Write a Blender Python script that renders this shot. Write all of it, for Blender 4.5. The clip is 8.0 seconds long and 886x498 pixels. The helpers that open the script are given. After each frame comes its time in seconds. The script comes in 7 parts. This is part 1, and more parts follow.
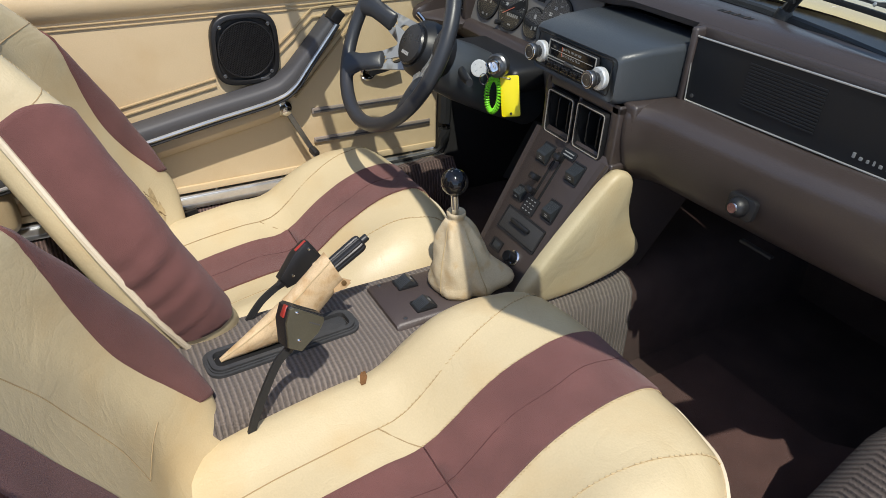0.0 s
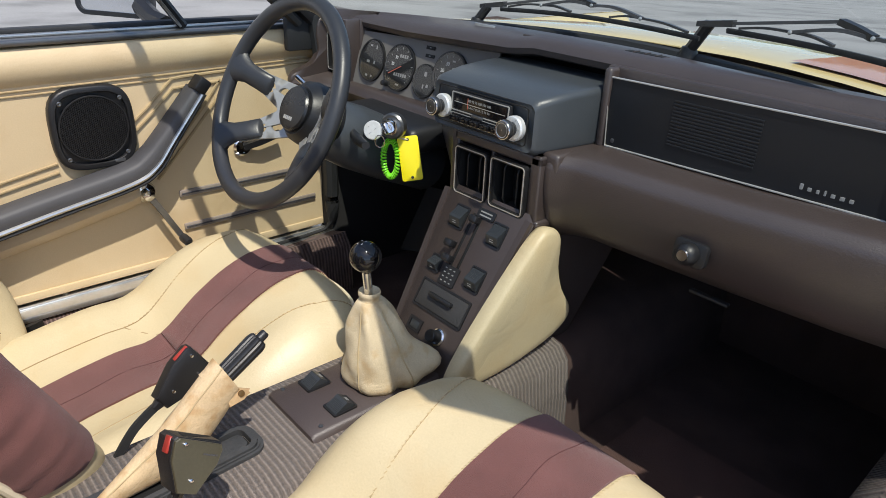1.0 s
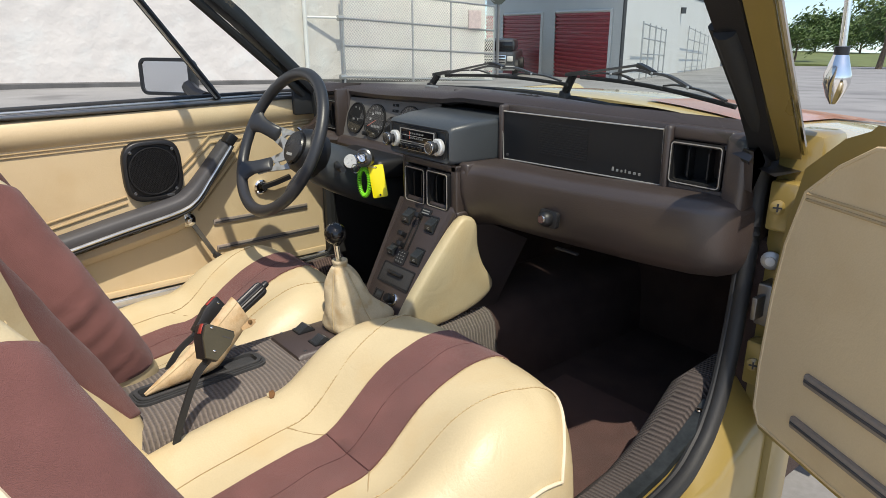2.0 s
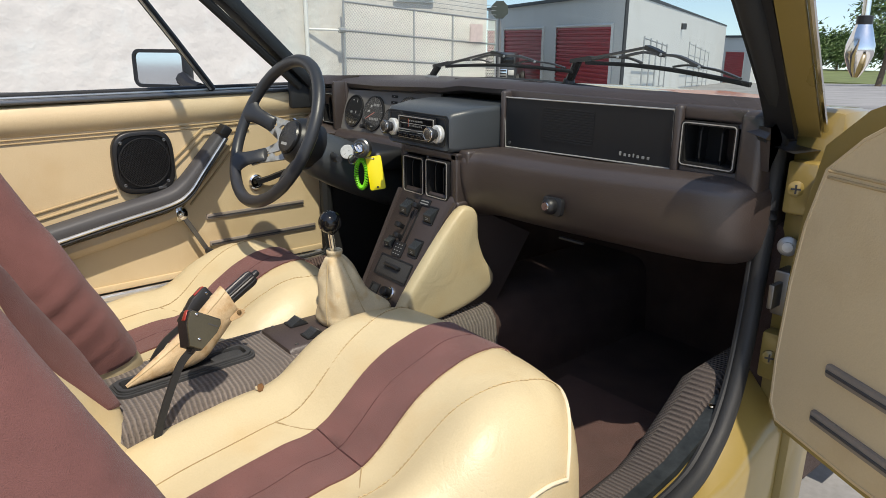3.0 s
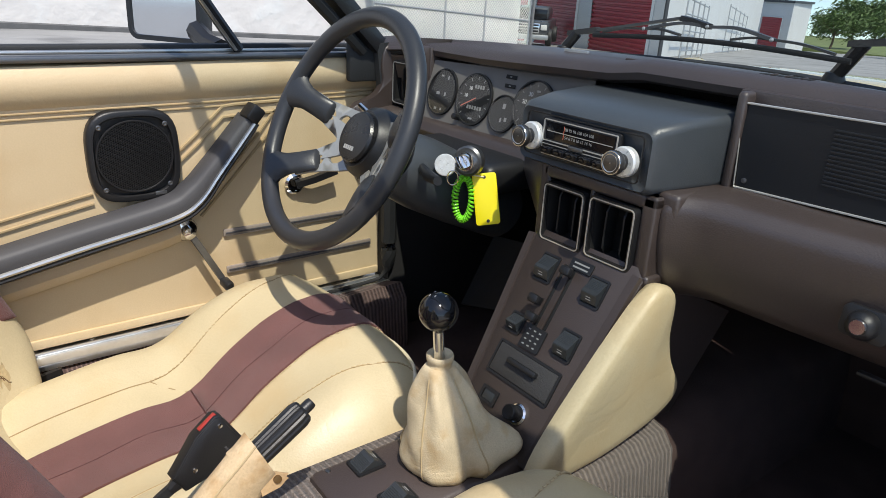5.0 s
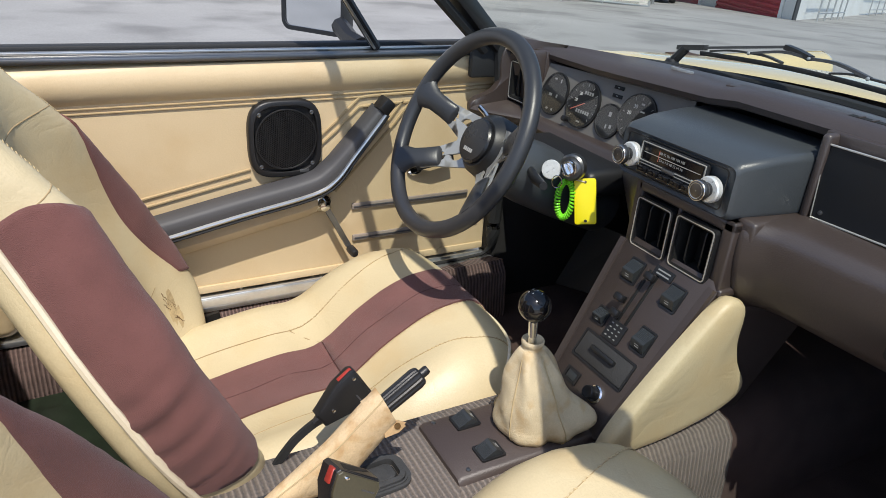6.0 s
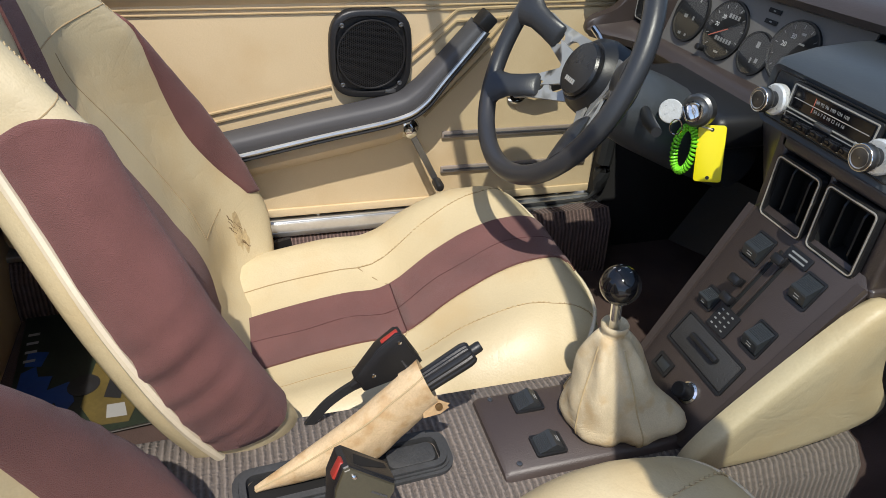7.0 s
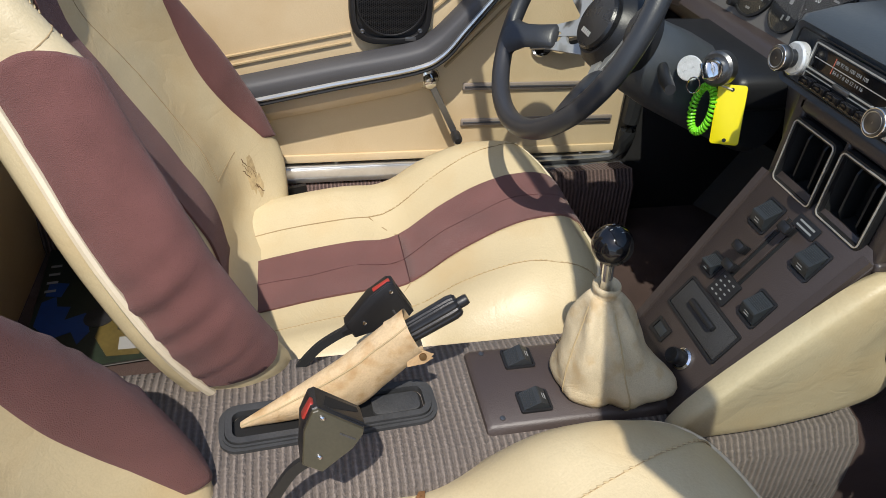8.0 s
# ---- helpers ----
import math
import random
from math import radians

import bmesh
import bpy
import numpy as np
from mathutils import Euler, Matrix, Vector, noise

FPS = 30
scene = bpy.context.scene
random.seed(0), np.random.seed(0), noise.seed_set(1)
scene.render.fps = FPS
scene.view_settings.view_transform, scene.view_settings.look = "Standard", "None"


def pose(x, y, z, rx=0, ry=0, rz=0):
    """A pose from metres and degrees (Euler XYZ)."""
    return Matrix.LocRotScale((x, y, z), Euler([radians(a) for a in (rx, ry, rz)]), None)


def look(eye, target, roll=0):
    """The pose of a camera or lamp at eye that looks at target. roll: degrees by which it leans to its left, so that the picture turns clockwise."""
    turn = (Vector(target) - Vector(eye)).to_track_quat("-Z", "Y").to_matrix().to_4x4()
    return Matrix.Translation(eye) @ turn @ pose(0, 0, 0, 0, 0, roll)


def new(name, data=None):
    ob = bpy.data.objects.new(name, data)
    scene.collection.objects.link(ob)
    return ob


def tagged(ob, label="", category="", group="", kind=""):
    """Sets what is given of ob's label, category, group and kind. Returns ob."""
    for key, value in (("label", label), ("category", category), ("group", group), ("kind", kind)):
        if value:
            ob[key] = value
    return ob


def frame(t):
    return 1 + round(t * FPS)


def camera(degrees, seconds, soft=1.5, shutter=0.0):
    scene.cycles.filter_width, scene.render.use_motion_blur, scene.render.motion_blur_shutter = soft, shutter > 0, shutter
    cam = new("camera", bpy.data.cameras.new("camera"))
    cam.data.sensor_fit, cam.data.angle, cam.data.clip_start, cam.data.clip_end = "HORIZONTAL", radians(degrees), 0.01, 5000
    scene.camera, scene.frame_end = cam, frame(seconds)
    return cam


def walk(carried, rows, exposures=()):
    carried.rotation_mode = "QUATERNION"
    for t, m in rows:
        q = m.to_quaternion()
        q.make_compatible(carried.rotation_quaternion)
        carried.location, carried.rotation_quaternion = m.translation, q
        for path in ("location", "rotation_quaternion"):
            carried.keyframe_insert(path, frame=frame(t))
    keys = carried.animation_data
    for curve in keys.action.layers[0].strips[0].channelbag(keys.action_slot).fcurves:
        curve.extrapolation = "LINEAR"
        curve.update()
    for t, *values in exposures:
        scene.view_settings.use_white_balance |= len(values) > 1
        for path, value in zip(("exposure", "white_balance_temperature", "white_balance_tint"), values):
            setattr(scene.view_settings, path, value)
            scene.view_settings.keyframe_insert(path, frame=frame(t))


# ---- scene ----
cam = camera(66, 8.0, 0.7)
PATH = [
    (0, 0.7767, -0.1428, 1.0088, 57.526, -2.532, 60.723),
    (0.5, 0.7042, -0.1319, 0.9781, 60.996, -2.278, 54.906),
    (1, 0.6427, -0.1127, 0.9370, 64.367, -2.369, 48.959),
    (1.2, 0.6394, -0.1088, 0.9215, 65.401, -2.357, 46.873),
    (1.3, 0.6940, -0.1343, 0.9179, 66.554, -1.767, 47.131),
    (1.5, 0.9283, -0.2430, 0.9577, 69.583, -0.455, 49.875),
    (1.7, 1.0439, -0.2847, 0.9613, 70.860, 0.183, 50.800),
    (2, 1.0711, -0.2730, 0.9248, 71.616, 0.168, 50.978),
    (2.4, 1.0738, -0.2761, 0.8795, 72.441, -0.259, 50.393),
    (2.8, 1.0599, -0.2706, 0.8596, 73.019, -0.410, 50.424),
    (3, 1.0435, -0.2480, 0.8668, 72.817, -0.174, 51.106),
    (3.5, 0.9807, -0.2139, 0.9015, 72.535, 0.174, 53.445),
    (3.8, 0.9926, -0.2327, 0.9313, 72.310, 0.549, 54.488),
    (4, 0.9510, -0.2250, 0.9235, 72.499, 0.153, 54.784),
    (4.2, 0.6842, -0.1054, 0.8739, 70.373, -0.977, 52.479),
    (4.35, 0.5253, -0.0342, 0.8339, 69.240, -2.019, 50.631),
    (4.5, 0.4802, -0.0175, 0.8263, 68.928, -2.464, 50.493),
    (4.9, 0.4966, -0.0445, 0.8535, 68.964, -2.827, 52.507),
    (5.3, 0.5236, -0.0851, 0.8971, 68.149, -3.288, 55.058),
    (5.5, 0.5503, -0.1149, 0.9280, 67.439, -3.501, 56.818),
    (6, 0.5861, -0.1295, 0.9693, 64.387, -3.846, 62.414),
    (6.5, 0.5407, -0.0699, 0.9472, 60.562, -4.072, 68.531),
    (7, 0.4799, -0.0130, 0.9399, 56.966, -3.507, 73.944),
    (7.5, 0.4874, 0.0129, 0.9308, 54.642, -3.549, 76.577),
    (8, 0.4907, 0.0389, 0.9346, 53.074, -3.821, 78.537),
]
walk(cam, [(t, pose(x, y, z, rx, ry, rz)) for t, x, y, z, rx, ry, rz in PATH],
     [(0.0, 0.30, 6500, 10), (1.0, 0.42, 6500, 10), (1.3, 0.42, 6550, 10), (1.7, 0.38, 6900, 10), (3.0, 0.34, 7000, 10), (3.5, 0.31, 6600, 9), (4.0, 0.34, 6500, 10), (4.5, 0.38, 6500, 10), (5.5, 0.42, 6500, 10), (6.0, 0.42, 6500, 10), (7.0, 0.37, 6500, 10), (8.0, 0.36, 6500, 10)])

# ---- light ----
SUN_AZ, SUN_EL = -22.0, 60.0      # degrees from +x towards +y, and above the horizon
world = bpy.data.worlds.new("sky")
scene.world = world
world.use_nodes = True
wn = world.node_tree
sky = wn.nodes.new("ShaderNodeTexSky")
sky.sky_type, sky.sun_disc = "NISHITA", False
sky.sun_elevation, sky.sun_rotation = radians(SUN_EL), radians(90 - SUN_AZ)
sky.air_density, sky.dust_density = 1.0, 0.8
sky.ozone_density = 1.6
turn = wn.nodes.new("ShaderNodeMapping")
turn.inputs["Location"].default_value = (0.0, 0.0, 0.10)
gaze = wn.nodes.new("ShaderNodeTexCoord")
wn.links.new(gaze.outputs["Generated"], turn.inputs["Vector"])
wn.links.new(turn.outputs[0], sky.inputs["Vector"])
wn.links.new(sky.outputs[0], wn.nodes["Background"].inputs[0])
wn.nodes["Background"].inputs[1].default_value = 0.165
sun = new("sun", bpy.data.lights.new("sun", "SUN"))
sun.data.energy, sun.data.angle, sun.data.color = 3.7, radians(0.6), (1.0, 0.94, 0.86)
sx, sy, sz = (math.cos(radians(SUN_EL)) * math.cos(radians(SUN_AZ)), math.cos(radians(SUN_EL)) * math.sin(radians(SUN_AZ)), math.sin(radians(SUN_EL)))
sun.matrix_world = look((3 * sx, 3 * sy, 3 * sz), (0, 0, 0))


# ---- materials ----
def material(name, color, rough=0.6, metal=0.0, vary=0.12, scale=6.0, bump=0.0, grain=180.0, spec=0.5, stain=None, sheen=0.0, coat=0.0, crease=0.0):
    """A surface with two scales of tone and a fine relief. color: linear base. stain: a second colour in worn patches."""
    m = bpy.data.materials.new(name)
    m.use_nodes = True
    nt = m.node_tree
    n, l = nt.nodes, nt.links
    b = n["Principled BSDF"]
    b.inputs["Roughness"].default_value = rough
    b.inputs["Metallic"].default_value = metal
    b.inputs["Specular IOR Level"].default_value = spec
    b.inputs["Sheen Weight"].default_value = sheen
    b.inputs["Coat Weight"].default_value = coat
    co = n.new("ShaderNodeTexCoord")
    big = n.new("ShaderNodeTexNoise")
    big.inputs["Scale"].default_value, big.inputs["Detail"].default_value = scale, 5.0
    l.new(co.outputs["Object"], big.inputs["Vector"])
    fine = n.new("ShaderNodeTexNoise")
    fine.inputs["Scale"].default_value, fine.inputs["Detail"].default_value = grain, 3.0
    l.new(co.outputs["Object"], fine.inputs["Vector"])
    ramp = n.new("ShaderNodeValToRGB")
    lo = [c * (1 - vary) for c in color]
    hi = [min(1, c * (1 + vary)) for c in color]
    ramp.color_ramp.elements[0].position, ramp.color_ramp.elements[0].color = 0.3, (*lo, 1)
    ramp.color_ramp.elements[1].position, ramp.color_ramp.elements[1].color = 0.7, (*hi, 1)
    mix = n.new("ShaderNodeMath")
    mix.operation = "MULTIPLY_ADD"
    mix.inputs[1].default_value = 0.35
    l.new(fine.outputs["Fac"], mix.inputs[0])
    half = n.new("ShaderNodeMath")
    half.operation = "MULTIPLY"
    half.inputs[1].default_value = 0.65
    l.new(big.outputs["Fac"], half.inputs[0])
    l.new(half.outputs[0], mix.inputs[2])
    l.new(mix.outputs[0], ramp.inputs[0])
    out = ramp.outputs[0]
    if stain:
        spots = n.new("ShaderNodeTexNoise")
        spots.inputs["Scale"].default_value, spots.inputs["Detail"].default_value = scale * 1.7, 8.0
        l.new(co.outputs["Object"], spots.inputs["Vector"])
        cut = n.new("ShaderNodeMapRange")
        cut.inputs["From Min"].default_value, cut.inputs["From Max"].default_value = 0.50, 0.68
        cut.inputs["To Max"].default_value = stain[3]
        l.new(spots.outputs["Fac"], cut.inputs["Value"])
        mc = n.new("ShaderNodeMixRGB")
        mc.inputs[2].default_value = (*stain[:3], 1)
        l.new(cut.outputs[0], mc.inputs[0])
        l.new(out, mc.inputs[1])
        out = mc.outputs[0]
    l.new(out, b.inputs["Base Color"])
    rr = n.new("ShaderNodeMapRange")
    rr.inputs["To Min"].default_value, rr.inputs["To Max"].default_value = max(0.02, rough - 0.1), min(1, rough + 0.1)
    l.new(big.outputs["Fac"], rr.inputs["Value"])
    l.new(rr.outputs[0], b.inputs["Roughness"])
    if bump:
        bp = n.new("ShaderNodeBump")
        bp.inputs["Strength"].default_value, bp.inputs["Distance"].default_value = min(1, bump), 0.0015
        l.new(fine.outputs["Fac"], bp.inputs["Height"])
        l.new(bp.outputs[0], b.inputs["Normal"])
    if crease:
        # shallow wrinkles in a stretched skin: sharp valleys of a warped noise
        wr = n.new("ShaderNodeTexNoise")
        wr.inputs["Scale"].default_value, wr.inputs["Detail"].default_value, wr.inputs["Distortion"].default_value = 16.0, 4.0, 1.6
        l.new(co.outputs["Object"], wr.inputs["Vector"])
        mid = n.new("ShaderNodeMath")
        mid.operation = "SUBTRACT"
        mid.inputs[1].default_value = 0.5
        l.new(wr.outputs["Fac"], mid.inputs[0])
        ab = n.new("ShaderNodeMath")
        ab.operation = "ABSOLUTE"
        l.new(mid.outputs[0], ab.inputs[0])
        pw = n.new("ShaderNodeMath")
        pw.operation = "POWER"
        pw.inputs[1].default_value = 0.6
        l.new(ab.outputs[0], pw.inputs[0])
        b2 = n.new("ShaderNodeBump")
        b2.inputs["Strength"].default_value, b2.inputs["Distance"].default_value = crease, 0.004
        l.new(pw.outputs[0], b2.inputs["Height"])
        l.new(bp.outputs[0], b2.inputs["Normal"])
        l.new(b2.outputs[0], b.inputs["Normal"])
    return m


def ribbed(name, dark, light, pitch, axis, rough=0.95):
    """Corded carpet: rows of tufts along one axis."""
    m = material(name, light, rough, vary=0.25, scale=9, bump=0.0, grain=420, sheen=0.05)
    nt = m.node_tree
    n, l = nt.nodes, nt.links
    b = n["Principled BSDF"]
    co = n["Texture Coordinate"]
    wave = n.new("ShaderNodeTexWave")
    wave.wave_type, wave.bands_direction = "BANDS", axis
    wave.inputs["Scale"].default_value = 0.314 / pitch
    wave.inputs["Distortion"].default_value, wave.inputs["Detail"].default_value = 0.35, 1.0
    wave.inputs["Detail Scale"].default_value = 14.0
    l.new(co.outputs["Object"], wave.inputs["Vector"])
    tuft = n.new("ShaderNodeTexNoise")
    tuft.inputs["Scale"].default_value = 320
    l.new(co.outputs["Object"], tuft.inputs["Vector"])
    add = n.new("ShaderNodeMath")
    add.operation = "MULTIPLY_ADD"
    add.inputs[1].default_value = 1.1
    l.new(tuft.outputs["Fac"], add.inputs[0])
    l.new(wave.outputs["Fac"], add.inputs[2])
    mc = n.new("ShaderNodeMixRGB")
    mc.blend_type = "MIX"
    mc.inputs[1].default_value = (*dark, 1)
    src = b.inputs["Base Color"].links[0].from_socket
    l.new(src, mc.inputs[2])
    cross = n.new("ShaderNodeTexWave")
    cross.wave_type, cross.bands_direction = "BANDS", "X" if axis != "X" else "Y"
    cross.inputs["Scale"].default_value, cross.inputs["Distortion"].default_value = 0.314 / (pitch * 0.8), 3.0
    l.new(co.outputs["Object"], cross.inputs["Vector"])
    both = n.new("ShaderNodeMath")
    both.operation = "MULTIPLY_ADD"
    both.inputs[1].default_value = 0.14
    l.new(cross.outputs["Fac"], both.inputs[0])
    less = n.new("ShaderNodeMath")
    less.operation = "MULTIPLY"
    less.inputs[1].default_value = 0.86
    l.new(wave.outputs["Fac"], less.inputs[0])
    l.new(less.outputs[0], both.inputs[2])
    l.new(both.outputs[0], mc.inputs[0])
    l.new(mc.outputs[0], b.inputs["Base Color"])
    bp = n.new("ShaderNodeBump")
    bp.inputs["Strength"].default_value, bp.inputs["Distance"].default_value = 1.0, 0.0034
    l.new(add.outputs[0], bp.inputs["Height"])
    l.new(bp.outputs[0], b.inputs["Normal"])
    return m


CREAM = material("cream vinyl", (0.54, 0.45, 0.275), 0.45, vary=0.09, scale=5, bump=0.20, crease=0.20, grain=420, spec=0.5, stain=(0.50, 0.34, 0.15, 0.35))
CREAM_DOOR = material("cream door vinyl", (0.62, 0.485, 0.295), 0.42, vary=0.07, scale=4, bump=0.16, crease=0.10, grain=420, stain=(0.46, 0.30, 0.13, 0.3))
MAROON = material("maroon cloth", (0.148, 0.064, 0.057), 0.9, vary=0.26, scale=14, bump=0.9, grain=1000, sheen=0.16, spec=0.2)
BROWN = material("dark brown padded vinyl", (0.049, 0.036, 0.032), 0.40, vary=0.16, scale=6, bump=0.26, grain=520, spec=0.75, coat=0.08)
BROWN_PLASTIC = material("dark brown grained plastic", (0.050, 0.037, 0.033), 0.42, vary=0.14, scale=7, bump=0.22, grain=650)
BLACK = material("black plastic", (0.012, 0.012, 0.013), 0.42, vary=0.15, scale=9, bump=0.15, grain=600)
RUBBER = material("black rubber", (0.016, 0.017, 0.018), 0.62, vary=0.2, scale=12, bump=0.2, grain=300)
GREYBOX = material("charcoal grey moulded plastic", (0.050, 0.056, 0.062), 0.34, vary=0.12, scale=8, bump=0.18, grain=600)
GREYTRIM = material("dark grey vinyl trim", (0.058, 0.057, 0.060), 0.58, vary=0.1, scale=10, bump=0.2, grain=500)
ALU = material("brushed aluminium", (0.62, 0.61, 0.58), 0.34, metal=1.0, vary=0.06, scale=30, grain=300)
CHROME = material("chrome", (0.78, 0.78, 0.78), 0.12, metal=1.0, vary=0.04, scale=20)
SILVER = material("silver painted line", (0.60, 0.59, 0.56), 0.35, metal=0.6, vary=0.05)
GLOSS = material("glossy black", (0.006, 0.006, 0.007), 0.08, vary=0.1, scale=30)
LEATHER = material("worn beige suede", (0.54, 0.45, 0.29), 0.75, vary=0.20, scale=26, bump=0.35, grain=700, crease=0.35, stain=(0.44, 0.30, 0.14, 0.65))
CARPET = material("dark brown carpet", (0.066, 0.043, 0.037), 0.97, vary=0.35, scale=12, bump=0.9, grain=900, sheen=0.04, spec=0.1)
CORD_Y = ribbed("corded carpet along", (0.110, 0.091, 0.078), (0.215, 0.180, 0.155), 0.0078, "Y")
CORD_EAST = ribbed("dark corded carpet", (0.045, 0.035, 0.031), (0.105, 0.085, 0.075), 0.0066, "Y")
CORD_SILL = ribbed("corded carpet on the sill", (0.060, 0.036, 0.031), (0.19, 0.125, 0.108), 0.0070, "Y")
RED = material("red paint", (0.36, 0.035, 0.045), 0.5, vary=0.1, scale=3)
REDBUTTON = material("red button plastic", (0.36, 0.035, 0.025), 0.4)
YELLOW = material("yellow tag plastic", (0.86, 0.72, 0.0), 0.4, vary=0.02)
GREEN = material("lime green plastic", (0.22, 0.75, 0.03), 0.35, vary=0.04)
STUCCO = material("white stucco", (0.60, 0.575, 0.535), 0.85, vary=0.07, scale=1.2, bump=0.9, grain=2.6, stain=(0.62, 0.63, 0.60, 0.6))
STUCCO.node_tree.nodes["Bump"].inputs["Distance"].default_value = 0.045
WHITEWALL = material("white painted wall", (0.68, 0.69, 0.67), 0.8, vary=0.05, scale=0.5, stain=(0.62, 0.62, 0.58, 0.5))
DARKTRIM = material("dark roof trim", (0.04, 0.045, 0.05), 0.6)
STEEL = material("galvanised steel", (0.42, 0.43, 0.43), 0.45, metal=0.7, vary=0.1, scale=9)
GOLD = material("gold beige car paint", (0.259, 0.187, 0.054), 0.3, vary=0.04, scale=5, coat=0.6)
CREAMPAINT = material("cream car paint", (0.58, 0.47, 0.23), 0.25, vary=0.03, scale=5, coat=0.7)
SCUFF = material("scuffed aluminium", (0.62, 0.64, 0.66), 0.32, metal=0.9, vary=0.12, scale=18, bump=0.1, grain=120)
PRINT = material("dull grey print", (0.26, 0.26, 0.25), 0.5, vary=0.03)
WHITE = material("white print", (0.62, 0.62, 0.60), 0.5, vary=0.03)


def asphalt():
    m = material("worn grey asphalt", (0.25, 0.25, 0.245), 0.9, vary=0.22, scale=0.6, bump=0.8, grain=70, stain=(0.10, 0.10, 0.10, 0.6))
    return m


def leaf_material():
    return material("green foliage", (0.055, 0.10, 0.02), 0.6, vary=0.5, scale=1.5, grain=30)


def glass_material(name, tint=(1, 1, 1), gloss=0.06):
    m = bpy.data.materials.new(name)
    m.use_nodes = True
    n, l = m.node_tree.nodes, m.node_tree.links
    n.remove(n["Principled BSDF"])
    t, g, x = n.new("ShaderNodeBsdfTransparent"), n.new("ShaderNodeBsdfGlossy"), n.new("ShaderNodeMixShader")
    t.inputs[0].default_value = (*tint, 1)
    g.inputs["Roughness"].default_value = 0.02
    x.inputs[0].default_value = gloss
    l.new(t.outputs[0], x.inputs[1])
    l.new(g.outputs[0], x.inputs[2])
    l.new(x.outputs[0], n["Material Output"].inputs[0])
    return m


GLASS = glass_material("windscreen glass", (0.83, 0.87, 0.83), 0.05)
CLEAR = glass_material("clear instrument glass", (0.9, 0.9, 0.9), 0.07)
MIRROR = material("mirror glass", (0.8, 0.82, 0.84), 0.02, metal=1.0, vary=0.01)


# ---- building helpers ----
def thing(name, label, category, at=(0, 0, 0), group=""):
    ob = new(name)
    ob.location = at
    bpy.context.view_layer.update()
    return tagged(ob, label, category, group)


def part(name, bm, mat, parent=None, label="", smooth=True, sharp=40, kind=""):
    """Links a bmesh, given in world metres, as one mesh object under a thing or under a part."""
    me = bpy.data.meshes.new(name)
    if bm.faces:
        bmesh.ops.recalc_face_normals(bm, faces=bm.faces)
    for f in bm.faces:
        f.smooth = smooth
    if smooth:
        lim = radians(sharp)
        for e in bm.edges:
            e.smooth = len(e.link_faces) != 2 or e.calc_face_angle(0.0) < lim
    bm.to_mesh(me)
    bm.free()
    me.materials.append(mat)
    ob = new(name, me)
    if parent is not None:
        off = Vector((0, 0, 0))
        p = parent
        while p is not None:
            off += p.location
            p = p.parent
        me.transform(Matrix.Translation(-off))
        ob.parent = parent
    if label:
        ob["label"] = label
    if kind:
        ob["kind"] = kind
    return ob


def structure(name, bm, mat, label, category, smooth=True, sharp=40):
    return tagged(part(name, bm, mat, None, "", smooth, sharp), label, category, kind="structure")


def box(x0, x1, y0, y1, z0, z1, bevel=0.0, segs=2, m=None):
    bm = bmesh.new()
    bmesh.ops.create_cube(bm, size=1.0)
    bmesh.ops.scale(bm, vec=(abs(x1 - x0), abs(y1 - y0), abs(z1 - z0)), verts=bm.verts)
    bmesh.ops.translate(bm, vec=((x0 + x1) / 2, (y0 + y1) / 2, (z0 + z1) / 2), verts=bm.verts)
    if bevel:
        bmesh.ops.bevel(bm, geom=bm.edges[:], offset=bevel, segments=segs, profile=0.5, affect="EDGES")
    if m is not None:
        bmesh.ops.transform(bm, matrix=m, verts=bm.verts)
    return bm


def merge(*bms):
    """One bmesh out of several."""
    out = bms[0]
    for b in bms[1:]:
        me = bpy.data.meshes.new("tmp")
        b.to_mesh(me)
        b.free()
        out.from_mesh(me)
        bpy.data.meshes.remove(me)
    return out


def moved(bm, m):
    bmesh.ops.transform(bm, matrix=m, verts=bm.verts)
    return bm


def loft(rings, closed=True, caps=True):
    """A skin over rings of points, each ring with as many points."""
    bm = bmesh.new()
    vs = [[bm.verts.new(p) for p in r] for r in rings]
    n = len(rings[0])
    for a, b in zip(vs, vs[1:]):
        for i in range(n if closed else n - 1):
            j = (i + 1) % n
            bm.faces.new((a[i], a[j], b[j], b[i]))
    if caps and closed:
        bm.faces.new(vs[0][::-1])
        bm.faces.new(vs[-1])
    return bm


def curve_points(pts, n, closed=False):
    """A smooth line through points, as n even steps per span."""
    P = [Vector(p) for p in pts]
    k = len(P)
    out = []
    for i in range(k if closed else k - 1):
        if closed:
            a, b, c, d = P[i - 1], P[i], P[(i + 1) % k], P[(i + 2) % k]
        else:
            a, b, c, d = P[max(i - 1, 0)], P[i], P[i + 1], P[min(i + 2, k - 1)]
        for s in range(n):
            t = s / n
            out.append(0.5 * (2 * b + (c - a) * t + (2 * a - 5 * b + 4 * c - d) * t * t + (3 * b - a - 3 * c + d) * t ** 3))
    if not closed:
        out.append(P[-1])
    return out


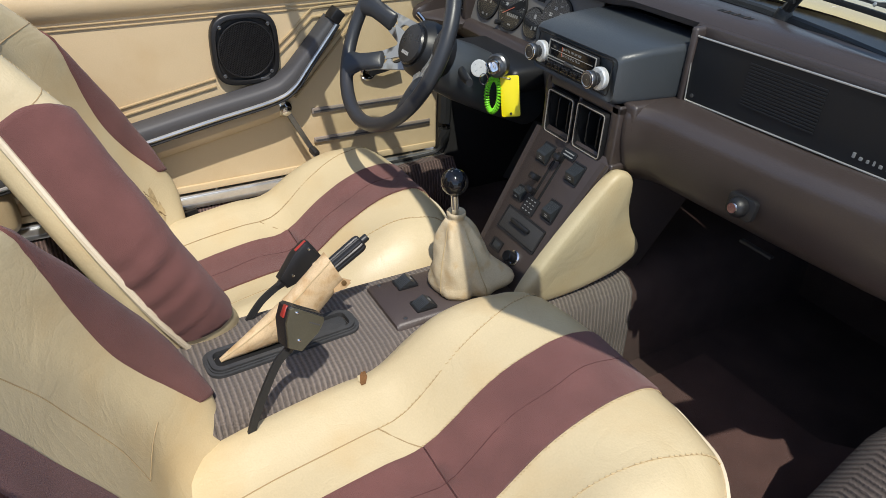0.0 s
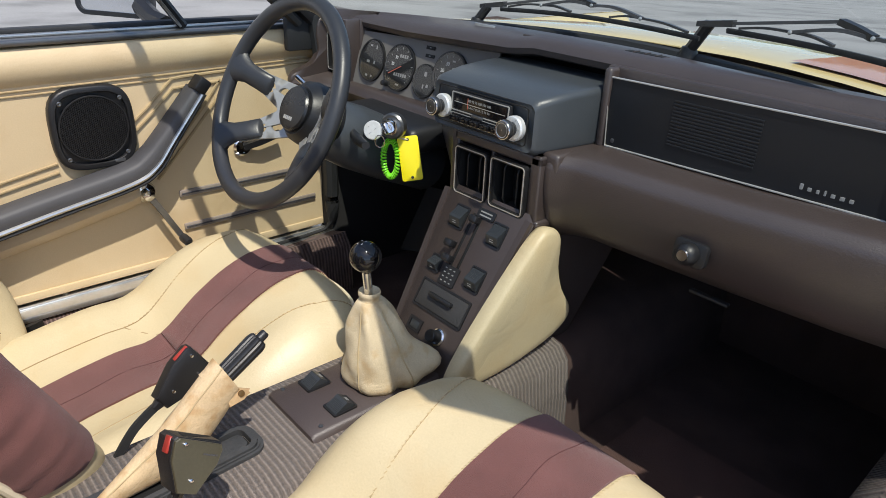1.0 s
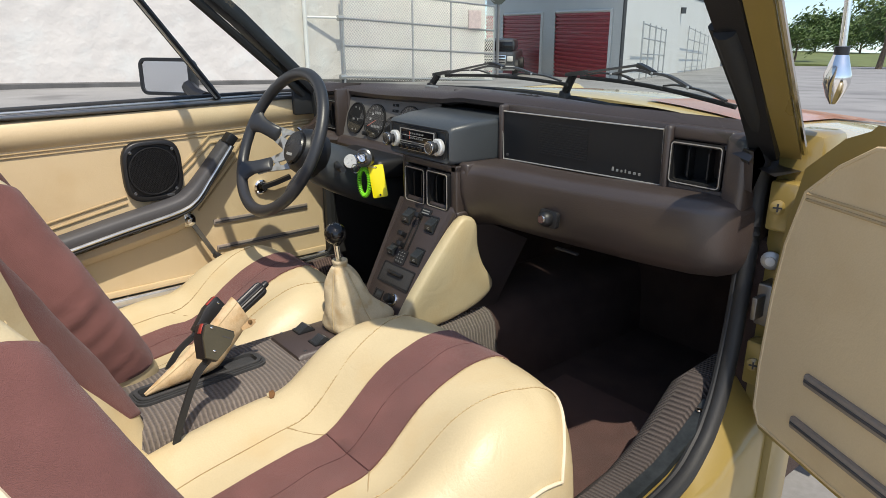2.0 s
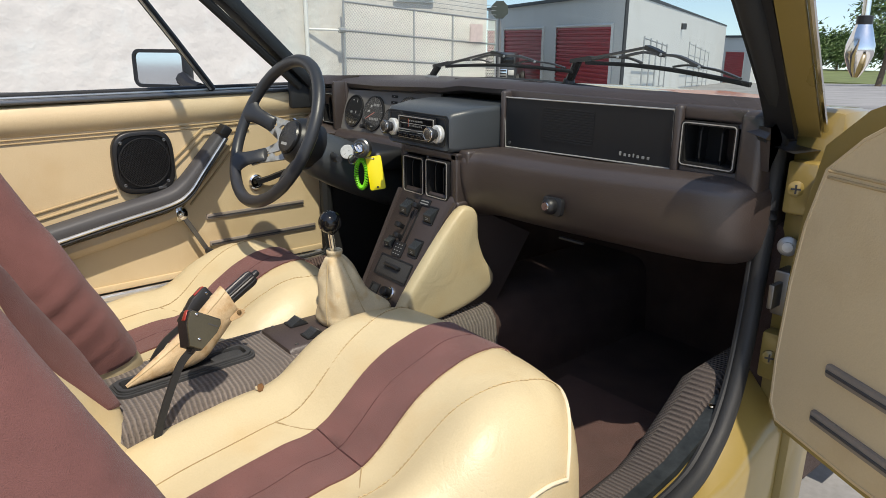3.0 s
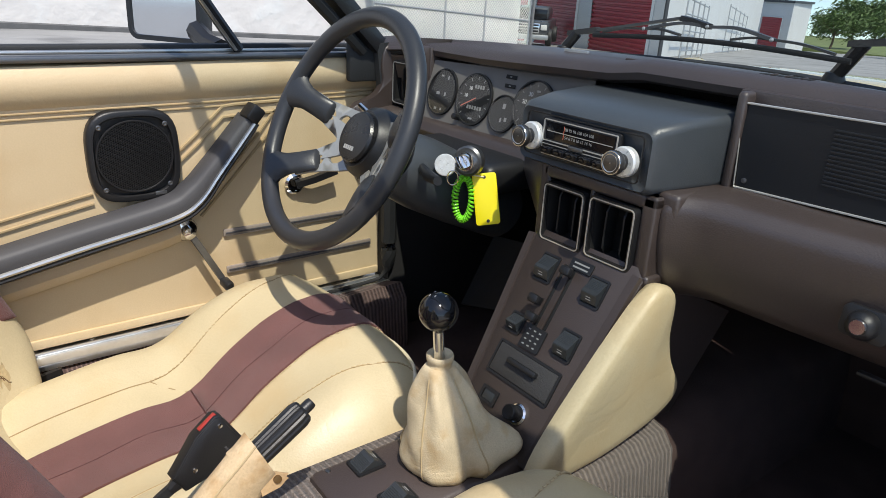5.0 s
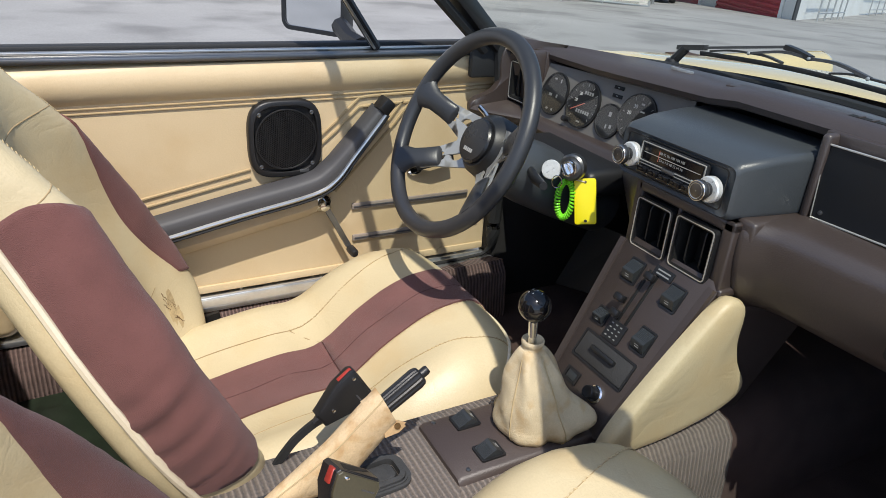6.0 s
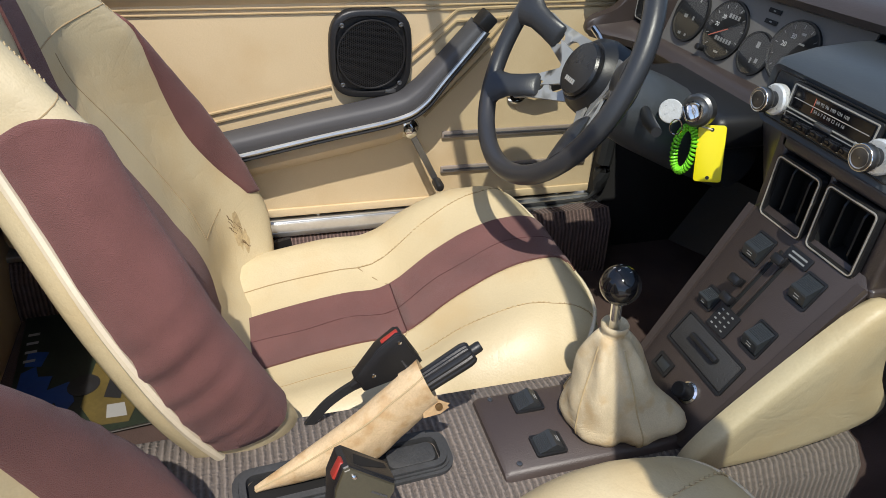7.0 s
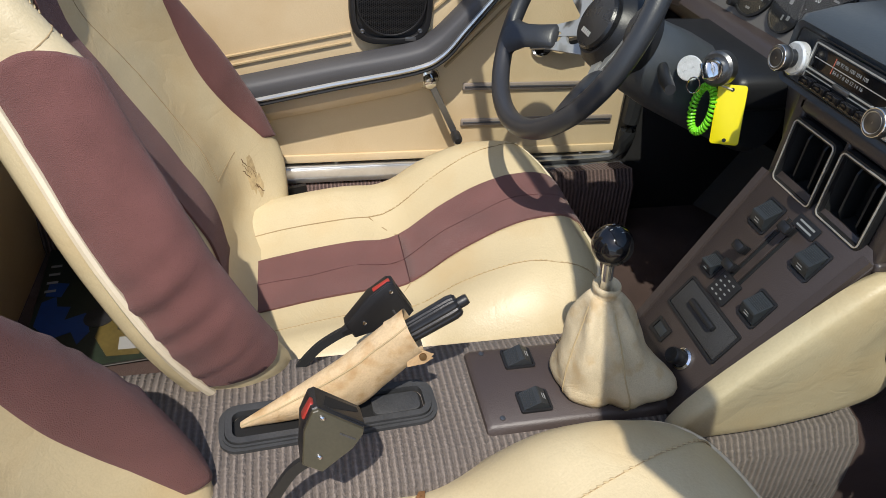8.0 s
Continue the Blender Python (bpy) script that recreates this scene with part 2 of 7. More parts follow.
def sweep(path, section, closed=False, up=(0, 0, 1), scale=None):
    """A section (u, v) carried along a path; u lies across the path, v along up."""
    path = [Vector(p) for p in path]
    k = len(path)
    rings = []
    for i, p in enumerate(path):
        a = path[i - 1] if (i or closed) else path[0]
        b = path[(i + 1) % k] if (i < k - 1 or closed) else path[-1]
        d = (b - a).normalized()
        side = d.cross(Vector(up))
        side = side.normalized() if side.length > 1e-6 else d.orthogonal().normalized()
        top = side.cross(d)
        s = scale[i] if scale else 1.0
        rings.append([p + side * u * s + top * v * s for u, v in section])
    if closed:
        rings.append(rings[0])
    bm = loft(rings, True, not closed)
    if closed:
        bmesh.ops.remove_doubles(bm, verts=bm.verts, dist=1e-6)
    return bm


def ring_section(r, n=10, flat=1.0):
    return [(r * math.cos(2 * math.pi * i / n), r * flat * math.sin(2 * math.pi * i / n)) for i in range(n)]


def tube(path, r, n=8, closed=False, up=(0, 0, 1), scale=None):
    return sweep(path, ring_section(r, n), closed, up, scale)


def lathe(profile, n=24, m=None):
    """A turned body: profile of (radius, height) round the z axis."""
    rings = [[(r * math.cos(2 * math.pi * i / n), r * math.sin(2 * math.pi * i / n), z) for i in range(n)] for r, z in profile]
    bm = loft(rings, True, True)
    if m is not None:
        bmesh.ops.transform(bm, matrix=m, verts=bm.verts)
    return bm


def aim(at, direction, up=(0, 0, 1)):
    """A pose whose z axis points along direction and whose y axis leans to up."""
    z = Vector(direction).normalized()
    x = Vector(up).cross(z)
    x = x.normalized() if x.length > 1e-6 else z.orthogonal().normalized()
    y = z.cross(x)
    m = Matrix((x, y, z)).transposed().to_4x4()
    m.translation = at
    return m


def plate(outline, z0, z1, m=None, bevel=0.0):
    """A flat body with a given outline (x, y), from z0 to z1."""
    bm = bmesh.new()
    vs = [bm.verts.new((x, y, z0)) for x, y in outline]
    f = bm.faces.new(vs)
    r = bmesh.ops.extrude_face_region(bm, geom=[f])
    up = [v for v in r["geom"] if isinstance(v, bmesh.types.BMVert)]
    bmesh.ops.translate(bm, vec=(0, 0, z1 - z0), verts=up)
    if bevel:
        top = [e for e in bm.edges if all(abs(v.co.z - z1) < 1e-7 for v in e.verts)]
        bmesh.ops.bevel(bm, geom=top, offset=bevel, segments=2, profile=0.5, affect="EDGES")
    if m is not None:
        bmesh.ops.transform(bm, matrix=m, verts=bm.verts)
    return bm


def rounded(w, h, r, n=5, cx=0.0, cy=0.0):
    """The outline of a rectangle with round corners."""
    out = []
    for ox, oy, a0 in ((w / 2 - r, h / 2 - r, 0), (-w / 2 + r, h / 2 - r, 90), (-w / 2 + r, -h / 2 + r, 180), (w / 2 - r, -h / 2 + r, 270)):
        for i in range(n + 1):
            a = radians(a0 + 90 * i / n)
            out.append((cx + ox + r * math.cos(a), cy + oy + r * math.sin(a)))
    return out


def frame_plate(w, h, r, t, z0, z1, m=None, n=5):
    """A frame with round corners, t wide."""
    a, b = rounded(w, h, r, n), rounded(w - 2 * t, h - 2 * t, max(r - t, 0.0005), n)
    rings = [[(x, y, z0) for x, y in a], [(x, y, z1) for x, y in a], [(x, y, z1) for x, y in b], [(x, y, z0) for x, y in b]]
    rings.append(rings[0])
    bm = loft(rings, True, False)
    bmesh.ops.remove_doubles(bm, verts=bm.verts, dist=1e-7)
    if m is not None:
        bmesh.ops.transform(bm, matrix=m, verts=bm.verts)
    return bm


def lettering(name, text, size, m, mat, parent, label="", depth=0.0006):
    """Raised letters in the built-in font, lying in the pose's x-y plane, centred."""
    cu = bpy.data.curves.new(name, "FONT")
    cu.body, cu.size, cu.align_x, cu.align_y, cu.extrude = text, size, "CENTER", "CENTER", depth
    tmp = bpy.data.objects.new("tmp", cu)
    scene.collection.objects.link(tmp)
    bpy.context.view_layer.update()
    me = bpy.data.meshes.new_from_object(tmp.evaluated_get(bpy.context.evaluated_depsgraph_get()))
    bpy.data.objects.remove(tmp)
    bm = bmesh.new()
    bm.from_mesh(me)
    bpy.data.meshes.remove(me)
    bmesh.ops.transform(bm, matrix=m, verts=bm.verts)
    return part(name, bm, mat, parent, label, smooth=False)



# ---- the yard outside ----
GROUND = -0.05


def ground_z(x, y):
    """The yard falls gently away ahead of the car."""
    return GROUND - 0.05 * max(0.0, -0.643 * x + 0.766 * y - 8.0)


def ground():
    steps = [-400, -200, -100, -60, -40, -30, -22, -15, -10, -6, -3, -1, 1, 3, 6, 10, 15, 22, 30, 40, 60, 100, 200, 400]
    bm = bmesh.new()
    vs = [[bm.verts.new((x, y, ground_z(x, y))) for x in steps] for y in steps]
    for a, b in zip(vs, vs[1:]):
        for i in range(len(steps) - 1):
            bm.faces.new((a[i], a[i + 1], b[i + 1], b[i]))
    structure("ground", bm, asphalt(), "worn grey asphalt yard in full sun", "ground")


ground()


def prism(corners, z0, z1):
    """An upright body over a footprint of corners."""
    return loft([[(x, y, z0) for x, y in corners], [(x, y, z1) for x, y in corners]])


WALL_X = -12.5


def white_building():
    t = thing("white_building", "long white building with rough stucco walls", "building", (WALL_X, 5, GROUND))
    part("wall", prism([(WALL_X, -40), (WALL_X, 12.1), (-24, 13.2), (-24, -40)], -3.0, 7.0), STUCCO, t, "rough white stucco with trowel marks", smooth=False)
    part("plinth", loft([[(WALL_X, y, -3.0), (WALL_X + 0.03, y, -3.0), (WALL_X + 0.03, y, ground_z(WALL_X, y) + 0.07), (WALL_X, y, ground_z(WALL_X, y) + 0.09)] for y in (-40, -10, 0, 4, 8, 12.08)]), STAINED, t, "dark stained foot of the wall", smooth=False)
    v = part("louvre", box(WALL_X, WALL_X + 0.06, 9.2, 10.35, 1.66, 2.9), WHITEWALL, t, "white louvred wall vent", smooth=False)
    for i in range(8):
        part("slat", loft([[(WALL_X + 0.06, y, z), (WALL_X + 0.12, y, z - 0.05), (WALL_X + 0.12, y, z - 0.035), (WALL_X + 0.06, y, z + 0.03)] for y in (9.25, 10.30) for z in (1.80 + i * 0.14,)]), WHITEWALL, v, smooth=False)
    part("drainpipe", tube([(WALL_X + 0.08, 6.95, -0.6), (WALL_X + 0.08, 6.95, 5.0)], 0.045), WHITEWALL, t)


def mesh_gate():
    """Chain-link gate: posts, rails and a real lattice of wire."""
    t = thing("chain_link_gate", "galvanised chain-link gate before the white wall", "gate", (-12.2, 9.9, -0.4))
    a, b = Vector((-12.2, 7.72, 0)), Vector((-12.2, 12.15, 0))
    z0, z1 = -0.26, 1.60

    def at(f, z):
        p = a.lerp(b, f)
        return Vector((p.x, p.y, z - 0.30 * f))

    for f in (0, 0.42, 0.68, 1.0):
        part("post", tube([at(f, z0 - 0.3), at(f, z1 + (0.22 if f == 0 else 0.0))], 0.026), STEEL, t)
    for z in (z0 + 0.06, z0 + 0.72, z0 + 1.28, z1):
        part("rail", tube([at(0, z), at(1, z)], 0.02), STEEL, t)
    bm = bmesh.new()
    n = 62
    for i in range(-24, n):
        for s in (1, -1):
            p, q = i / n, (i + 24) / n
            f0, f1 = max(0.0, p), min(1.0, q)
            if f1 <= f0:
                continue
            def zz(f):
                g = (f - p) / (q - p)
                return z0 + (z1 - z0) * (g if s == 1 else 1 - g)
            u, v = at(f0, zz(f0)), at(f1, zz(f1))
            d = (v - u).normalized()
            sd = d.cross(Vector((1, 0, 0))).normalized() * 0.0045
            o = Vector((0.0045, 0, 0))
            k = [bm.verts.new(c) for c in (u + sd, u + o, u - sd, v + sd, v + o, v - sd)]
            for c in ((0, 1, 4, 3), (1, 2, 5, 4), (2, 0, 3, 5)):
                bm.faces.new([k[j] for j in c])
    part("wire_mesh", bm, STEEL, t, "diamond wire mesh")
    for f, z in ((0.0, z0 + 1.28), (0.0, z0 + 0.06)):
        p = at(f, z)
        part("hinge", tube([p + Vector((0, -0.12, 0)), p + Vector((0, 0.02, 0))], 0.06), STEEL, t)
    part("wall_rail", tube([at(0, z0 + 1.28), (WALL_X + 0.06, 7.0, z0 + 1.30)], 0.025), WHITEWALL, t)
    part("notice", box(-12.17, -12.14, 11.25, 11.65, 0.78, 1.20), SIGNRED, t, "small faded notice board", smooth=False)
    for k in range(3):
        part("barbed_wire", tube([at(0, z1 + 0.12 + 0.1 * k), at(1, z1 + 0.12 + 0.1 * k)], 0.006, 5), STEEL, t)


def roller_door(t, p, q, z0, z1):
    """A red roll-up door between two points of the foot of a wall, slat by slat."""
    p, q = Vector((*p, 0)), Vector((*q, 0))
    d = (q - p).normalized()
    out = Vector((d.y, -d.x, 0))
    if out.y > 0:
        out = -out
    door = part("roller_door", loft([[p + out * 0.02 + Vector((0, 0, z0)), q + out * 0.02 + Vector((0, 0, z0)), q - out * 0.1 + Vector((0, 0, z0)), p - out * 0.1 + Vector((0, 0, z0))],
                                     [p + out * 0.02 + Vector((0, 0, z1)), q + out * 0.02 + Vector((0, 0, z1)), q - out * 0.1 + Vector((0, 0, z1)), p - out * 0.1 + Vector((0, 0, z1))]]), RED, t, "red roll-up door", smooth=False)
    n = 16
    for i in range(n):
        za, zb = z0 + (z1 - z0) * i / n, z0 + (z1 - z0) * (i + 0.72) / n
        part("slat", loft([[p + out * k + Vector((0, 0, z)) for k, z in ((0.02, za), (0.06, za + 0.02), (0.06, zb - 0.02), (0.02, zb))],
                           [q + out * k + Vector((0, 0, z)) for k, z in ((0.02, za), (0.06, za + 0.02), (0.06, zb - 0.02), (0.02, zb))]]), RED, door, smooth=False)
    part("door_jamb", tube([p + out * 0.03 + Vector((0, 0, z0)), p + out * 0.03 + Vector((0, 0, z1)), q + out * 0.03 + Vector((0, 0, z1)), q + out * 0.03 + Vector((0, 0, z0))], 0.06, 4), WHITEWALL, t)


def storage_buildings():
    t = thing("storage_building", "white storage building with red roll-up doors", "building", (-10.5, 15.2, -0.6))
    corner, west, north = Vector((-10.5, 15.2)), Vector((-21.5, 20.4)), Vector((-34.0, 61.6))
    inner = west + (north - corner)
    mid = (corner + inner) / 2

    def grown(k):
        return [tuple(p + (p - mid).normalized() * k) for p in (corner, west, inner, north)]

    part("wall", prism(grown(0.0), -8.0, 1.98), WHITEWALL, t, "white painted block walls", smooth=False)
    part("roof_edge", prism(grown(0.16), 1.98, 2.08), DARKTRIM, t, "dark roof edge", smooth=False)
    part("downpipe", tube([(corner.x + 0.02, corner.y - 0.06, -0.9), (corner.x + 0.02, corner.y - 0.06, 1.98)], 0.05, 6), DARKTRIM, t, "dark corner pipe")

    def along(k):
        p = corner.lerp(west, k)
        return (p.x, p.y)

    for k0, k1, top in ((0.055, 0.37, 1.22), (0.47, 0.80, 1.20), (0.88, 0.99, 1.20)):
        p, q = along(k0), along(k1)
        roller_door(t, p, q, min(ground_z(*p), ground_z(*q)) - 0.02, top)
    part("wall_lamp", box(-16.55, -16.4, 27.0, 27.3, 1.25, 1.5), DARKTRIM, t)
    side = (north - corner).normalized()
    out = Vector((side.y, -side.x))
    for d0, d1, h in ((0.9, 6.0, 1.55), (14.0, 27.0, 2.0)):
        pts = [corner + side * (d0 + (d1 - d0) * k / 4) + out * 0.35 for k in range(5)]
        g = thing("steel_rack", "tall galvanised frame leaning on the white wall", "gate", (pts[0].x, pts[0].y, ground_z(*pts[0])))
        for p in pts:
            z = ground_z(*p)
            part("upright", tube([(p.x, p.y, z), (p.x, p.y, z + h)], 0.022, 6), STEEL, g)
        for k in (0.12, 0.45, 0.72, 0.96):
            part("rail", tube([(p.x, p.y, ground_z(*p) + h * k) for p in (pts[0], pts[-1])], 0.018, 6), STEEL, g)
    t2 = thing("storage_building", "smaller white storage building with a red door", "building", (-33.6, 66.3, -3.2))
    part("wall", prism([(-33.6, 66.3), (-40.4, 70.0), (-44.0, 82.0), (-38.0, 78.7)], -9.0, 1.0), WHITEWALL, t2, smooth=False)
    part("roof_edge", prism([(-33.4, 66.0), (-40.7, 69.9), (-44.2, 82.3), (-37.8, 78.8)], 1.0, 1.22), DARKTRIM, t2, smooth=False)
    roller_door(t2, (-34.7, 66.9), (-37.6, 68.47), -3.6, -0.35)


def stop_sign():
    t = thing("stop_sign", "back of an octagonal road sign on a steel post", "road sign", (-13.55, 13.54, -0.7))
    part("plate", plate([(0.25 * math.cos(radians(22.5 + 45 * k)), 0.25 * math.sin(radians(22.5 + 45 * k))) for k in range(8)], -0.01, 0.01, aim((-13.55, 13.54, 1.62), (0.72, -0.69, 0))), SIGNBACK, t, "grey back of an octagonal plate", smooth=False)
    part("post", box(-13.60, -13.54, 13.55, 13.61, -0.9, 1.85), STEEL, t, smooth=False)


def parked_truck():
    t = thing("parked_truck", "dark grey pickup truck parked beyond the gate", "truck", (-15.6, 15.4, -0.8))
    m = pose(-15.3, 15.1, ground_z(-15.6, 15.4), 0, 0, 40) @ Matrix.Diagonal((0.72, 0.72, 0.72, 1))
    body = merge(box(-0.85, 0.85, -0.1, 4.6, 0.45, 1.05, 0.12, m=m), box(-0.75, 0.75, 1.2, 3.2, 1.0, 1.6, 0.2, m=m))
    part("body", body, TRUCKPAINT, t)
    grille = part("grille", box(-0.5, 0.5, -0.14, -0.08, 0.55, 0.95, 0.02, m=m), CHROME, t)
    for k in range(3):
        part("grille_slot", box(-0.46, 0.46, -0.15, -0.135, 0.60 + 0.12 * k, 0.67 + 0.12 * k, 0.005, m=m), BLACK, grille)
    for x in (-0.68, 0.68):
        part("headlight", box(x - 0.13, x + 0.13, -0.14, -0.06, 0.68, 0.9, 0.03, m=m), WHITE, t)
    part("bumper", box(-0.9, 0.9, -0.22, -0.05, 0.30, 0.50, 0.04, m=m), STEEL, t)
    part("windscreen", box(-0.66, 0.66, 1.13, 1.22, 1.06, 1.48, 0.03, m=m), GLOSS, t)
    for x in (-0.85, 0.85):
        for y in (0.8, 3.7):
            part("wheel", lathe([(0.1, -0.12), (0.34, -0.12), (0.36, 0), (0.34, 0.12), (0.1, 0.12)], 20, m @ pose(x, y, 0.36, 0, 90, 0)), RUBBER, t)


def tree(name, at, height, spread, seed, label):
    """A tapered trunk, limbs and a crown of many small leaf clumps."""
    rnd = random.Random(seed)
    t = thing(name, label, "tree", at)
    base = Vector(at)
    top = base + Vector((0.2, 0.1, height * 0.55))
    part("trunk", tube([base, base.lerp(top, 0.5) + Vector((0.1, 0, 0)), top], 0.16 * height / 6, 8, scale=[1.3, 1.0, 0.6]), BARK, t)
    tips = []
    for k in range(9):
        a = k * 2.4 + rnd.random()
        tip = base + Vector((spread * (0.35 + 0.5 * rnd.random()) * math.cos(a), spread * (0.35 + 0.5 * rnd.random()) * math.sin(a), height * (0.5 + 0.42 * rnd.random())))
        part("limb", tube([base.lerp(top, 0.55 + 0.4 * rnd.random()), tip], 0.05 * height / 6, 5, scale=[1.0, 0.4]), BARK, t)
        tips.append(tip)
    bm = bmesh.new()
    for tip in tips + [top + Vector((0, 0, height * 0.3))]:
        for _ in range(260):
            d = Vector((rnd.gauss(0, 1), rnd.gauss(0, 1), rnd.gauss(0, 0.75)))
            c = tip + d * spread * 0.17
            s = spread * (0.02 + 0.03 * rnd.random())
            n = Vector((rnd.uniform(-1, 1), rnd.uniform(-1, 1), rnd.uniform(0.1, 1))).normalized()
            u = n.orthogonal().normalized() * s
            v = n.cross(u)
            q = [bm.verts.new(p) for p in (c - u * 1.6, c - v * 0.6, c + u * 1.6 - n * s * 0.4, c + v * 0.6)]
            bm.faces.new(q)
    part("crown", bm, LEAF, t, "uneven green crown", smooth=False)


CONCRETE = material("pale gravelly concrete", (0.50, 0.475, 0.44), 0.9, vary=0.25, scale=3, bump=0.9, grain=130, stain=(0.26, 0.25, 0.23, 0.5))
STAINED = material("dark stained wall foot", (0.10, 0.10, 0.098), 0.9, vary=0.35, scale=3)
SIGNBACK = material("weathered sign back", (0.060, 0.072, 0.064), 0.6, vary=0.15, scale=3)
SIGNRED = material("faded notice", (0.62, 0.50, 0.47), 0.7, vary=0.2, scale=12)
TRUCKPAINT = material("dark grey truck paint", (0.05, 0.055, 0.06), 0.3, coat=0.5)
BARK = material("brown bark", (0.12, 0.09, 0.06), 0.9, vary=0.3, scale=8)
LEAF = leaf_material()
GRASS = material("dry grass", (0.12, 0.15, 0.05), 0.95, vary=0.3, scale=0.7)
white_building()
mesh_gate()
storage_buildings()
stop_sign()
parked_truck()
for i, (az, dist, h, w) in enumerate(((114.6, 95, 4.6, 3.4), (113.4, 130, 7.5, 6.0), (112.0, 135, 8.0, 7.0), (110.6, 125, 6.5, 5.0), (109.2, 62, 6.6, 3.4), (107.6, 70, 6.0, 4.4), (105.5, 80, 6.5, 5.0))):
    x, y = 0.95 + dist * math.cos(radians(az)), -0.17 + dist * math.sin(radians(az))
    tree("tree", (x, y, ground_z(x, y) - 0.1), h, w, 11 + i, "leafy green tree at the edge of the yard")
x, y = 0.95 + 95 * math.cos(radians(110)), 95 * math.sin(radians(110))
structure("verge", box(x - 25, x + 30, y - 6, y + 30, ground_z(x, y) - 3, ground_z(x, y - 6) + 0.12), GRASS, "strip of dry grass beyond the yard", "grass", smooth=False)

# ---- the car's shell ----
DOOR_X = -0.64


DARKTRIM = material("blackened carpet", (0.016, 0.015, 0.015), 0.8, vary=0.2, scale=15, bump=0.4, grain=500)
SCUFFDARK = material("dark worn sill metal", (0.030, 0.035, 0.036), 0.4, metal=0.3, vary=0.4, scale=40, bump=0.3, grain=200)


def car_shell():
    structure("floor", box(-0.62, 0.60, -0.45, 1.25, 0.10, 0.165), CARPET, "dark brown carpeted floor pan", "floor", smooth=False)
    structure("wall_front", box(-0.66, 0.66, 1.15, 1.22, 0.10, 0.722), CARPET, "dark carpeted bulkhead at the end of the footwell", "bulkhead", smooth=False)
    structure("wall_rear", box(-0.66, 0.62, -0.56, -0.405, 0.10, 0.78, 0.01), CREAM_DOOR, "cream trimmed bulkhead behind the seats", "bulkhead")
    structure("wall_west", box(-0.66, -0.590, -0.402, -0.27, 0.286, 0.70, 0.02, 3), CREAM_DOOR, "cream trim beside the rear bulkhead", "trim")
    # sills: a soft corded roll and a metal scuff plate
    for name, sg, x0 in (("sill_west", -1, 0.575), ("sill_east", 1, 0.525)):
        sec = [(x0, 0.11), (x0 - 0.008, 0.18), (x0 + 0.002, 0.235), (x0 + 0.022, 0.262), (x0 + 0.05, 0.272), (0.66, 0.266), (0.66, 0.11)]
        if sg == 1:
            sec = [(x0 - 0.01, 0.11), (x0 - 0.012, 0.18), (x0, 0.240), (x0 + 0.025, 0.268), (x0 + 0.06, 0.272), (x0 + 0.072, 0.262), (0.602, 0.252), (0.602, 0.11)]
        if sg == 1:
            rings = [[(u, y, v + (rise if v > 0.15 else 0.0)) for u, v in sec] for y, rise in ((-0.48, 0.0), (0.0, 0.0), (0.42, 0.0), (0.50, 0.012), (0.56, 0.038), (0.61, 0.075), (0.66, 0.115), (0.90, 0.13), (1.15, 0.13))]
        else:
            # the roll swells into the footwell towards the front
            rings = [[(-(u - swell * (1.0 if u < 0.60 else 0.0)), y, v + (0.7 * swell if u < 0.60 and v > 0.2 else 0.0)) for u, v in sec] for y, swell in ((-0.48, 0.0), (0.0, 0.0), (0.40, 0.0), (0.48, 0.012), (0.55, 0.032), (0.60, 0.045), (0.664, 0.052))]
        structure(name, loft(rings), CORD_SILL if sg < 0 else CORD_EAST, "corded brown carpet over the door sill", "sill")
    t = thing("scuff_plate", "scratched bright aluminium door sill strip", "sill plate", (-0.63, 0.2, 0.27))
    part("strip", box(-0.672, -0.594, -0.45, 0.672, 0.268, 0.2795, 0.003), SCUFF, t)
    part("ridge", box(-0.632, -0.626, -0.45, 0.672, 0.279, 0.284, 0.002), SCUFF, t)
    for y in (-0.14, 0.108, 0.355, 0.60):
        part("screw", lathe([(0.0055, 0.279), (0.005, 0.2815), (0.001, 0.282)], 12, pose(-0.648, y, 0)), CHROME, t)
    t = thing("scuff_plate", "dark worn door sill strip with screws", "sill plate", (0.62, 0.2, 0.29))
    part("strip", sweep([(0.600, -0.45, 0.268), (0.600, 0.42, 0.268), (0.603, 0.52, 0.292), (0.606, 0.58, 0.325), (0.608, 0.635, 0.362)], [(-0.013, -0.004), (0.013, -0.004), (0.011, 0.004), (-0.011, 0.004)]), SCUFFDARK, t)
    for y, z in ((-0.05, 0.272), (0.25, 0.272), (0.43, 0.275), (0.615, 0.354)):
        part("screw", lathe([(0.0055, 0.0), (0.005, 0.0025), (0.001, 0.003)], 12, pose(0.603, y, z)), CHROME, t)
    # tunnel with carpet
    sec = [(-0.112, 0.11), (-0.105, 0.27), (-0.098, 0.325), (-0.082, 0.345), (-0.05, 0.352), (0.07, 0.352), (0.10, 0.345), (0.116, 0.325), (0.124, 0.27), (0.132, 0.11)]
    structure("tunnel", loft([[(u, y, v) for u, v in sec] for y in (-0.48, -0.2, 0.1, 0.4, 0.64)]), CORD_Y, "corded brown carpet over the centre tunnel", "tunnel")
    # front length coloured darker to stand for the dashboard's shade on the cord
    structure("tunnel_front", loft([[(u * 0.99, y, v - 0.002) for u, v in sec] for y in (0.6405, 0.8, 1.149)]), CARPET, "tunnel carpet under the dashboard, darkened for its shade", "tunnel")
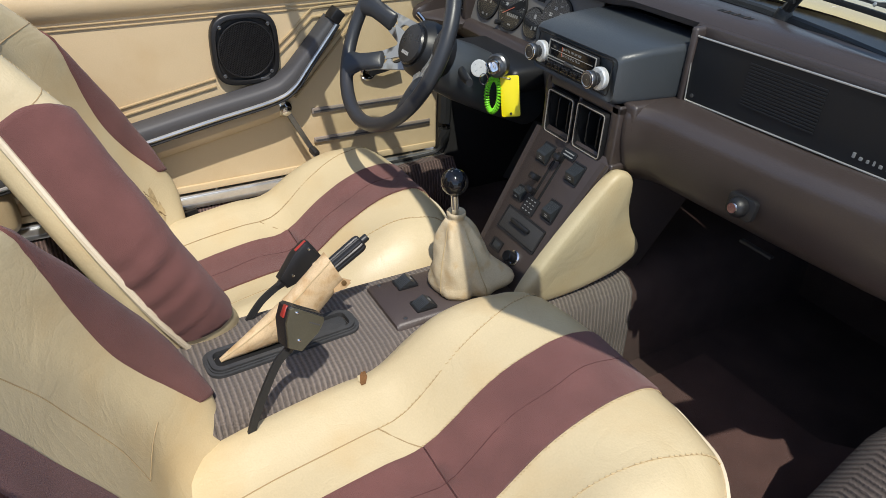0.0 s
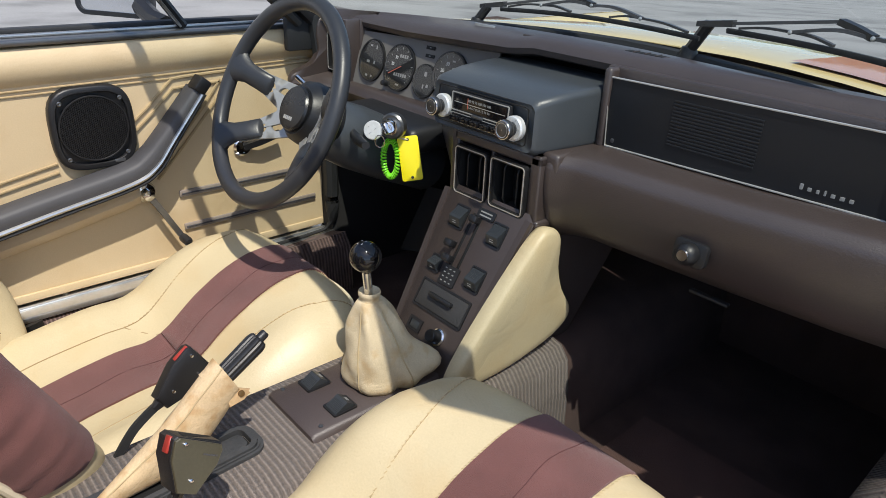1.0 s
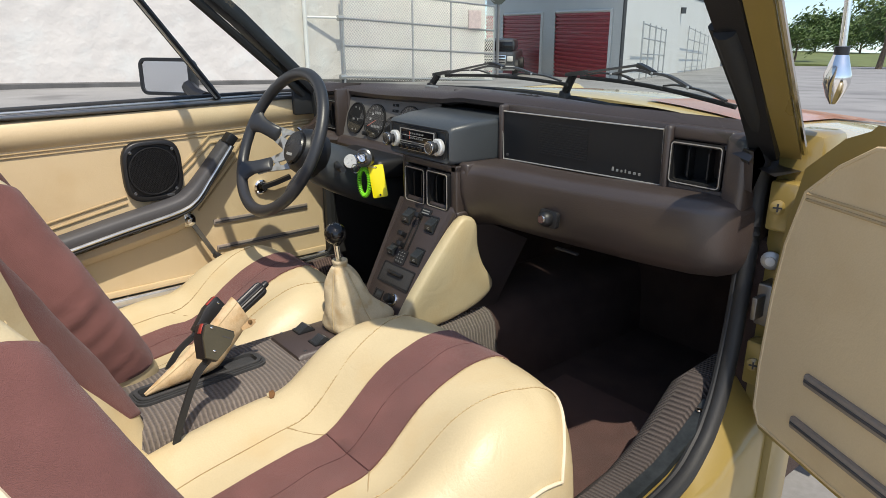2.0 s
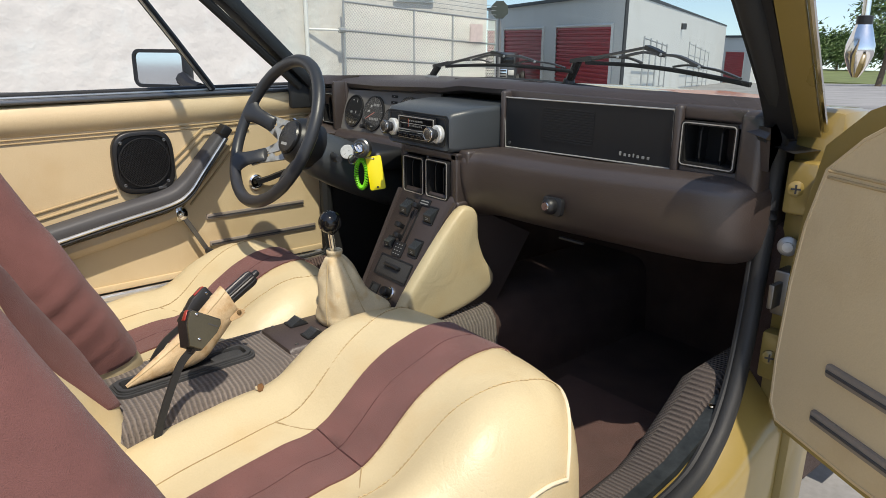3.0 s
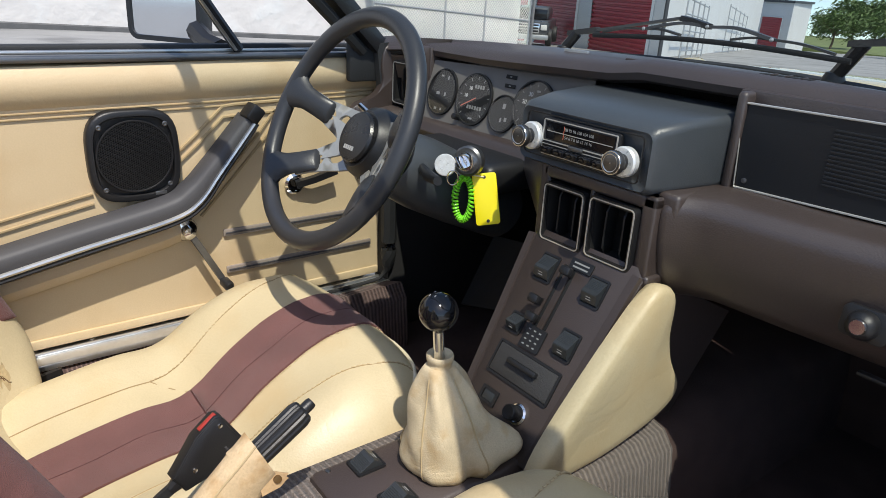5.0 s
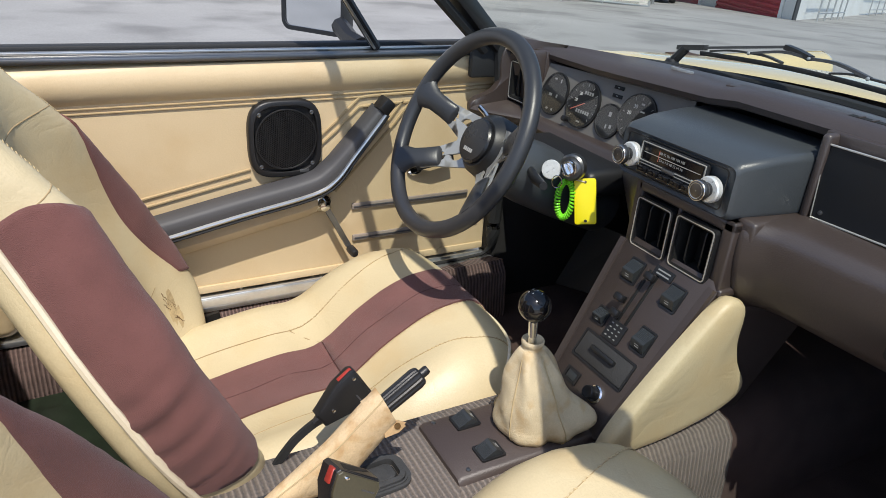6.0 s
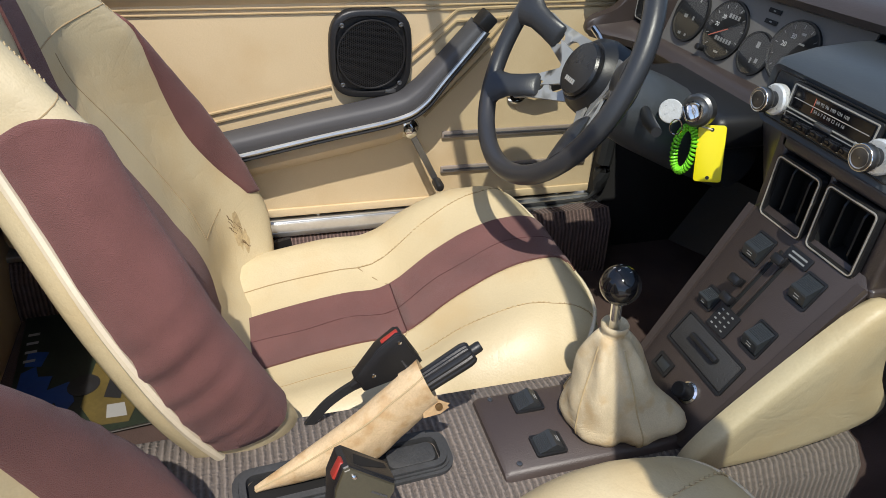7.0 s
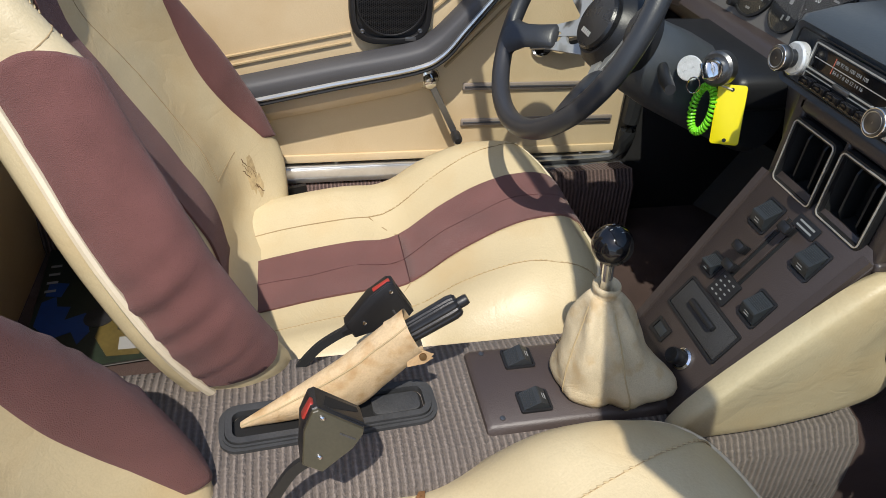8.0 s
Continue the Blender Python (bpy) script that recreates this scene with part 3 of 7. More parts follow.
    # kick panel carpet ahead of the driver's sill, blackened for seal and shade
    structure("kick_panel", box(-0.66, -0.60, 0.665, 1.15, 0.11, 0.60, 0.015), DARKTRIM, "carpet ahead of the driver's door, blackened for shade", "kick panel")
    t = thing("door_seal", "black rubber seal round the driver's door opening", "door seal", (-0.60, 0.66, 0.28))
    part("bulb", tube(curve_points([(-0.603, 0.640, 0.760), (-0.600, 0.655, 0.62), (-0.598, 0.662, 0.45), (-0.597, 0.664, 0.34), (-0.600, 0.655, 0.298), (-0.604, 0.60, 0.284), (-0.604, 0.30, 0.282)], 6), 0.010, 8, scale=[1.6] * 19 + [1.4, 1.2, 1.0, 0.8, 0.6, 0.45] + [0.4] * 12), RUBBER, t)
    # added out of sight so that no sun leaks in under the dashboard
    structure("light_stop_east", box(0.618, 0.655, 0.79, 1.149, 0.621, 0.722), CARPET, "hidden panel added to stop sunlight under the dashboard's end", "kick panel", smooth=False)
    structure("kick_panel_east", box(0.59, 0.64, 0.70, 1.15, 0.11, 0.62, 0.015), CARPET, "dark carpet ahead of the passenger's door", "kick panel")


car_shell()


def windscreen_frame():
    t = thing("windscreen", "raked windscreen in a black frame", "windscreen", (0, 0.8, 0.79))
    base = [(x, 0.83 - 0.50 * x * x, 0.776 - 0.08 * x * x) for x in (-0.62, -0.5, -0.3, 0, 0.3, 0.5, 0.62)]
    head = [(-0.5, 0.205, 1.10), (-0.4, 0.216, 1.105), (-0.24, 0.228, 1.108), (0.0, 0.245, 1.10), (0.26, 0.27, 1.075), (0.5, 0.295, 1.045), (0.68, 0.318, 1.02)]
    bm = loft([base, head], False, False)
    part("pane", bm, GLASS, t)
    part("lower_seal", tube(curve_points(base, 4), 0.009, 8), RUBBER, t)
    # unseen header rail, deepened towards the cabin on the passenger's side to cast shade
    rail = [Vector(p) for p in curve_points(head, 4)]
    depth = [0.02 + 0.28 * max(0.0, min(p.x, 0.5) - 0.14) - 0.5 * max(0.0, p.x - 0.5) for p in rail]
    part("header", loft([[p + Vector((0, 0.012, -0.010)), p + Vector((0, 0.006, 0.006)), p + Vector((0, -0.3 * d, 0.022)), p + Vector((0, -0.9 * d, 0.034)), p + Vector((0, -d, 0.026)), p + Vector((0, -0.95 * d, 0.014)), p + Vector((0, -0.3 * d, 0.0))] for p, d in zip(rail, depth)]), RUBBER, t, "unseen black header rail shaped for its shadow", sharp=50)
    part("pillar_foot", box(-0.624, -0.606, 0.578, 0.680, 0.690, 0.768, 0.006), RUBBER, t, "black trim at the foot of the pillar")
    for sg in (-1, 1):
        a, b = (Vector((-0.612, 0.635, 0.755)), Vector((-0.505, 0.205, 1.10))) if sg < 0 else (Vector((0.619, 0.677, 0.755)), Vector((0.705, 0.31, 1.02)))
        part("pillar", sweep([a, a.lerp(b, 0.5) + Vector((0, 0.0, 0.012)), b], [(-0.016, -0.016), (0.016, -0.018), (0.020, 0.0), (0.014, 0.016), (-0.014, 0.016), (-0.020, 0.0)]), BLACK, t, "black painted pillar")
        if sg > 0:
            skin = part("pillar_skin", sweep([a + Vector((0.029, 0.016, 0.0)), b + Vector((0.032, 0.016, 0.0))], [(-0.012, -0.012), (0.016, -0.012), (0.016, 0.012), (-0.012, 0.012)]), GOLD, t, "gold-beige painted pillar")
            part("bright_trim", tube([a + Vector((0.047, 0.010, 0.0)), b + Vector((0.050, 0.010, 0.0))], 0.004, 8), CHROME, skin, "bright trim strip")
        if sg < 0:
            part("pillar_seal", tube([a + Vector((-sg * 0.004, -0.03, -0.01)), b + Vector((0, -0.03, -0.01))], 0.011, 8), RUBBER, t)


windscreen_frame()


def front_panel():
    structure("cowl", loft([[(x, 0.84 - 0.5 * x * x + d, 0.763 - 0.075 * x * x + z) for x in [-0.66 + 1.32 * i / 12 for i in range(13)]] for d, z in ((0, 0), (0.1, -0.004), (0.16, -0.012), (0.28, -0.034))], False, False), BLACK, "black cowl below the windscreen", "cowl")
    t = thing("bonnet", "cream painted front bonnet with a rust-coloured patch", "bonnet", (0, 1.3, 0.7))
    rows = []
    for d, z in ((0.15, -0.002), (0.17, 0.004), (0.45, -0.012), (0.8, -0.06), (1.1, -0.14)):
        rows.append([(x, 0.84 - 0.5 * x * x * max(0, 1 - d) + d, 0.763 - 0.075 * x * x + z) for x in [-0.68 + 1.36 * i / 14 for i in range(15)]])
    part("skin", loft(rows, False, False), CREAMPAINT, t)
    # rust-coloured patch over part of the skin
    part("stripe", loft([[(x, y, z + 0.004) for x, y, z in r[9:13]] for r in rows[1:4]], False, False), RUST, t, "rust-coloured patch")


RUST = material("rust coloured patch", (0.42, 0.14, 0.035), 0.35, coat=0.4)
front_panel()


WIPERGREY = material("faded black wiper metal", (0.045, 0.045, 0.047), 0.4, vary=0.2, scale=30)


def wiper(path, label):
    """A parked wiper: cap on its spindle, cranked arm, hinged yokes and a thin blade."""
    pivot, block, left, bend, end, right = [Vector(p) for p in path]
    t = thing("windscreen_wiper", label, "wiper", path[0])
    flat = [(-0.0045, -0.002), (0.0045, -0.002), (0.0035, 0.002), (-0.0035, 0.002)]
    part("spindle", merge(lathe([(0.014, -0.030), (0.014, -0.004), (0.010, 0.006), (0.001, 0.008)], 14, pose(*pivot)), tube([pivot, block], 0.0085, 8)), BLACK, t)
    part("arm_head", loft([[block + Vector((0.004 - 0.020 * c, 0.006 * sn, 0.006 * sn2)) for c, sn, sn2 in ((1, -1, 0.4), (1, 1, 0.4), (1, 1, -0.8), (1, -1, -0.8))], [block.lerp(bend, 0.22) + Vector((0, 0.0055 * sn, 0.0045 * sn2)) for sn, sn2 in ((-1, 1), (1, 1), (1, -1), (-1, -1))]]), WIPERGREY, t, "folded arm head", smooth=False)
    part("arm", sweep([block.lerp(bend, 0.2), bend], flat), WIPERGREY, t)
    part("hook", sweep([bend, bend.lerp(end, 0.5) + Vector((0, 0, 0.001)), end], [(-0.006, -0.0035), (0.006, -0.0035), (0.005, 0.0035), (-0.005, 0.0035)]), BLACK, t, "black arm hook")
    blade = [left.lerp(right, k / 20) + Vector((0, 0, 0.007 * math.sin(math.pi * k / 20))) for k in range(21)]
    part("blade", sweep(blade, [(-0.0016, -0.0055), (0.0016, -0.0055), (0.0030, -0.001), (0.0024, 0.0012), (-0.0024, 0.0012), (-0.0030, -0.001)]), RUBBER, t, "thin rubber blade")
    up = Vector((0, 0, 1))
    mid_l, mid_r = blade[5] + up * 0.009, blade[15] + up * 0.009
    part("yoke", sweep(curve_points([mid_l, mid_l.lerp(end, 0.55) + up * 0.006, end, end.lerp(mid_r, 0.45) + up * 0.005, mid_r], 4), flat), WIPERGREY, t, "main yoke")
    for m, a, b in ((mid_l, 1, 8), (mid_r, 12, 19)):
        part("side_yoke", sweep(curve_points([blade[a] + up * 0.003, m.lerp(blade[a], 0.5) + up * 0.004, m, m.lerp(blade[b], 0.5) + up * 0.004, blade[b] + up * 0.003], 4), [(-0.003, -0.0015), (0.003, -0.0015), (0.003, 0.0015), (-0.003, 0.0015)]), WIPERGREY, t)
    for p in (mid_l, mid_r, end):
        part("rivet", lathe([(0.0028, 0.0), (0.0022, 0.0015), (0.001, 0.002)], 10, aim(p + Vector((0, -0.006, 0)), (0, -1, 0.2))), STEEL, t)


wiper([(-0.300, 0.800, 0.776), (-0.282, 0.808, 0.803), (-0.232, 0.790, 0.806), (-0.090, 0.805, 0.838), (-0.043, 0.800, 0.830), (0.143, 0.800, 0.808)], "black windscreen wiper parked on the cowl")
wiper([(0.122, 0.815, 0.785), (0.150, 0.806, 0.826), (0.190, 0.782, 0.826), (0.330, 0.768, 0.853), (0.375, 0.748, 0.842), (0.555, 0.695, 0.808)], "black windscreen wiper parked on the cowl")


def driver_door():
    d = thing("door_1", "closed driver's door in cream vinyl trim", "car door", (DOOR_X, 0.2, 0.28))
    # trim panel: a padded top roll over a flat field
    sec = [(-0.73, 0.285), (-0.648, 0.285), (-0.640, 0.292), (-0.640, 0.650), (-0.641, 0.664), (-0.634, 0.672), (-0.626, 0.69), (-0.628, 0.71), (-0.637, 0.724), (-0.655, 0.730), (-0.73, 0.730)]
    rows = []
    for y in (-0.46, -0.2, 0.1, 0.4, 0.60, 0.655, 0.668):
        k = 0.0 if y < 0.6 else (y - 0.6) * 0.9
        rows.append([(u, y, v + 0.012 * (y + 0.1) / 0.76 * (1 if 0.6 < v < 0.73 else 0) * 0.8 - (k if v > 0.7 else 0)) for u, v in sec])
    part("door_panel", loft(rows), CREAM_DOOR, d, "cream vinyl door trim")
    X = DOOR_X + 0.0015

    def seam(pts, r=0.0022, mat=None, name="seam"):
        part(name, tube([(X, y, z) for y, z in pts], r, 6, up=(1, 0, 0)), mat or SEAMBROWN, d)

    for dz in (0.0, -0.008):
        seam([(-0.46, 0.655 + dz), (0.31, 0.663 + dz), (0.66, 0.669 + dz)], 0.0016)
        seam([(-0.46, 0.412 + dz * 2), (-0.071, 0.490 + dz * 2), (0.138, 0.531 + dz * 2)], 0.0026)
    for k in (0.0, 0.018):
        seam([(0.27, 0.582 - k), (0.306, 0.612 - k), (0.352, 0.655 - k), (0.372 + k, 0.657 - k), (0.47, 0.660 - k)], 0.003)
        seam([(0.285 + k, 0.468), (0.345 + k, 0.53), (0.41 + k, 0.60), (0.445 + k, 0.645)], 0.003)
    # lower pocket: a soft fold below the arm rest
    part("pocket", loft([[(DOOR_X + w, y, z) for w, z in ((0.0, z0), (0.016, z0 + 0.004), (0.02, z0 - 0.012), (0.010, z0 - 0.030), (0.0, z0 - 0.034))] for y, z0 in ((-0.46, 0.335), (-0.04, 0.402), (0.10, 0.428), (0.24, 0.455), (0.262, 0.462))]), CREAM_DOOR, d, "soft fold along the door pocket")
    part("lower_trim", box(DOOR_X - 0.002, DOOR_X + 0.004, -0.46, 0.664, 0.286, 0.302, 0.002), CREAM_DOOR, d)
    for z, y0, y1 in ((0.431, 0.338, 0.612), (0.360, 0.340, 0.645)):
        part("rib", box(DOOR_X, DOOR_X + 0.006, y0, y1, z - 0.007, z + 0.007, 0.0028), RIBGREY, d, "grey-brown pressed rib")
        part("rib_line", box(DOOR_X + 0.004, DOOR_X + 0.0075, y0 + 0.004, y1 - 0.004, z - 0.0015, z + 0.0015, 0.0005), GREYTRIM, d)
    # arm rest with a pull handle running up at its front end
    path = curve_points([(-0.60, -0.46, 0.372), (-0.60, -0.10, 0.437), (-0.60, 0.10, 0.476), (-0.60, 0.235, 0.501), (-0.60, 0.278, 0.522), (-0.60, 0.315, 0.562), (-0.60, 0.382, 0.640)], 5)
    sec = [(-0.026, -0.042), (0.022, -0.042), (0.030, -0.030), (0.031, 0.012), (0.022, 0.024), (-0.018, 0.026), (-0.026, 0.02)]
    rings = []
    for i, p in enumerate(path):
        a, b = path[max(i - 1, 0)], path[min(i + 1, len(path) - 1)]
        dd = (b - a).normalized()
        nn = Vector((1, 0, 0))
        up = nn.cross(dd) * -1
        if up.z < 0:
            up = -up
        w = 1.0 if i < 20 else 1.0 - 0.45 * (i - 20) / (len(path) - 21)
        rings.append([p + nn * u * 0.85 - nn * 0.012 + up * v * 0.62 * w for u, v in sec])
    ar = part("arm_rest", loft(rings), GREYTRIM, d, "dark grey vinyl arm rest", sharp=85)
    for off, r, mat in ((0.0145, 0.0042, ALU), (0.0185, 0.0028, BLACK)):
        pts = []
        for i, p in enumerate(path):
            a, b = path[max(i - 1, 0)], path[min(i + 1, len(path) - 1)]
            dd = (b - a).normalized()
            up = Vector((1, 0, 0)).cross(dd) * -1
            if up.z < 0:
                up = -up
            w = 1.0 if i < 20 else 1.0 - 0.45 * (i - 20) / (len(path) - 21)
            pts.append(p + Vector((0.0145, 0, 0)) + up * (-off * w if r > 0.003 else -off * 1.25 * w))
        part("bright_strip", tube(pts, r, 8, up=(1, 0, 0)), mat, ar, "bright metal strip" if mat is ALU else "")
    part("grip_end", box(-0.018, 0.018, -0.014, 0.014, -0.012, 0.012, 0.004, m=Matrix.Translation((-0.598, 0.388, 0.648)) @ pose(0, 0, 0, 49, 0, 0)), BLACK, ar, "black end cap")
    # window winder
    w = part("winder", lathe([(0.020, 0.0), (0.021, 0.006), (0.018, 0.012), (0.010, 0.014), (0.010, 0.034), (0.001, 0.036)], 20, aim((-0.642, 0.273, 0.450), (1, 0, 0))), CHROME, d, "chrome window winder boss")
    part("crank", sweep([(-0.612, 0.273, 0.451), (-0.606, 0.297, 0.405), (-0.604, 0.320, 0.360)], [(-0.006, -0.003), (0.006, -0.003), (0.005, 0.003), (-0.005, 0.003)], up=(1, 0, 0)), STEELDARK, w, "dark metal crank")
    part("crank_knob", lathe([(0.006, 0.0), (0.009, 0.006), (0.009, 0.028), (0.006, 0.034), (0.001, 0.035)], 14, aim((-0.605, 0.322, 0.355), (1, 0, 0))), BLACK, w)
    # latch
    h = part("latch_cup", lathe([(0.019, 0.0), (0.020, 0.006), (0.016, 0.010), (0.013, 0.006), (0.001, 0.005)], 20, aim((-0.640, 0.478, 0.505), (1, 0, 0))), CHROME, d, "round chrome latch cup")
    part("latch_lever", sweep([(-0.628, 0.478, 0.505), (-0.618, 0.51, 0.514), (-0.616, 0.555, 0.526)], [(-0.007, -0.005), (0.007, -0.005), (0.006, 0.005), (-0.006, 0.005)], up=(1, 0, 0)), BLACK, h, "black latch lever")
    # ledge under the window
    part("ledge", box(-0.70, -0.630, -0.46, 0.60, 0.731, 0.741, 0.003), STEELDARK, d, "bright ledge below the window")
    part("ledge_strip", box(-0.668, -0.655, -0.46, 0.60, 0.741, 0.746, 0.002), ALU, d)
    part("window_seal", box(-0.700, -0.676, -0.46, 0.62, 0.740, 0.752, 0.003), RUBBER, d)
    part("outer_skin", box(-0.77, -0.735, -0.46, 0.70, 0.12, 0.735, 0.012), CREAMPAINT, d, "cream painted outer skin")
    part("quarter_bar", tube([(-0.655, 0.392, 0.745), (-0.622, 0.302, 0.86), (-0.572, 0.172, 1.02)], 0.0095, 8), BLACK, d, "black quarter-light bar")
    part("quarter_strip", tube([(-0.647, 0.385, 0.745), (-0.614, 0.295, 0.86), (-0.564, 0.165, 1.02)], 0.003, 6), ALU, d)


# door seams tinted brown to stand for the shadow along cream ridges
SEAMBROWN = material("brown seam shade", (0.42, 0.31, 0.165), 0.8)
RIBGREY = material("grey brown pressed rib", (0.25, 0.21, 0.175), 0.5)
STEELDARK = material("dull dark steel", (0.20, 0.20, 0.20), 0.35, metal=0.9, vary=0.1)
driver_door()


def door_mirror():
    t = thing("door_mirror", "black door mirror outside the driver's window", "mirror", (-0.87, 0.33, 0.74))
    m = aim((-0.868, 0.338, 0.788), (0.55, -0.83, 0.02))
    shell = []
    for k, z in ((1.0, 0.0), (1.0, -0.012), (0.92, -0.035), (0.72, -0.055), (0.4, -0.066)):
        shell.append([(x * k, y * k, z) for x, y in rounded(0.165, 0.098, 0.022)])
    part("housing", moved(loft(shell), m), BLACK, t)
    part("glass", plate(rounded(0.148, 0.082, 0.016), 0.0005, 0.003, m), MIRROR, t, "silvered mirror glass")
    part("rim", frame_plate(0.165, 0.098, 0.022, 0.009, 0.0, 0.006, m), BLACK, t)
    part("foot", sweep([(-0.80, 0.37, 0.765), (-0.75, 0.375, 0.745), (-0.70, 0.38, 0.74)], ring_section(0.018, 8)), BLACK, t)


door_mirror()


def passenger_door():
    d = thing("door_2", "open passenger's door in cream vinyl trim", "car door", (0.66, 0.69, 0.28))
    m = pose(0.650, 0.690, 0, 0, 0, -27)
    # outline of the leaf seen from the cabin: round lower front corner, slanting foot
    trim = [(0.057, 0.364), (0.043, 0.384), (0.040, 0.45), (0.044, 0.56), (0.053, 0.64), (0.074, 0.716), (0.12, 0.757), (0.17, 0.788), (0.26, 0.800), (0.95, 0.800), (0.95, 0.40), (0.5, 0.375), (0.2, 0.362)]
    edge = [(0.044, 0.346), (0.024, 0.370), (0.022, 0.45), (0.026, 0.57), (0.034, 0.66), (0.052, 0.742), (0.11, 0.790), (0.165, 0.812), (0.26, 0.822), (0.965, 0.822), (0.965, 0.385), (0.5, 0.360), (0.2, 0.345)]
    rot = Matrix(((1, 0, 0, 0), (0, 0, 1, 0), (0, 1, 0, 0), (0, 0, 0, 1)))
    part("door_panel", moved(plate(trim, -0.034, -0.012), m @ rot), CREAM_DOOR, d, "cream vinyl door trim", smooth=False)
    part("panel_edge", tube([m @ Vector((x, -0.032, z)) for x, z in trim], 0.0035, 6, True, (0.45, 0.89, 0)), CREAM_DOOR, d, "rolled edge of the trim")
    part("inner_frame", plate(edge, -0.022, 0.05, m @ rot, 0.0), GOLD, d, "gold-beige painted door frame", smooth=False)
    part("outer_skin", plate([(0.0, 0.35), (0.97, 0.37), (0.97, 0.80), (0.08, 0.80), (0.0, 0.72)], 0.051, 0.075, m @ rot), GOLD, d, smooth=False)
    for k in (0.0, 0.008):
        part("seam", tube([m @ Vector((0.078, -0.0345, 0.716 - k)), m @ Vector((0.93, -0.0345, 0.724 - k))], 0.0022, 6), SEAMBROWN, d)
    for z, x0 in ((0.478, 0.130), (0.408, 0.119)):
        part("rib", box(x0, 0.62, -0.040, -0.030, z - 0.009, z + 0.009, 0.004, m=m), RIBGREY, d, "grey-brown pressed rib")
        part("rib_line", box(x0 + 0.004, 0.615, -0.0415, -0.038, z - 0.002, z + 0.002, 0.0008, m=m), GREYTRIM, d)
    part("ledge", box(0.20, 0.95, -0.025, 0.05, 0.823, 0.833, 0.003, m=m), RUBBER, d)
    return d


PDOOR = passenger_door()


def hinge_pillar():
    structure("pillar_east", box(0.622, 0.685, 0.70, 0.78, 0.10, 0.78, 0.012), GOLD, "gold-beige painted hinge pillar", "pillar")
    structure("sill_outer", loft([[(0.603, y, 0.10), (0.603, y, 0.258 + rise), (0.612, y, 0.264 + rise), (0.660, y, 0.262 + rise * 0.6), (0.672, y, 0.248 + rise * 0.5), (0.672, y, 0.10)] for y, rise in ((-0.46, 0.0), (0.42, 0.0), (0.50, 0.012), (0.56, 0.038), (0.61, 0.075), (0.66, 0.115), (0.698, 0.125))]), GOLD, "gold-beige painted outer sill", "sill")
    structure("wing_east", box(0.655, 0.705, 0.74, 1.9, 0.28, 0.70, 0.02, 4), GOLD, "gold-beige painted front wing", "wing")
    path = curve_points([(0.668, 0.440, 0.916), (0.640, 0.575, 0.822), (0.622, 0.650, 0.772), (0.613, 0.678, 0.72), (0.611, 0.684, 0.655), (0.611, 0.682, 0.57), (0.614, 0.670, 0.48), (0.618, 0.652, 0.41), (0.625, 0.622, 0.358), (0.632, 0.578, 0.315), (0.640, 0.50, 0.284), (0.644, 0.33, 0.272), (0.644, 0.0, 0.268), (0.644, -0.45, 0.268)], 6)
    t = thing("door_seal", "black rubber seal round the passenger's door opening", "door seal", (0.62, 0.6, 0.3))
    part("bulb", tube(path, 0.0125, 10), RUBBER, t)
    part("lip", tube([p + Vector((-0.012, -0.004, 0.004)) for p in path], 0.0055, 8), RUBBER, t)
    for z in (0.678, 0.433):
        h = part("hinge", box(0.632, 0.672, 0.672, 0.70, z - 0.036, z + 0.036, 0.005), GOLD, PDOOR, "gold-painted hinge leaf")
        mm = aim((0.648, 0.672, z), (0.35, -0.94, 0))
        b = part("bolt", lathe([(0.0105, 0.0), (0.0105, 0.003), (0.007, 0.005), (0.001, 0.0055)], 14, mm), GOLD, h)
        part("cross_slot", merge(box(-0.006, 0.006, -0.0012, 0.0012, 0.004, 0.0062, m=mm), box(-0.0012, 0.0012, -0.006, 0.006, 0.004, 0.0062, m=mm)), BLACK, b)
    s = thing("courtesy_switch", "round white plunger switch in the hinge pillar", "switch", (0.64, 0.675, 0.594))
    part("collar", lathe([(0.0135, 0.0), (0.0140, 0.004), (0.010, 0.007), (0.001, 0.007)], 18, aim((0.642, 0.690, 0.594), (0.3, -0.95, 0))), STEEL, s)
    part("plunger", lathe([(0.007, 0.006), (0.007, 0.010), (0.001, 0.012)], 14, aim((0.642, 0.690, 0.594), (0.3, -0.95, 0))), WHITE, s)
    c = thing("door_check", "dark steel door check strap", "door check", (0.645, 0.675, 0.53))
    part("bracket", box(0.640, 0.662, 0.664, 0.70, 0.50, 0.565, 0.004), STEELDARK, c)
    part("strap", box(0.646, 0.654, 0.640, 0.70, 0.515, 0.55, 0.002), STEELDARK, c)

    # plain outer panels that close the body ahead of and behind the cabin
    structure("wing_west", box(-0.78, -0.685, 0.74, 1.9, 0.10, 0.70, 0.05, 4), CREAMPAINT, "cream painted front wing", "wing")
    structure("nose", box(-0.76, 0.76, 1.955, 2.06, 0.10, 0.60, 0.05, 4), CREAMPAINT, "cream painted nose panel", "body panel")
    structure("tail", box(-0.76, 0.76, -1.75, -0.562, 0.14, 0.765, 0.06, 4), CREAMPAINT, "cream painted rear deck behind the seats", "body panel")


hinge_pillar()


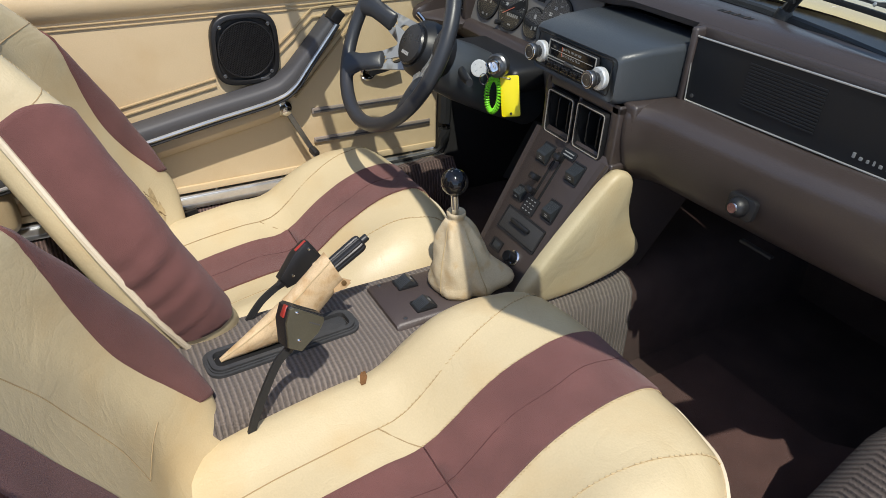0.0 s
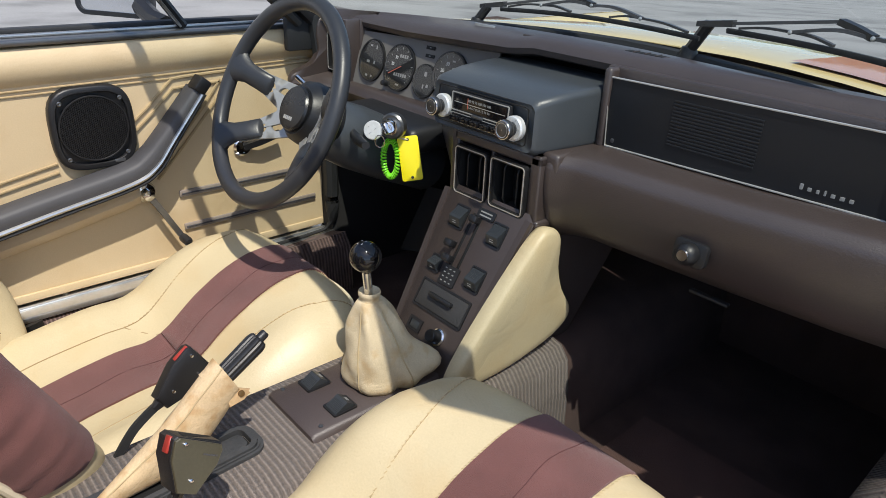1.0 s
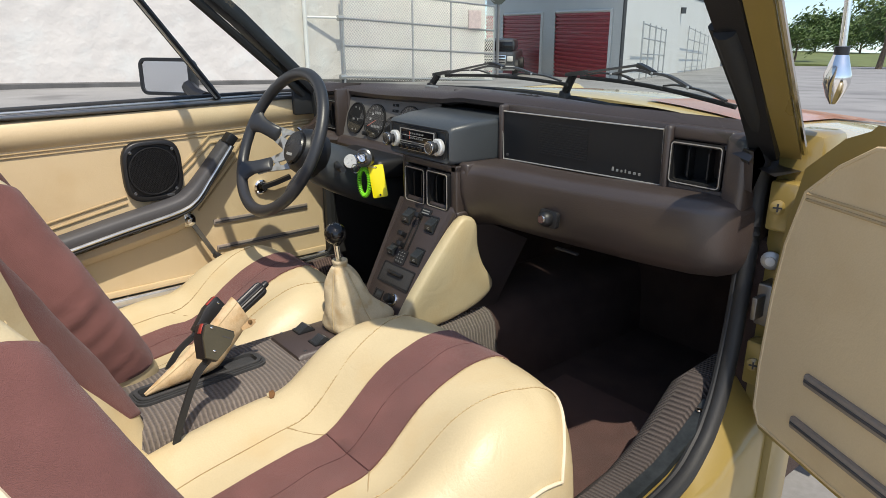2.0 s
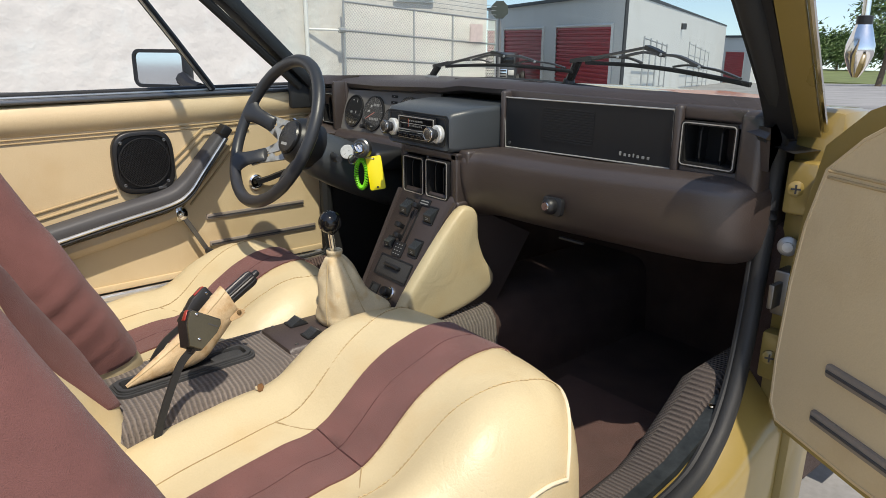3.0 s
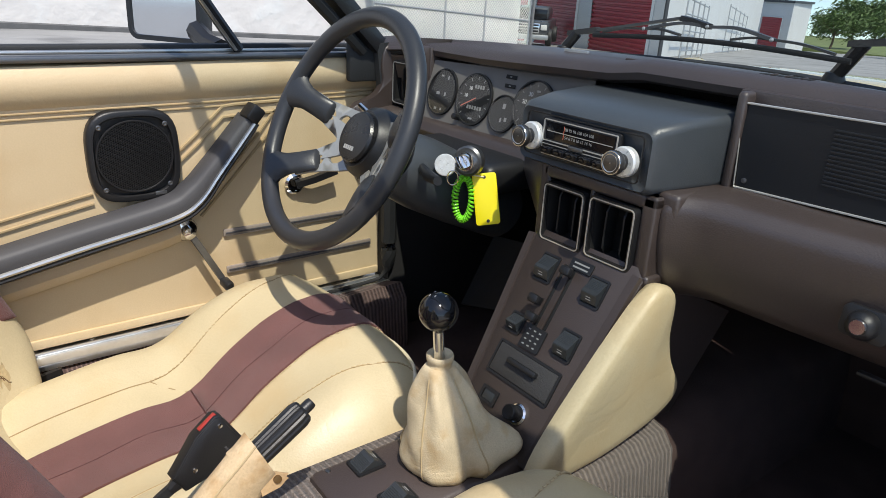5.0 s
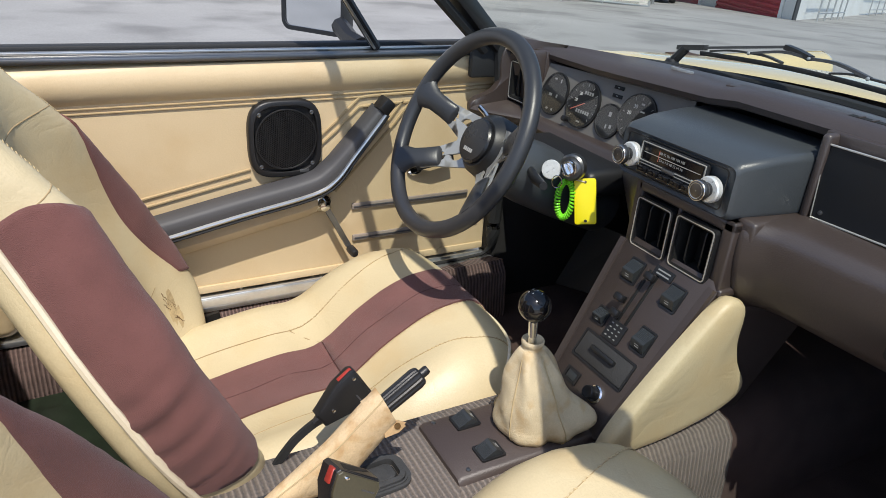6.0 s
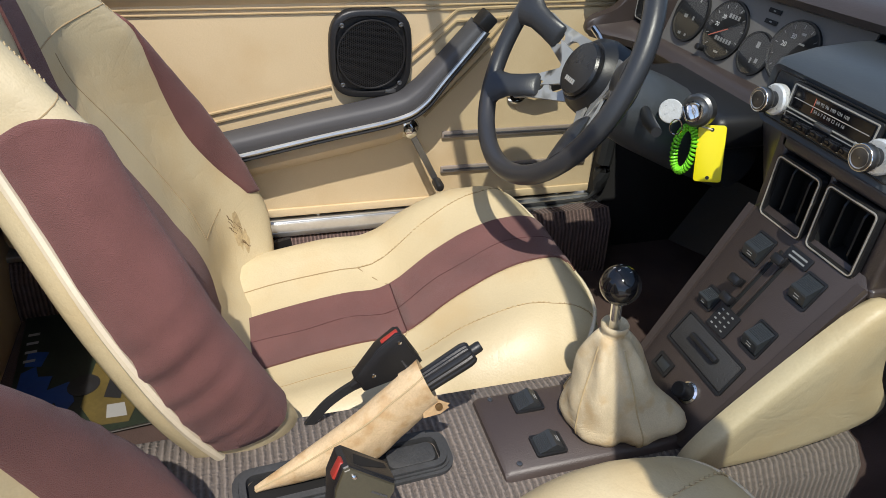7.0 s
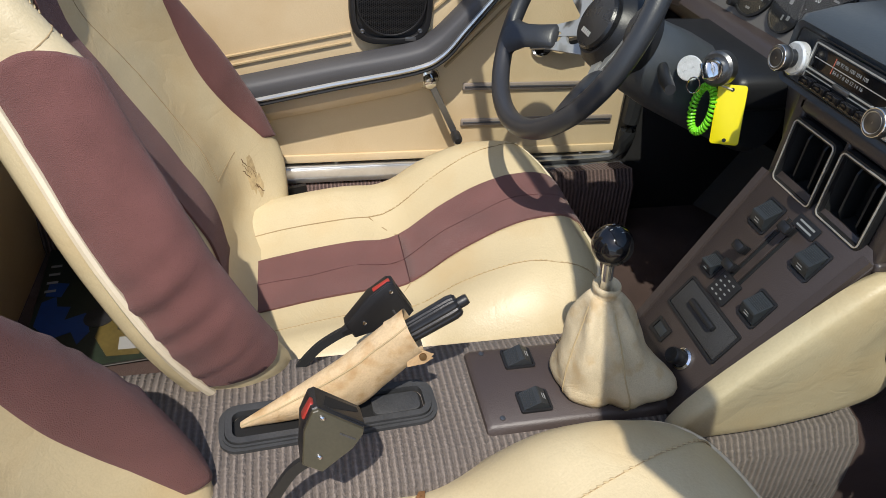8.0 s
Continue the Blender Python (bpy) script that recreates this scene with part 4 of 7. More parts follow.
def aerial():
    t = thing("aerial", "chrome aerial mast in a polished bullet base", "aerial", (0.700, 0.690, 0.70))
    foot, top = Vector((0.688, 0.692, 0.862)), Vector((0.678, 0.682, 1.24))
    part("base", moved(lathe([(0.004, -0.040), (0.010, -0.030), (0.016, -0.014), (0.016, -0.002), (0.012, 0.012), (0.009, 0.022), (0.001, 0.024)], 24), Matrix.Translation(foot)), CHROME, t, "polished bullet base")
    part("collar", moved(lathe([(0.009, 0.018), (0.009, 0.032), (0.001, 0.033)], 16), Matrix.Translation(foot)), BLACK, t, "black collar")
    part("mast", tube([foot + Vector((0, 0, 0.030)), top], 0.0045, 10), CHROME, t, "bright mast")


aerial()
structure("pavement", box(0.95, 9.0, -9.0, 2.6, -0.30, GROUND + 0.006), CONCRETE, "pale concrete apron beside the car", "pavement", smooth=False)

# ---- dashboard ----
VANE = material("satin black vane", (0.014, 0.015, 0.016), 0.35, vary=0.1, scale=20)
# near-black colour stands for the shade inside ducts, slots and openings
VENTBLACK = material("duct and slot shade black", (0.004, 0.004, 0.004), 0.8)
FASCIA = material("grey brown instrument plate", (0.145, 0.135, 0.125), 0.45, vary=0.08, scale=12, bump=0.1, grain=500)
DIAL = material("matt black dial", (0.008, 0.008, 0.008), 0.7)


def duct(t, name, cx, cz, y, w, h, tilt=0.0):
    """A rectangular air vent: bright rim, dark duct and upright vanes."""
    m = aim((cx, y, cz), (0, -1, tilt))
    v = part(name, frame_plate(w, h, 0.007, 0.0055, -0.004, 0.004, m), BLACK, t, "black air vent")
    part("bright_rim", frame_plate(w - 0.004, h - 0.004, 0.006, 0.0014, 0.0042, 0.0052, m), SILVER, v, "thin silver line")
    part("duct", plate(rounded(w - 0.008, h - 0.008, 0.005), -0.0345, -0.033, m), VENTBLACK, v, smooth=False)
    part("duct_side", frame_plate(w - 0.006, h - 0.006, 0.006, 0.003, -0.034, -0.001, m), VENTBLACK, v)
    for k in (-0.17, 0.20):
        fin = [(-0.030, -h * 0.44), (-0.012, -h * 0.44), (-0.004, -h * 0.30), (-0.004, h * 0.28), (-0.012, h * 0.42), (-0.030, h * 0.42)]
        part("flap", loft([[m @ pose(k * w, 0, 0, 0, 12, 0) @ Vector((dx, b, a)) for a, b in fin] for dx in (-0.0011, 0.0011)]), VANE, v, "dark curved vane", sharp=20)
    return v


def gauge(t, c, n, rx, ry, needle, ticks=9, numerals=()):
    m = aim(c, n)
    k = ry / rx
    def disc(r, z):
        return [(m @ Vector((r * math.cos(2 * math.pi * i / 32), r * k * math.sin(2 * math.pi * i / 32), z))) for i in range(32)]
    g = part("dial", loft([disc(rx, -0.004), disc(rx, 0.0015), disc(rx * 0.94, 0.002), disc(rx * 0.92, 0.0005), disc(0.001, 0.0005)]), DIAL, t, "round black dial")
    part("dial_rim", loft([disc(rx * 1.0, 0.0012), disc(rx * 1.0, 0.0026), disc(rx * 0.955, 0.0026), disc(rx * 0.955, 0.0012)], True, False), BLACK, g)
    for i in range(ticks):
        a = radians(225 - 270 * i / (ticks - 1))
        b = box(-0.0004, 0.0004, rx * 0.74, rx * 0.86, 0.0008, 0.0012, m=m @ Matrix.Diagonal((1, k, 1, 1)) @ pose(0, 0, 0, 0, 0, math.degrees(a) - 90))
        part("tick", b, PRINT, g, smooth=False)
    for txt, a, s in numerals:
        lettering("numeral", txt, s, m @ pose(rx * 0.5 * math.cos(radians(a)), rx * 0.5 * k * math.sin(radians(a)), 0.0008), WHITE, g, depth=0.0002)
    if needle is not None:
        part("needle", box(-0.0007, 0.0007, -rx * 0.15, rx * 0.7, 0.002, 0.0026, m=m @ Matrix.Diagonal((1, k, 1, 1)) @ pose(0, 0, 0, 0, 0, needle)), NEEDLE, g, "thin red needle", smooth=False)
    cover = part("cover", loft([disc(rx * 0.93, 0.004), disc(0.001, 0.004)], True, False), CLEAR, g)
    cover.visible_shadow = False
    return g


NEEDLE = material("pale red needle", (0.6, 0.16, 0.10), 0.5)


GRILLE = material("satin charcoal grille", (0.010, 0.011, 0.013), 0.5)


def dashboard():
    t = thing("dashboard", "dark brown padded vinyl dashboard with vents", "dashboard", (0, 0.7, 0.6))
    xs = [-0.62 + 1.245 * i / 24 for i in range(25)]

    def far(x):
        return 0.822 - 0.50 * x * x

    def top_ring(x):
        f = far(x)
        lip = 0.676
        crown = 0.788
        if x < -0.05:
            crown = 0.783 - 0.012 * min(1, (-0.05 - x) / 0.3)
        q = [(f + 0.01, 0.70), (f + 0.01, 0.770 - 0.08 * x * x), (f - 0.01, 0.777 - 0.08 * x * x), ((f + lip) / 2 + 0.005, 0.787 - 0.045 * x * x), (lip + 0.02, crown + 0.001), (lip + 0.006, crown - 0.005), (lip, crown - 0.014), (lip + 0.004, crown - 0.023), (lip + 0.02, crown - 0.028), (f, crown - 0.03)]
        return [(x, a, b) for a, b in q]

    part("top_pad", loft([top_ring(x) for x in xs]), BROWN, t, "padded top with rolled front lip")
    # fascia carrying the passenger's panel and side vent, with its surround
    part("fascia", box(0.092, 0.484, 0.668, 0.80, 0.655, 0.775, 0.004), BROWN, t)
    part("fascia_back", box(0.484, 0.612, 0.700, 0.80, 0.655, 0.775, 0.004), BROWN, t)
    for x0, x1, y, z0, z1, r in ((0.100, 0.112, 0.650, 0.664, 0.774, 0.005), (0.470, 0.484, 0.646, 0.668, 0.776, 0.006), (0.574, 0.612, 0.640, 0.66, 0.776, 0.012), (0.482, 0.580, 0.652, 0.662, 0.690, 0.004), (0.482, 0.580, 0.654, 0.756, 0.776, 0.004)):
        part("surround", box(x0, x1, y, 0.705, z0, z1, r, 3), BROWN, t)
    # passenger's knee pad, a soft bolster that swells to the right and ends in a round nose
    pad = [(0.70, 0.672), (0.640, 0.672), (0.602, 0.670), (0.589, 0.663), (0.583, 0.650), (0.586, 0.612), (0.598, 0.576), (0.618, 0.554), (0.65, 0.542), (0.76, 0.540), (0.80, 0.56), (0.80, 0.65)]
    base = [(p.x, p.y) for p in curve_points([(a, b, 0) for a, b in pad], 3)]
    rings = []
    for x, k, dy, dz in ((0.0905, 1.0, -0.020, -0.005), (0.094, 1.0, -0.021, -0.004), (0.100, 1.0, -0.019, -0.003), (0.112, 1.0, -0.011, -0.002), (0.135, 1.0, -0.004, -0.001), (0.22, 1.0, 0.0, -0.001), (0.34, 1.0, 0.003, 0.002), (0.46, 1.02, 0.008, 0.007), (0.54, 1.02, 0.016, 0.010), (0.58, 0.98, 0.022, 0.012), (0.602, 0.88, 0.028, 0.014), (0.613, 0.74, 0.034, 0.016), (0.617, 0.60, 0.038, 0.018)):
        rings.append([(x, 0.70 + (a - 0.70) * k + dy, 0.61 + (b - 0.61) * k + dz) for a, b in base])
    part("knee_pad", loft(rings), BROWN, t, "soft padded bolster below the panel", sharp=60)
    # glovebox panel with silver edge, speaker slots and a script badge of plain bars
    m = aim((0.294, 0.655, 0.7185), (0, -1, 0.02))
    g = part("glovebox_panel", plate([(-0.178, -0.047), (0.176, -0.038), (0.172, 0.049), (-0.186, 0.044)], -0.006, 0.0, m, 0.0015), PANELBLACK, t, "flat black panel", smooth=False)
    part("bright_edge", tube([m @ Vector((x, y, 0.0012)) for x, y in ((-0.178, -0.047), (0.176, -0.038), (0.172, 0.049), (-0.186, 0.044))], 0.0013, 6, True, (0, -1, 0)), SILVER, g, "thin silver edging")
    for i in range(14):
        part("slat", box(-0.088, 0.026, -0.0011, 0.0011, 0.0002, 0.0016, 0.0004, m=m @ pose(0, -0.022 + 0.0042 * i, 0)), GRILLE, g, smooth=False)
    x = 0.080
    for w, tall in ((0.0055, 0.0085), (0.006, 0.0055), (0.005, 0.0055), (0.004, 0.0075), (0.006, 0.0055), (0.0065, 0.0055), (0.006, 0.0055)):
        part("badge_bar", box(x + 0.0008, x + w - 0.0008, -0.030, -0.030 + tall * 0.8, 0.0003, 0.0012, 0.0008, m=m), PRINT, g, "silver badge mark", smooth=False)
        x += w + 0.0032
    part("panel_screw", lathe([(0.003, 0), (0.003, 0.0015), (0.001, 0.002)], 10, m @ pose(-0.168, -0.038, 0)), STEELDARK, g)
    duct(t, "side_vent", 0.528, 0.722, 0.652, 0.088, 0.066)
    # glovebox lock
    lm = aim((0.303, 0.582, 0.602), (0, -1, 0.12))
    l = part("lock_plate", plate(rounded(0.042, 0.030, 0.007), -0.006, 0.002, lm, 0.001), BLACK, t, "dark recessed lock plate")
    part("lock_knob", lathe([(0.013, 0.0), (0.014, 0.006), (0.012, 0.014), (0.008, 0.017), (0.001, 0.016)], 20, lm), BLACK, l)
    part("key_face", lathe([(0.0075, 0.0165), (0.0065, 0.019), (0.001, 0.019)], 16, lm), CHROME, l, "chrome key slot")
    part("pull_strip", box(0.300, 0.350, 0.606, 0.614, 0.541, 0.545, 0.001), BLACK, t)
    # centre stack: two ducts in a brown block
    part("centre_block", box(-0.12, 0.090, 0.594, 0.76, 0.56, 0.662, 0.006, 3), BROWN, t)
    for x0, x1, z0, z1 in ((-0.086, -0.069, 0.566, 0.668), (-0.003, 0.004, 0.570, 0.655), (0.071, 0.0900, 0.566, 0.664), (-0.080, 0.090, 0.648, 0.664), (-0.080, 0.094, 0.560, 0.573)):
        part("vent_surround", box(x0, x1, 0.554, 0.60, z0, z1, 0.004, 3), BROWN, t)
    part("vent_corner", box(0.078, 0.108, 0.566, 0.66, 0.640, 0.669, 0.006, 3), BROWN, t)
    duct(t, "centre_vent", -0.0365, 0.607, 0.552, 0.068, 0.076)
    duct(t, "centre_vent", 0.0375, 0.609, 0.552, 0.068, 0.076)
    # driver's side: binnacle floor, knee roll, left cheek
    part("lower_dash", loft([[(x, a, b) for a, b in ((0.652, 0.645), (0.641, 0.640), (0.635, 0.628), (0.646, 0.610), (0.69, 0.580), (0.73, 0.566), (0.80, 0.56), (0.80, 0.645))] for x in (-0.595, -0.4, -0.2, -0.10)]), BROWN, t)
    part("knee_roll", loft([[(x, a, b) for a, b in ((0.61, 0.668), (0.578, 0.655), (0.572, 0.625), (0.575, 0.58), (0.60, 0.552), (0.70, 0.545), (0.70, 0.668))] if x > -0.1 else [(x, a + 0.05 * (-0.1 - x) / 0.08, b + 0.03 * (-0.1 - x) / 0.08 * (1 if b < 0.6 else 0)) for a, b in ((0.61, 0.666), (0.578, 0.655), (0.572, 0.625), (0.575, 0.58), (0.60, 0.552), (0.70, 0.545), (0.70, 0.666))] for x in (-0.195, -0.15, -0.10, -0.075)]), BROWN, t, "rounded corner beside the vents")
    # instrument plate, tilted to the driver
    n = Vector((0.06, -1, 0.28)).normalized()
    im = aim((-0.318, 0.684, 0.708), n)
    ip = part("instrument_plate", plate([(-0.178, -0.068), (0.175, -0.064), (0.175, 0.044), (-0.178, 0.034)], -0.004, 0.0, im), FASCIA, t, "grey-brown instrument plate", smooth=False)
    for x, y, rx, ry, nd, nums in ((-0.130, -0.017, 0.036, 0.040, None, ()), (-0.050, -0.018, 0.041, 0.043, 118, (("20", 168, 0.008), ("30", 128, 0.008))), (0.021, -0.030, 0.029, 0.030, None, ()), (0.078, -0.010, 0.040, 0.041, None, (("20", 165, 0.009), ("30", 120, 0.009)))):
        gauge(ip, im @ Vector((x, y, 0.002)), n, rx, ry, nd, 11 if nums else 0, nums)
    for dx, dy, w in ((0.018, 0.028, 0.022), (0.020, 0.014, 0.022)):
        lamp = part("tell_tale", box(dx - w / 2, dx + w / 2, dy - 0.0030, dy + 0.0030, 0.0, 0.002, 0.0006, m=im), DIAL, ip, "dark warning lamp strip")
        part("dial_mark", box(dx - 0.002, dx + 0.002, dy - 0.0008, dy + 0.0008, 0.0021, 0.0024, m=im), PRINT, lamp, smooth=False)
    part("trip_knob", lathe([(0.005, 0), (0.005, 0.014), (0.001, 0.015)], 12, im @ pose(-0.076, -0.052, 0)), BLACK, ip)
    # small warning symbols and counters drawn as plain marks
    for dx, dy, w, h in ((-0.138, 0.010, 0.006, 0.003), (-0.122, 0.008, 0.003, 0.007), (-0.140, -0.020, 0.008, 0.005), (-0.122, -0.020, 0.004, 0.006), (-0.138, -0.046, 0.006, 0.004), (-0.124, -0.046, 0.004, 0.004), (0.021, -0.018, 0.006, 0.008), (0.020, -0.040, 0.003, 0.007), (0.030, -0.038, 0.005, 0.006), (-0.048, -0.049, 0.009, 0.003), (0.082, 0.014, 0.007, 0.003), (0.086, 0.002, 0.009, 0.0025)):
        part("dial_mark", box(dx - w / 2, dx + w / 2, dy - h / 2, dy + h / 2, 0.0028, 0.0032, m=im), PRINT, ip, smooth=False)
    for x0, y0, count in ((-0.054, 0.000, 4), (-0.062, -0.034, 6)):
        for k in range(count):
            part("counter_digit", box(x0 + 0.006 * k, x0 + 0.004 + 0.006 * k, y0, y0 + 0.006, 0.0028, 0.0032, m=im), PRINT, ip, smooth=False)
    # left cheek with the driver's side vent
    side = curve_points([(0.665, 0.762, 0), (0.640, 0.752, 0), (0.634, 0.720, 0), (0.636, 0.690, 0), (0.618, 0.666, 0), (0.580, 0.652, 0), (0.570, 0.640, 0), (0.576, 0.624, 0), (0.612, 0.612, 0)], 4)
    rim = [(p.x, p.y) for p in side] + [(0.74, 0.612), (0.74, 0.762)]
    part("cheek", loft([[(x, 0.66 + (a - 0.66) * k, 0.69 + (b - 0.69) * k) for a, b in rim] for x, k in ((-0.604, 0.93), (-0.601, 0.99), (-0.597, 1.0), (-0.589, 1.0), (-0.586, 0.98), (-0.585, 0.93))]), BROWN, t, "curved outer cheek", sharp=50)
    part("ledge", loft([[(x, y0, 0.640), (x, y0 - 0.006, 0.634), (x, y0, 0.622), (x, 0.69, 0.612), (x, 0.69, 0.652)] for x, y0 in ((-0.586, 0.576), (-0.56, 0.590), (-0.53, 0.612), (-0.49, 0.640))]), BROWN, t, "sloping ledge below the vent", sharp=50)
    part("cheek_back", box(-0.59, -0.49, 0.672, 0.72, 0.636, 0.762, 0.004), BROWN, t)
    part("cheek_post", box(-0.510, -0.494, 0.642, 0.70, 0.64, 0.762, 0.005), BROWN, t)
    duct(t, "side_vent", -0.549, 0.692, 0.660, 0.072, 0.078)
    # demister grilles in the top
    for x0, zt, cells in ((-0.048, 0.7862, 5), (0.100, 0.7885, 3)):
        gq = part("demister", box(x0 - 0.050, x0 + 0.050, 0.704, 0.724, 0.778, zt, 0.002), BROWN_PLASTIC, t, "dark demister grille")
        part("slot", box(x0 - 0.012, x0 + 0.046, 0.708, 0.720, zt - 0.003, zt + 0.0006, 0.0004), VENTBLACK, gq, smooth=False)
        for k in range(cells):
            xa = x0 - 0.006 + 0.052 * (k + 0.5) / cells
            part("bar", box(xa - 0.0013, xa + 0.0013, 0.707, 0.721, zt, zt + 0.0018, 0.0004), STEEL if cells == 5 else BROWN_PLASTIC, gq, smooth=False)
    part("cowl_strip", box(-0.225, -0.180, 0.722, 0.727, 0.776, 0.7860, 0.0008), STEEL, t, "bright strip on the pad")
    return t


PANELBLACK = material("satin black panel", (0.006, 0.007, 0.009), 0.46, vary=0.1, scale=6, bump=0.08, grain=700)
dashboard()


def radio():
    t = thing("radio", "push-button radio in a charcoal moulded box", "radio", (-0.02, 0.6, 0.68))
    # moulded hood: round front edge, tapering back into the dashboard
    rings = []
    for y, x0, x1, z0, z1, r in ((0.551, -0.108, 0.068, 0.674, 0.722, 0.008), (0.546, -0.117, 0.078, 0.667, 0.731, 0.010), (0.552, -0.120, 0.083, 0.664, 0.737, 0.010), (0.60, -0.128, 0.092, 0.664, 0.744, 0.010), (0.66, -0.134, 0.100, 0.664, 0.747, 0.010), (0.72, -0.136, 0.102, 0.664, 0.748, 0.010)):
        rings.append([(u, y, v) for u, v in rounded(x1 - x0, z1 - z0, r, 5, (x0 + x1) / 2, (z0 + z1) / 2)])
    part("box", loft(rings), GREYBOX, t, "charcoal moulded plastic box")
    m = aim((-0.019, 0.5455, 0.7005), (0, -1, 0.05))
    part("face_edge", frame_plate(0.176, 0.052, 0.006, 0.0012, 0.0005, 0.002, m), BLACK, t)
    face = part("face", plate(rounded(0.118, 0.046, 0.003), 0.0, 0.0035, m, 0.0008), BLACK, t, "black radio face")
    part("bright_frame", frame_plate(0.112, 0.026, 0.002, 0.0012, 0.0036, 0.0050, m @ pose(0, 0.008, 0)), SILVER, face, "silver frame")
    part("bright_frame", frame_plate(0.112, 0.013, 0.002, 0.0010, 0.0036, 0.0046, m @ pose(0, -0.0145, 0)), SILVER, face, "silver frame")
    part("scale_window", plate(rounded(0.104, 0.020, 0.001), 0.0036, 0.0042, m @ pose(0, 0.008, 0)), GLOSS, face, "dark tuning scale", smooth=False)
    part("scale_line", box(-0.050, 0.050, 0.0072, 0.0080, 0.0042, 0.0047, m=m), SILVER, face, smooth=False)
    part("pointer", box(-0.0233, -0.0227, 0.001, 0.016, 0.0042, 0.0046, m=m), NEEDLE, face, smooth=False)
    lettering("scale_numbers", "88 92 96 100 104 108", 0.0050, m @ pose(0.0, 0.0128, 0.0043), PRINT, face, depth=0.0002)
    lettering("scale_numbers", "54 6 7 8 10 12 14 16", 0.0050, m @ pose(0.0, 0.0035, 0.0043), PRINT, face, depth=0.0002)
    lettering("band_mark", "FM", 0.0075, m @ pose(0.042, -0.0058, 0.0040), WHITE, face, depth=0.0002)
    part("band_switch", box(-0.012, 0.010, -0.0085, -0.0035, 0.0036, 0.007, 0.001, m=m), STEELDARK, face)
    for k in range(5):
        part("push_button", box(-0.050 + 0.0205 * k, -0.032 + 0.0205 * k, -0.0185, -0.0105, 0.0036, 0.013, 0.0015, m=m), GLOSS, face, "black push button")
    for x in (-0.072, 0.070):
        km = m @ pose(x, -0.003 if x < 0 else -0.004, 0)
        k = part("knob_collar", lathe([(0.0140, 0.0), (0.0165, 0.0015), (0.0168, 0.0085), (0.0150, 0.0105), (0.0095, 0.0110), (0.001, 0.0108)], 28, km), PALE, t, "worn white metal collar")
        part("knob_neck", lathe([(0.0092, 0.0105), (0.0092, 0.0185), (0.001, 0.019)], 20, km), BLACK, k)
        rows = []
        for r, z in ((0.0095, 0.0180), (0.0118, 0.0188), (0.0130, 0.0210), (0.0130, 0.0265), (0.0118, 0.0290), (0.0100, 0.0298)):
            rows.append([(r * (1.0 + (0.018 if i % 2 else -0.018) * (1 if 0.02 < z < 0.028 else 0)) * math.cos(2 * math.pi * i / 48), r * (1.0 + (0.018 if i % 2 else -0.018) * (1 if 0.02 < z < 0.028 else 0)) * math.sin(2 * math.pi * i / 48), z) for i in range(48)])
        part("knob", moved(loft(rows), km), GUNMETAL, k, "knurled gunmetal control knob")
        part("knob_face", lathe([(0.0098, 0.0297), (0.0098, 0.0303), (0.0085, 0.0296), (0.001, 0.0298)], 24, km), ALU, k, "bright knob face")
        part("knob_edge", tube([km @ Vector((0.0122 * math.cos(2 * math.pi * i / 32), 0.0122 * math.sin(2 * math.pi * i / 32), 0.0285)) for i in range(32)], 0.0007, 6, True, (0, -1, 0)), CHROME, k)


PALE = material("worn white metal", (0.74, 0.74, 0.72), 0.30, metal=0.35, vary=0.12, scale=160, bump=0.3, grain=500)
GUNMETAL = material("gunmetal knob", (0.16, 0.155, 0.15), 0.32, metal=0.9, vary=0.1, scale=60)
radio()


# ---- centre console ----
def rocker(t, m, w, h, name, label):
    """A rocker switch: a frame and a ridged two-faced key."""
    s = part(name, frame_plate(w + 0.006, h + 0.006, 0.0030, 0.0026, -0.002, 0.0022, m), BLACK, t, label)
    key = [(-h / 2, 0.0010), (-h / 2 + 0.0015, 0.0050), (-h * 0.16, 0.0115), (-h * 0.10, 0.0118), (-h * 0.03, 0.0105), (h / 2 - 0.001, 0.0022), (h / 2, 0.0006)]
    rings = [[m @ Vector((x * k, a, b)) for a, b in key + [(h / 2, -0.004), (-h / 2, -0.004)]] for x, k in ((-w / 2, 1.0), (-w / 2 + 0.0012, 1.0), (w / 2 - 0.0012, 1.0), (w / 2, 1.0))]
    part("key", loft(rings), SWITCHGREY, s, "dark grey rocker key", sharp=20)
    for k in range(7):
        y = h * (0.05 + 0.06 * k)
        z = 0.0105 - (y + h * 0.03) / (h * 0.53 - 0.001) * 0.0083
        part("ridge", box(-w / 2 + 0.0015, w / 2 - 0.0015, y - 0.0005, y + 0.0005, z - 0.001, z + 0.0004, m=m), SWITCHGREY, s, smooth=False)
    for k in (-1, 1):
        part("mark", box(-w * 0.16, w * 0.16, -0.0005, 0.0005, -0.0003, 0.0004, m=m @ pose(0, -h * 0.31 + 0.0014 * k, 0.0082 + 0.0008 * k, 30, 0, 0)), PRINT, s, smooth=False)
    return s


SWITCHGREY = material("grey switch plastic", (0.028, 0.031, 0.033), 0.40, vary=0.08, scale=30, bump=0.1, grain=700)


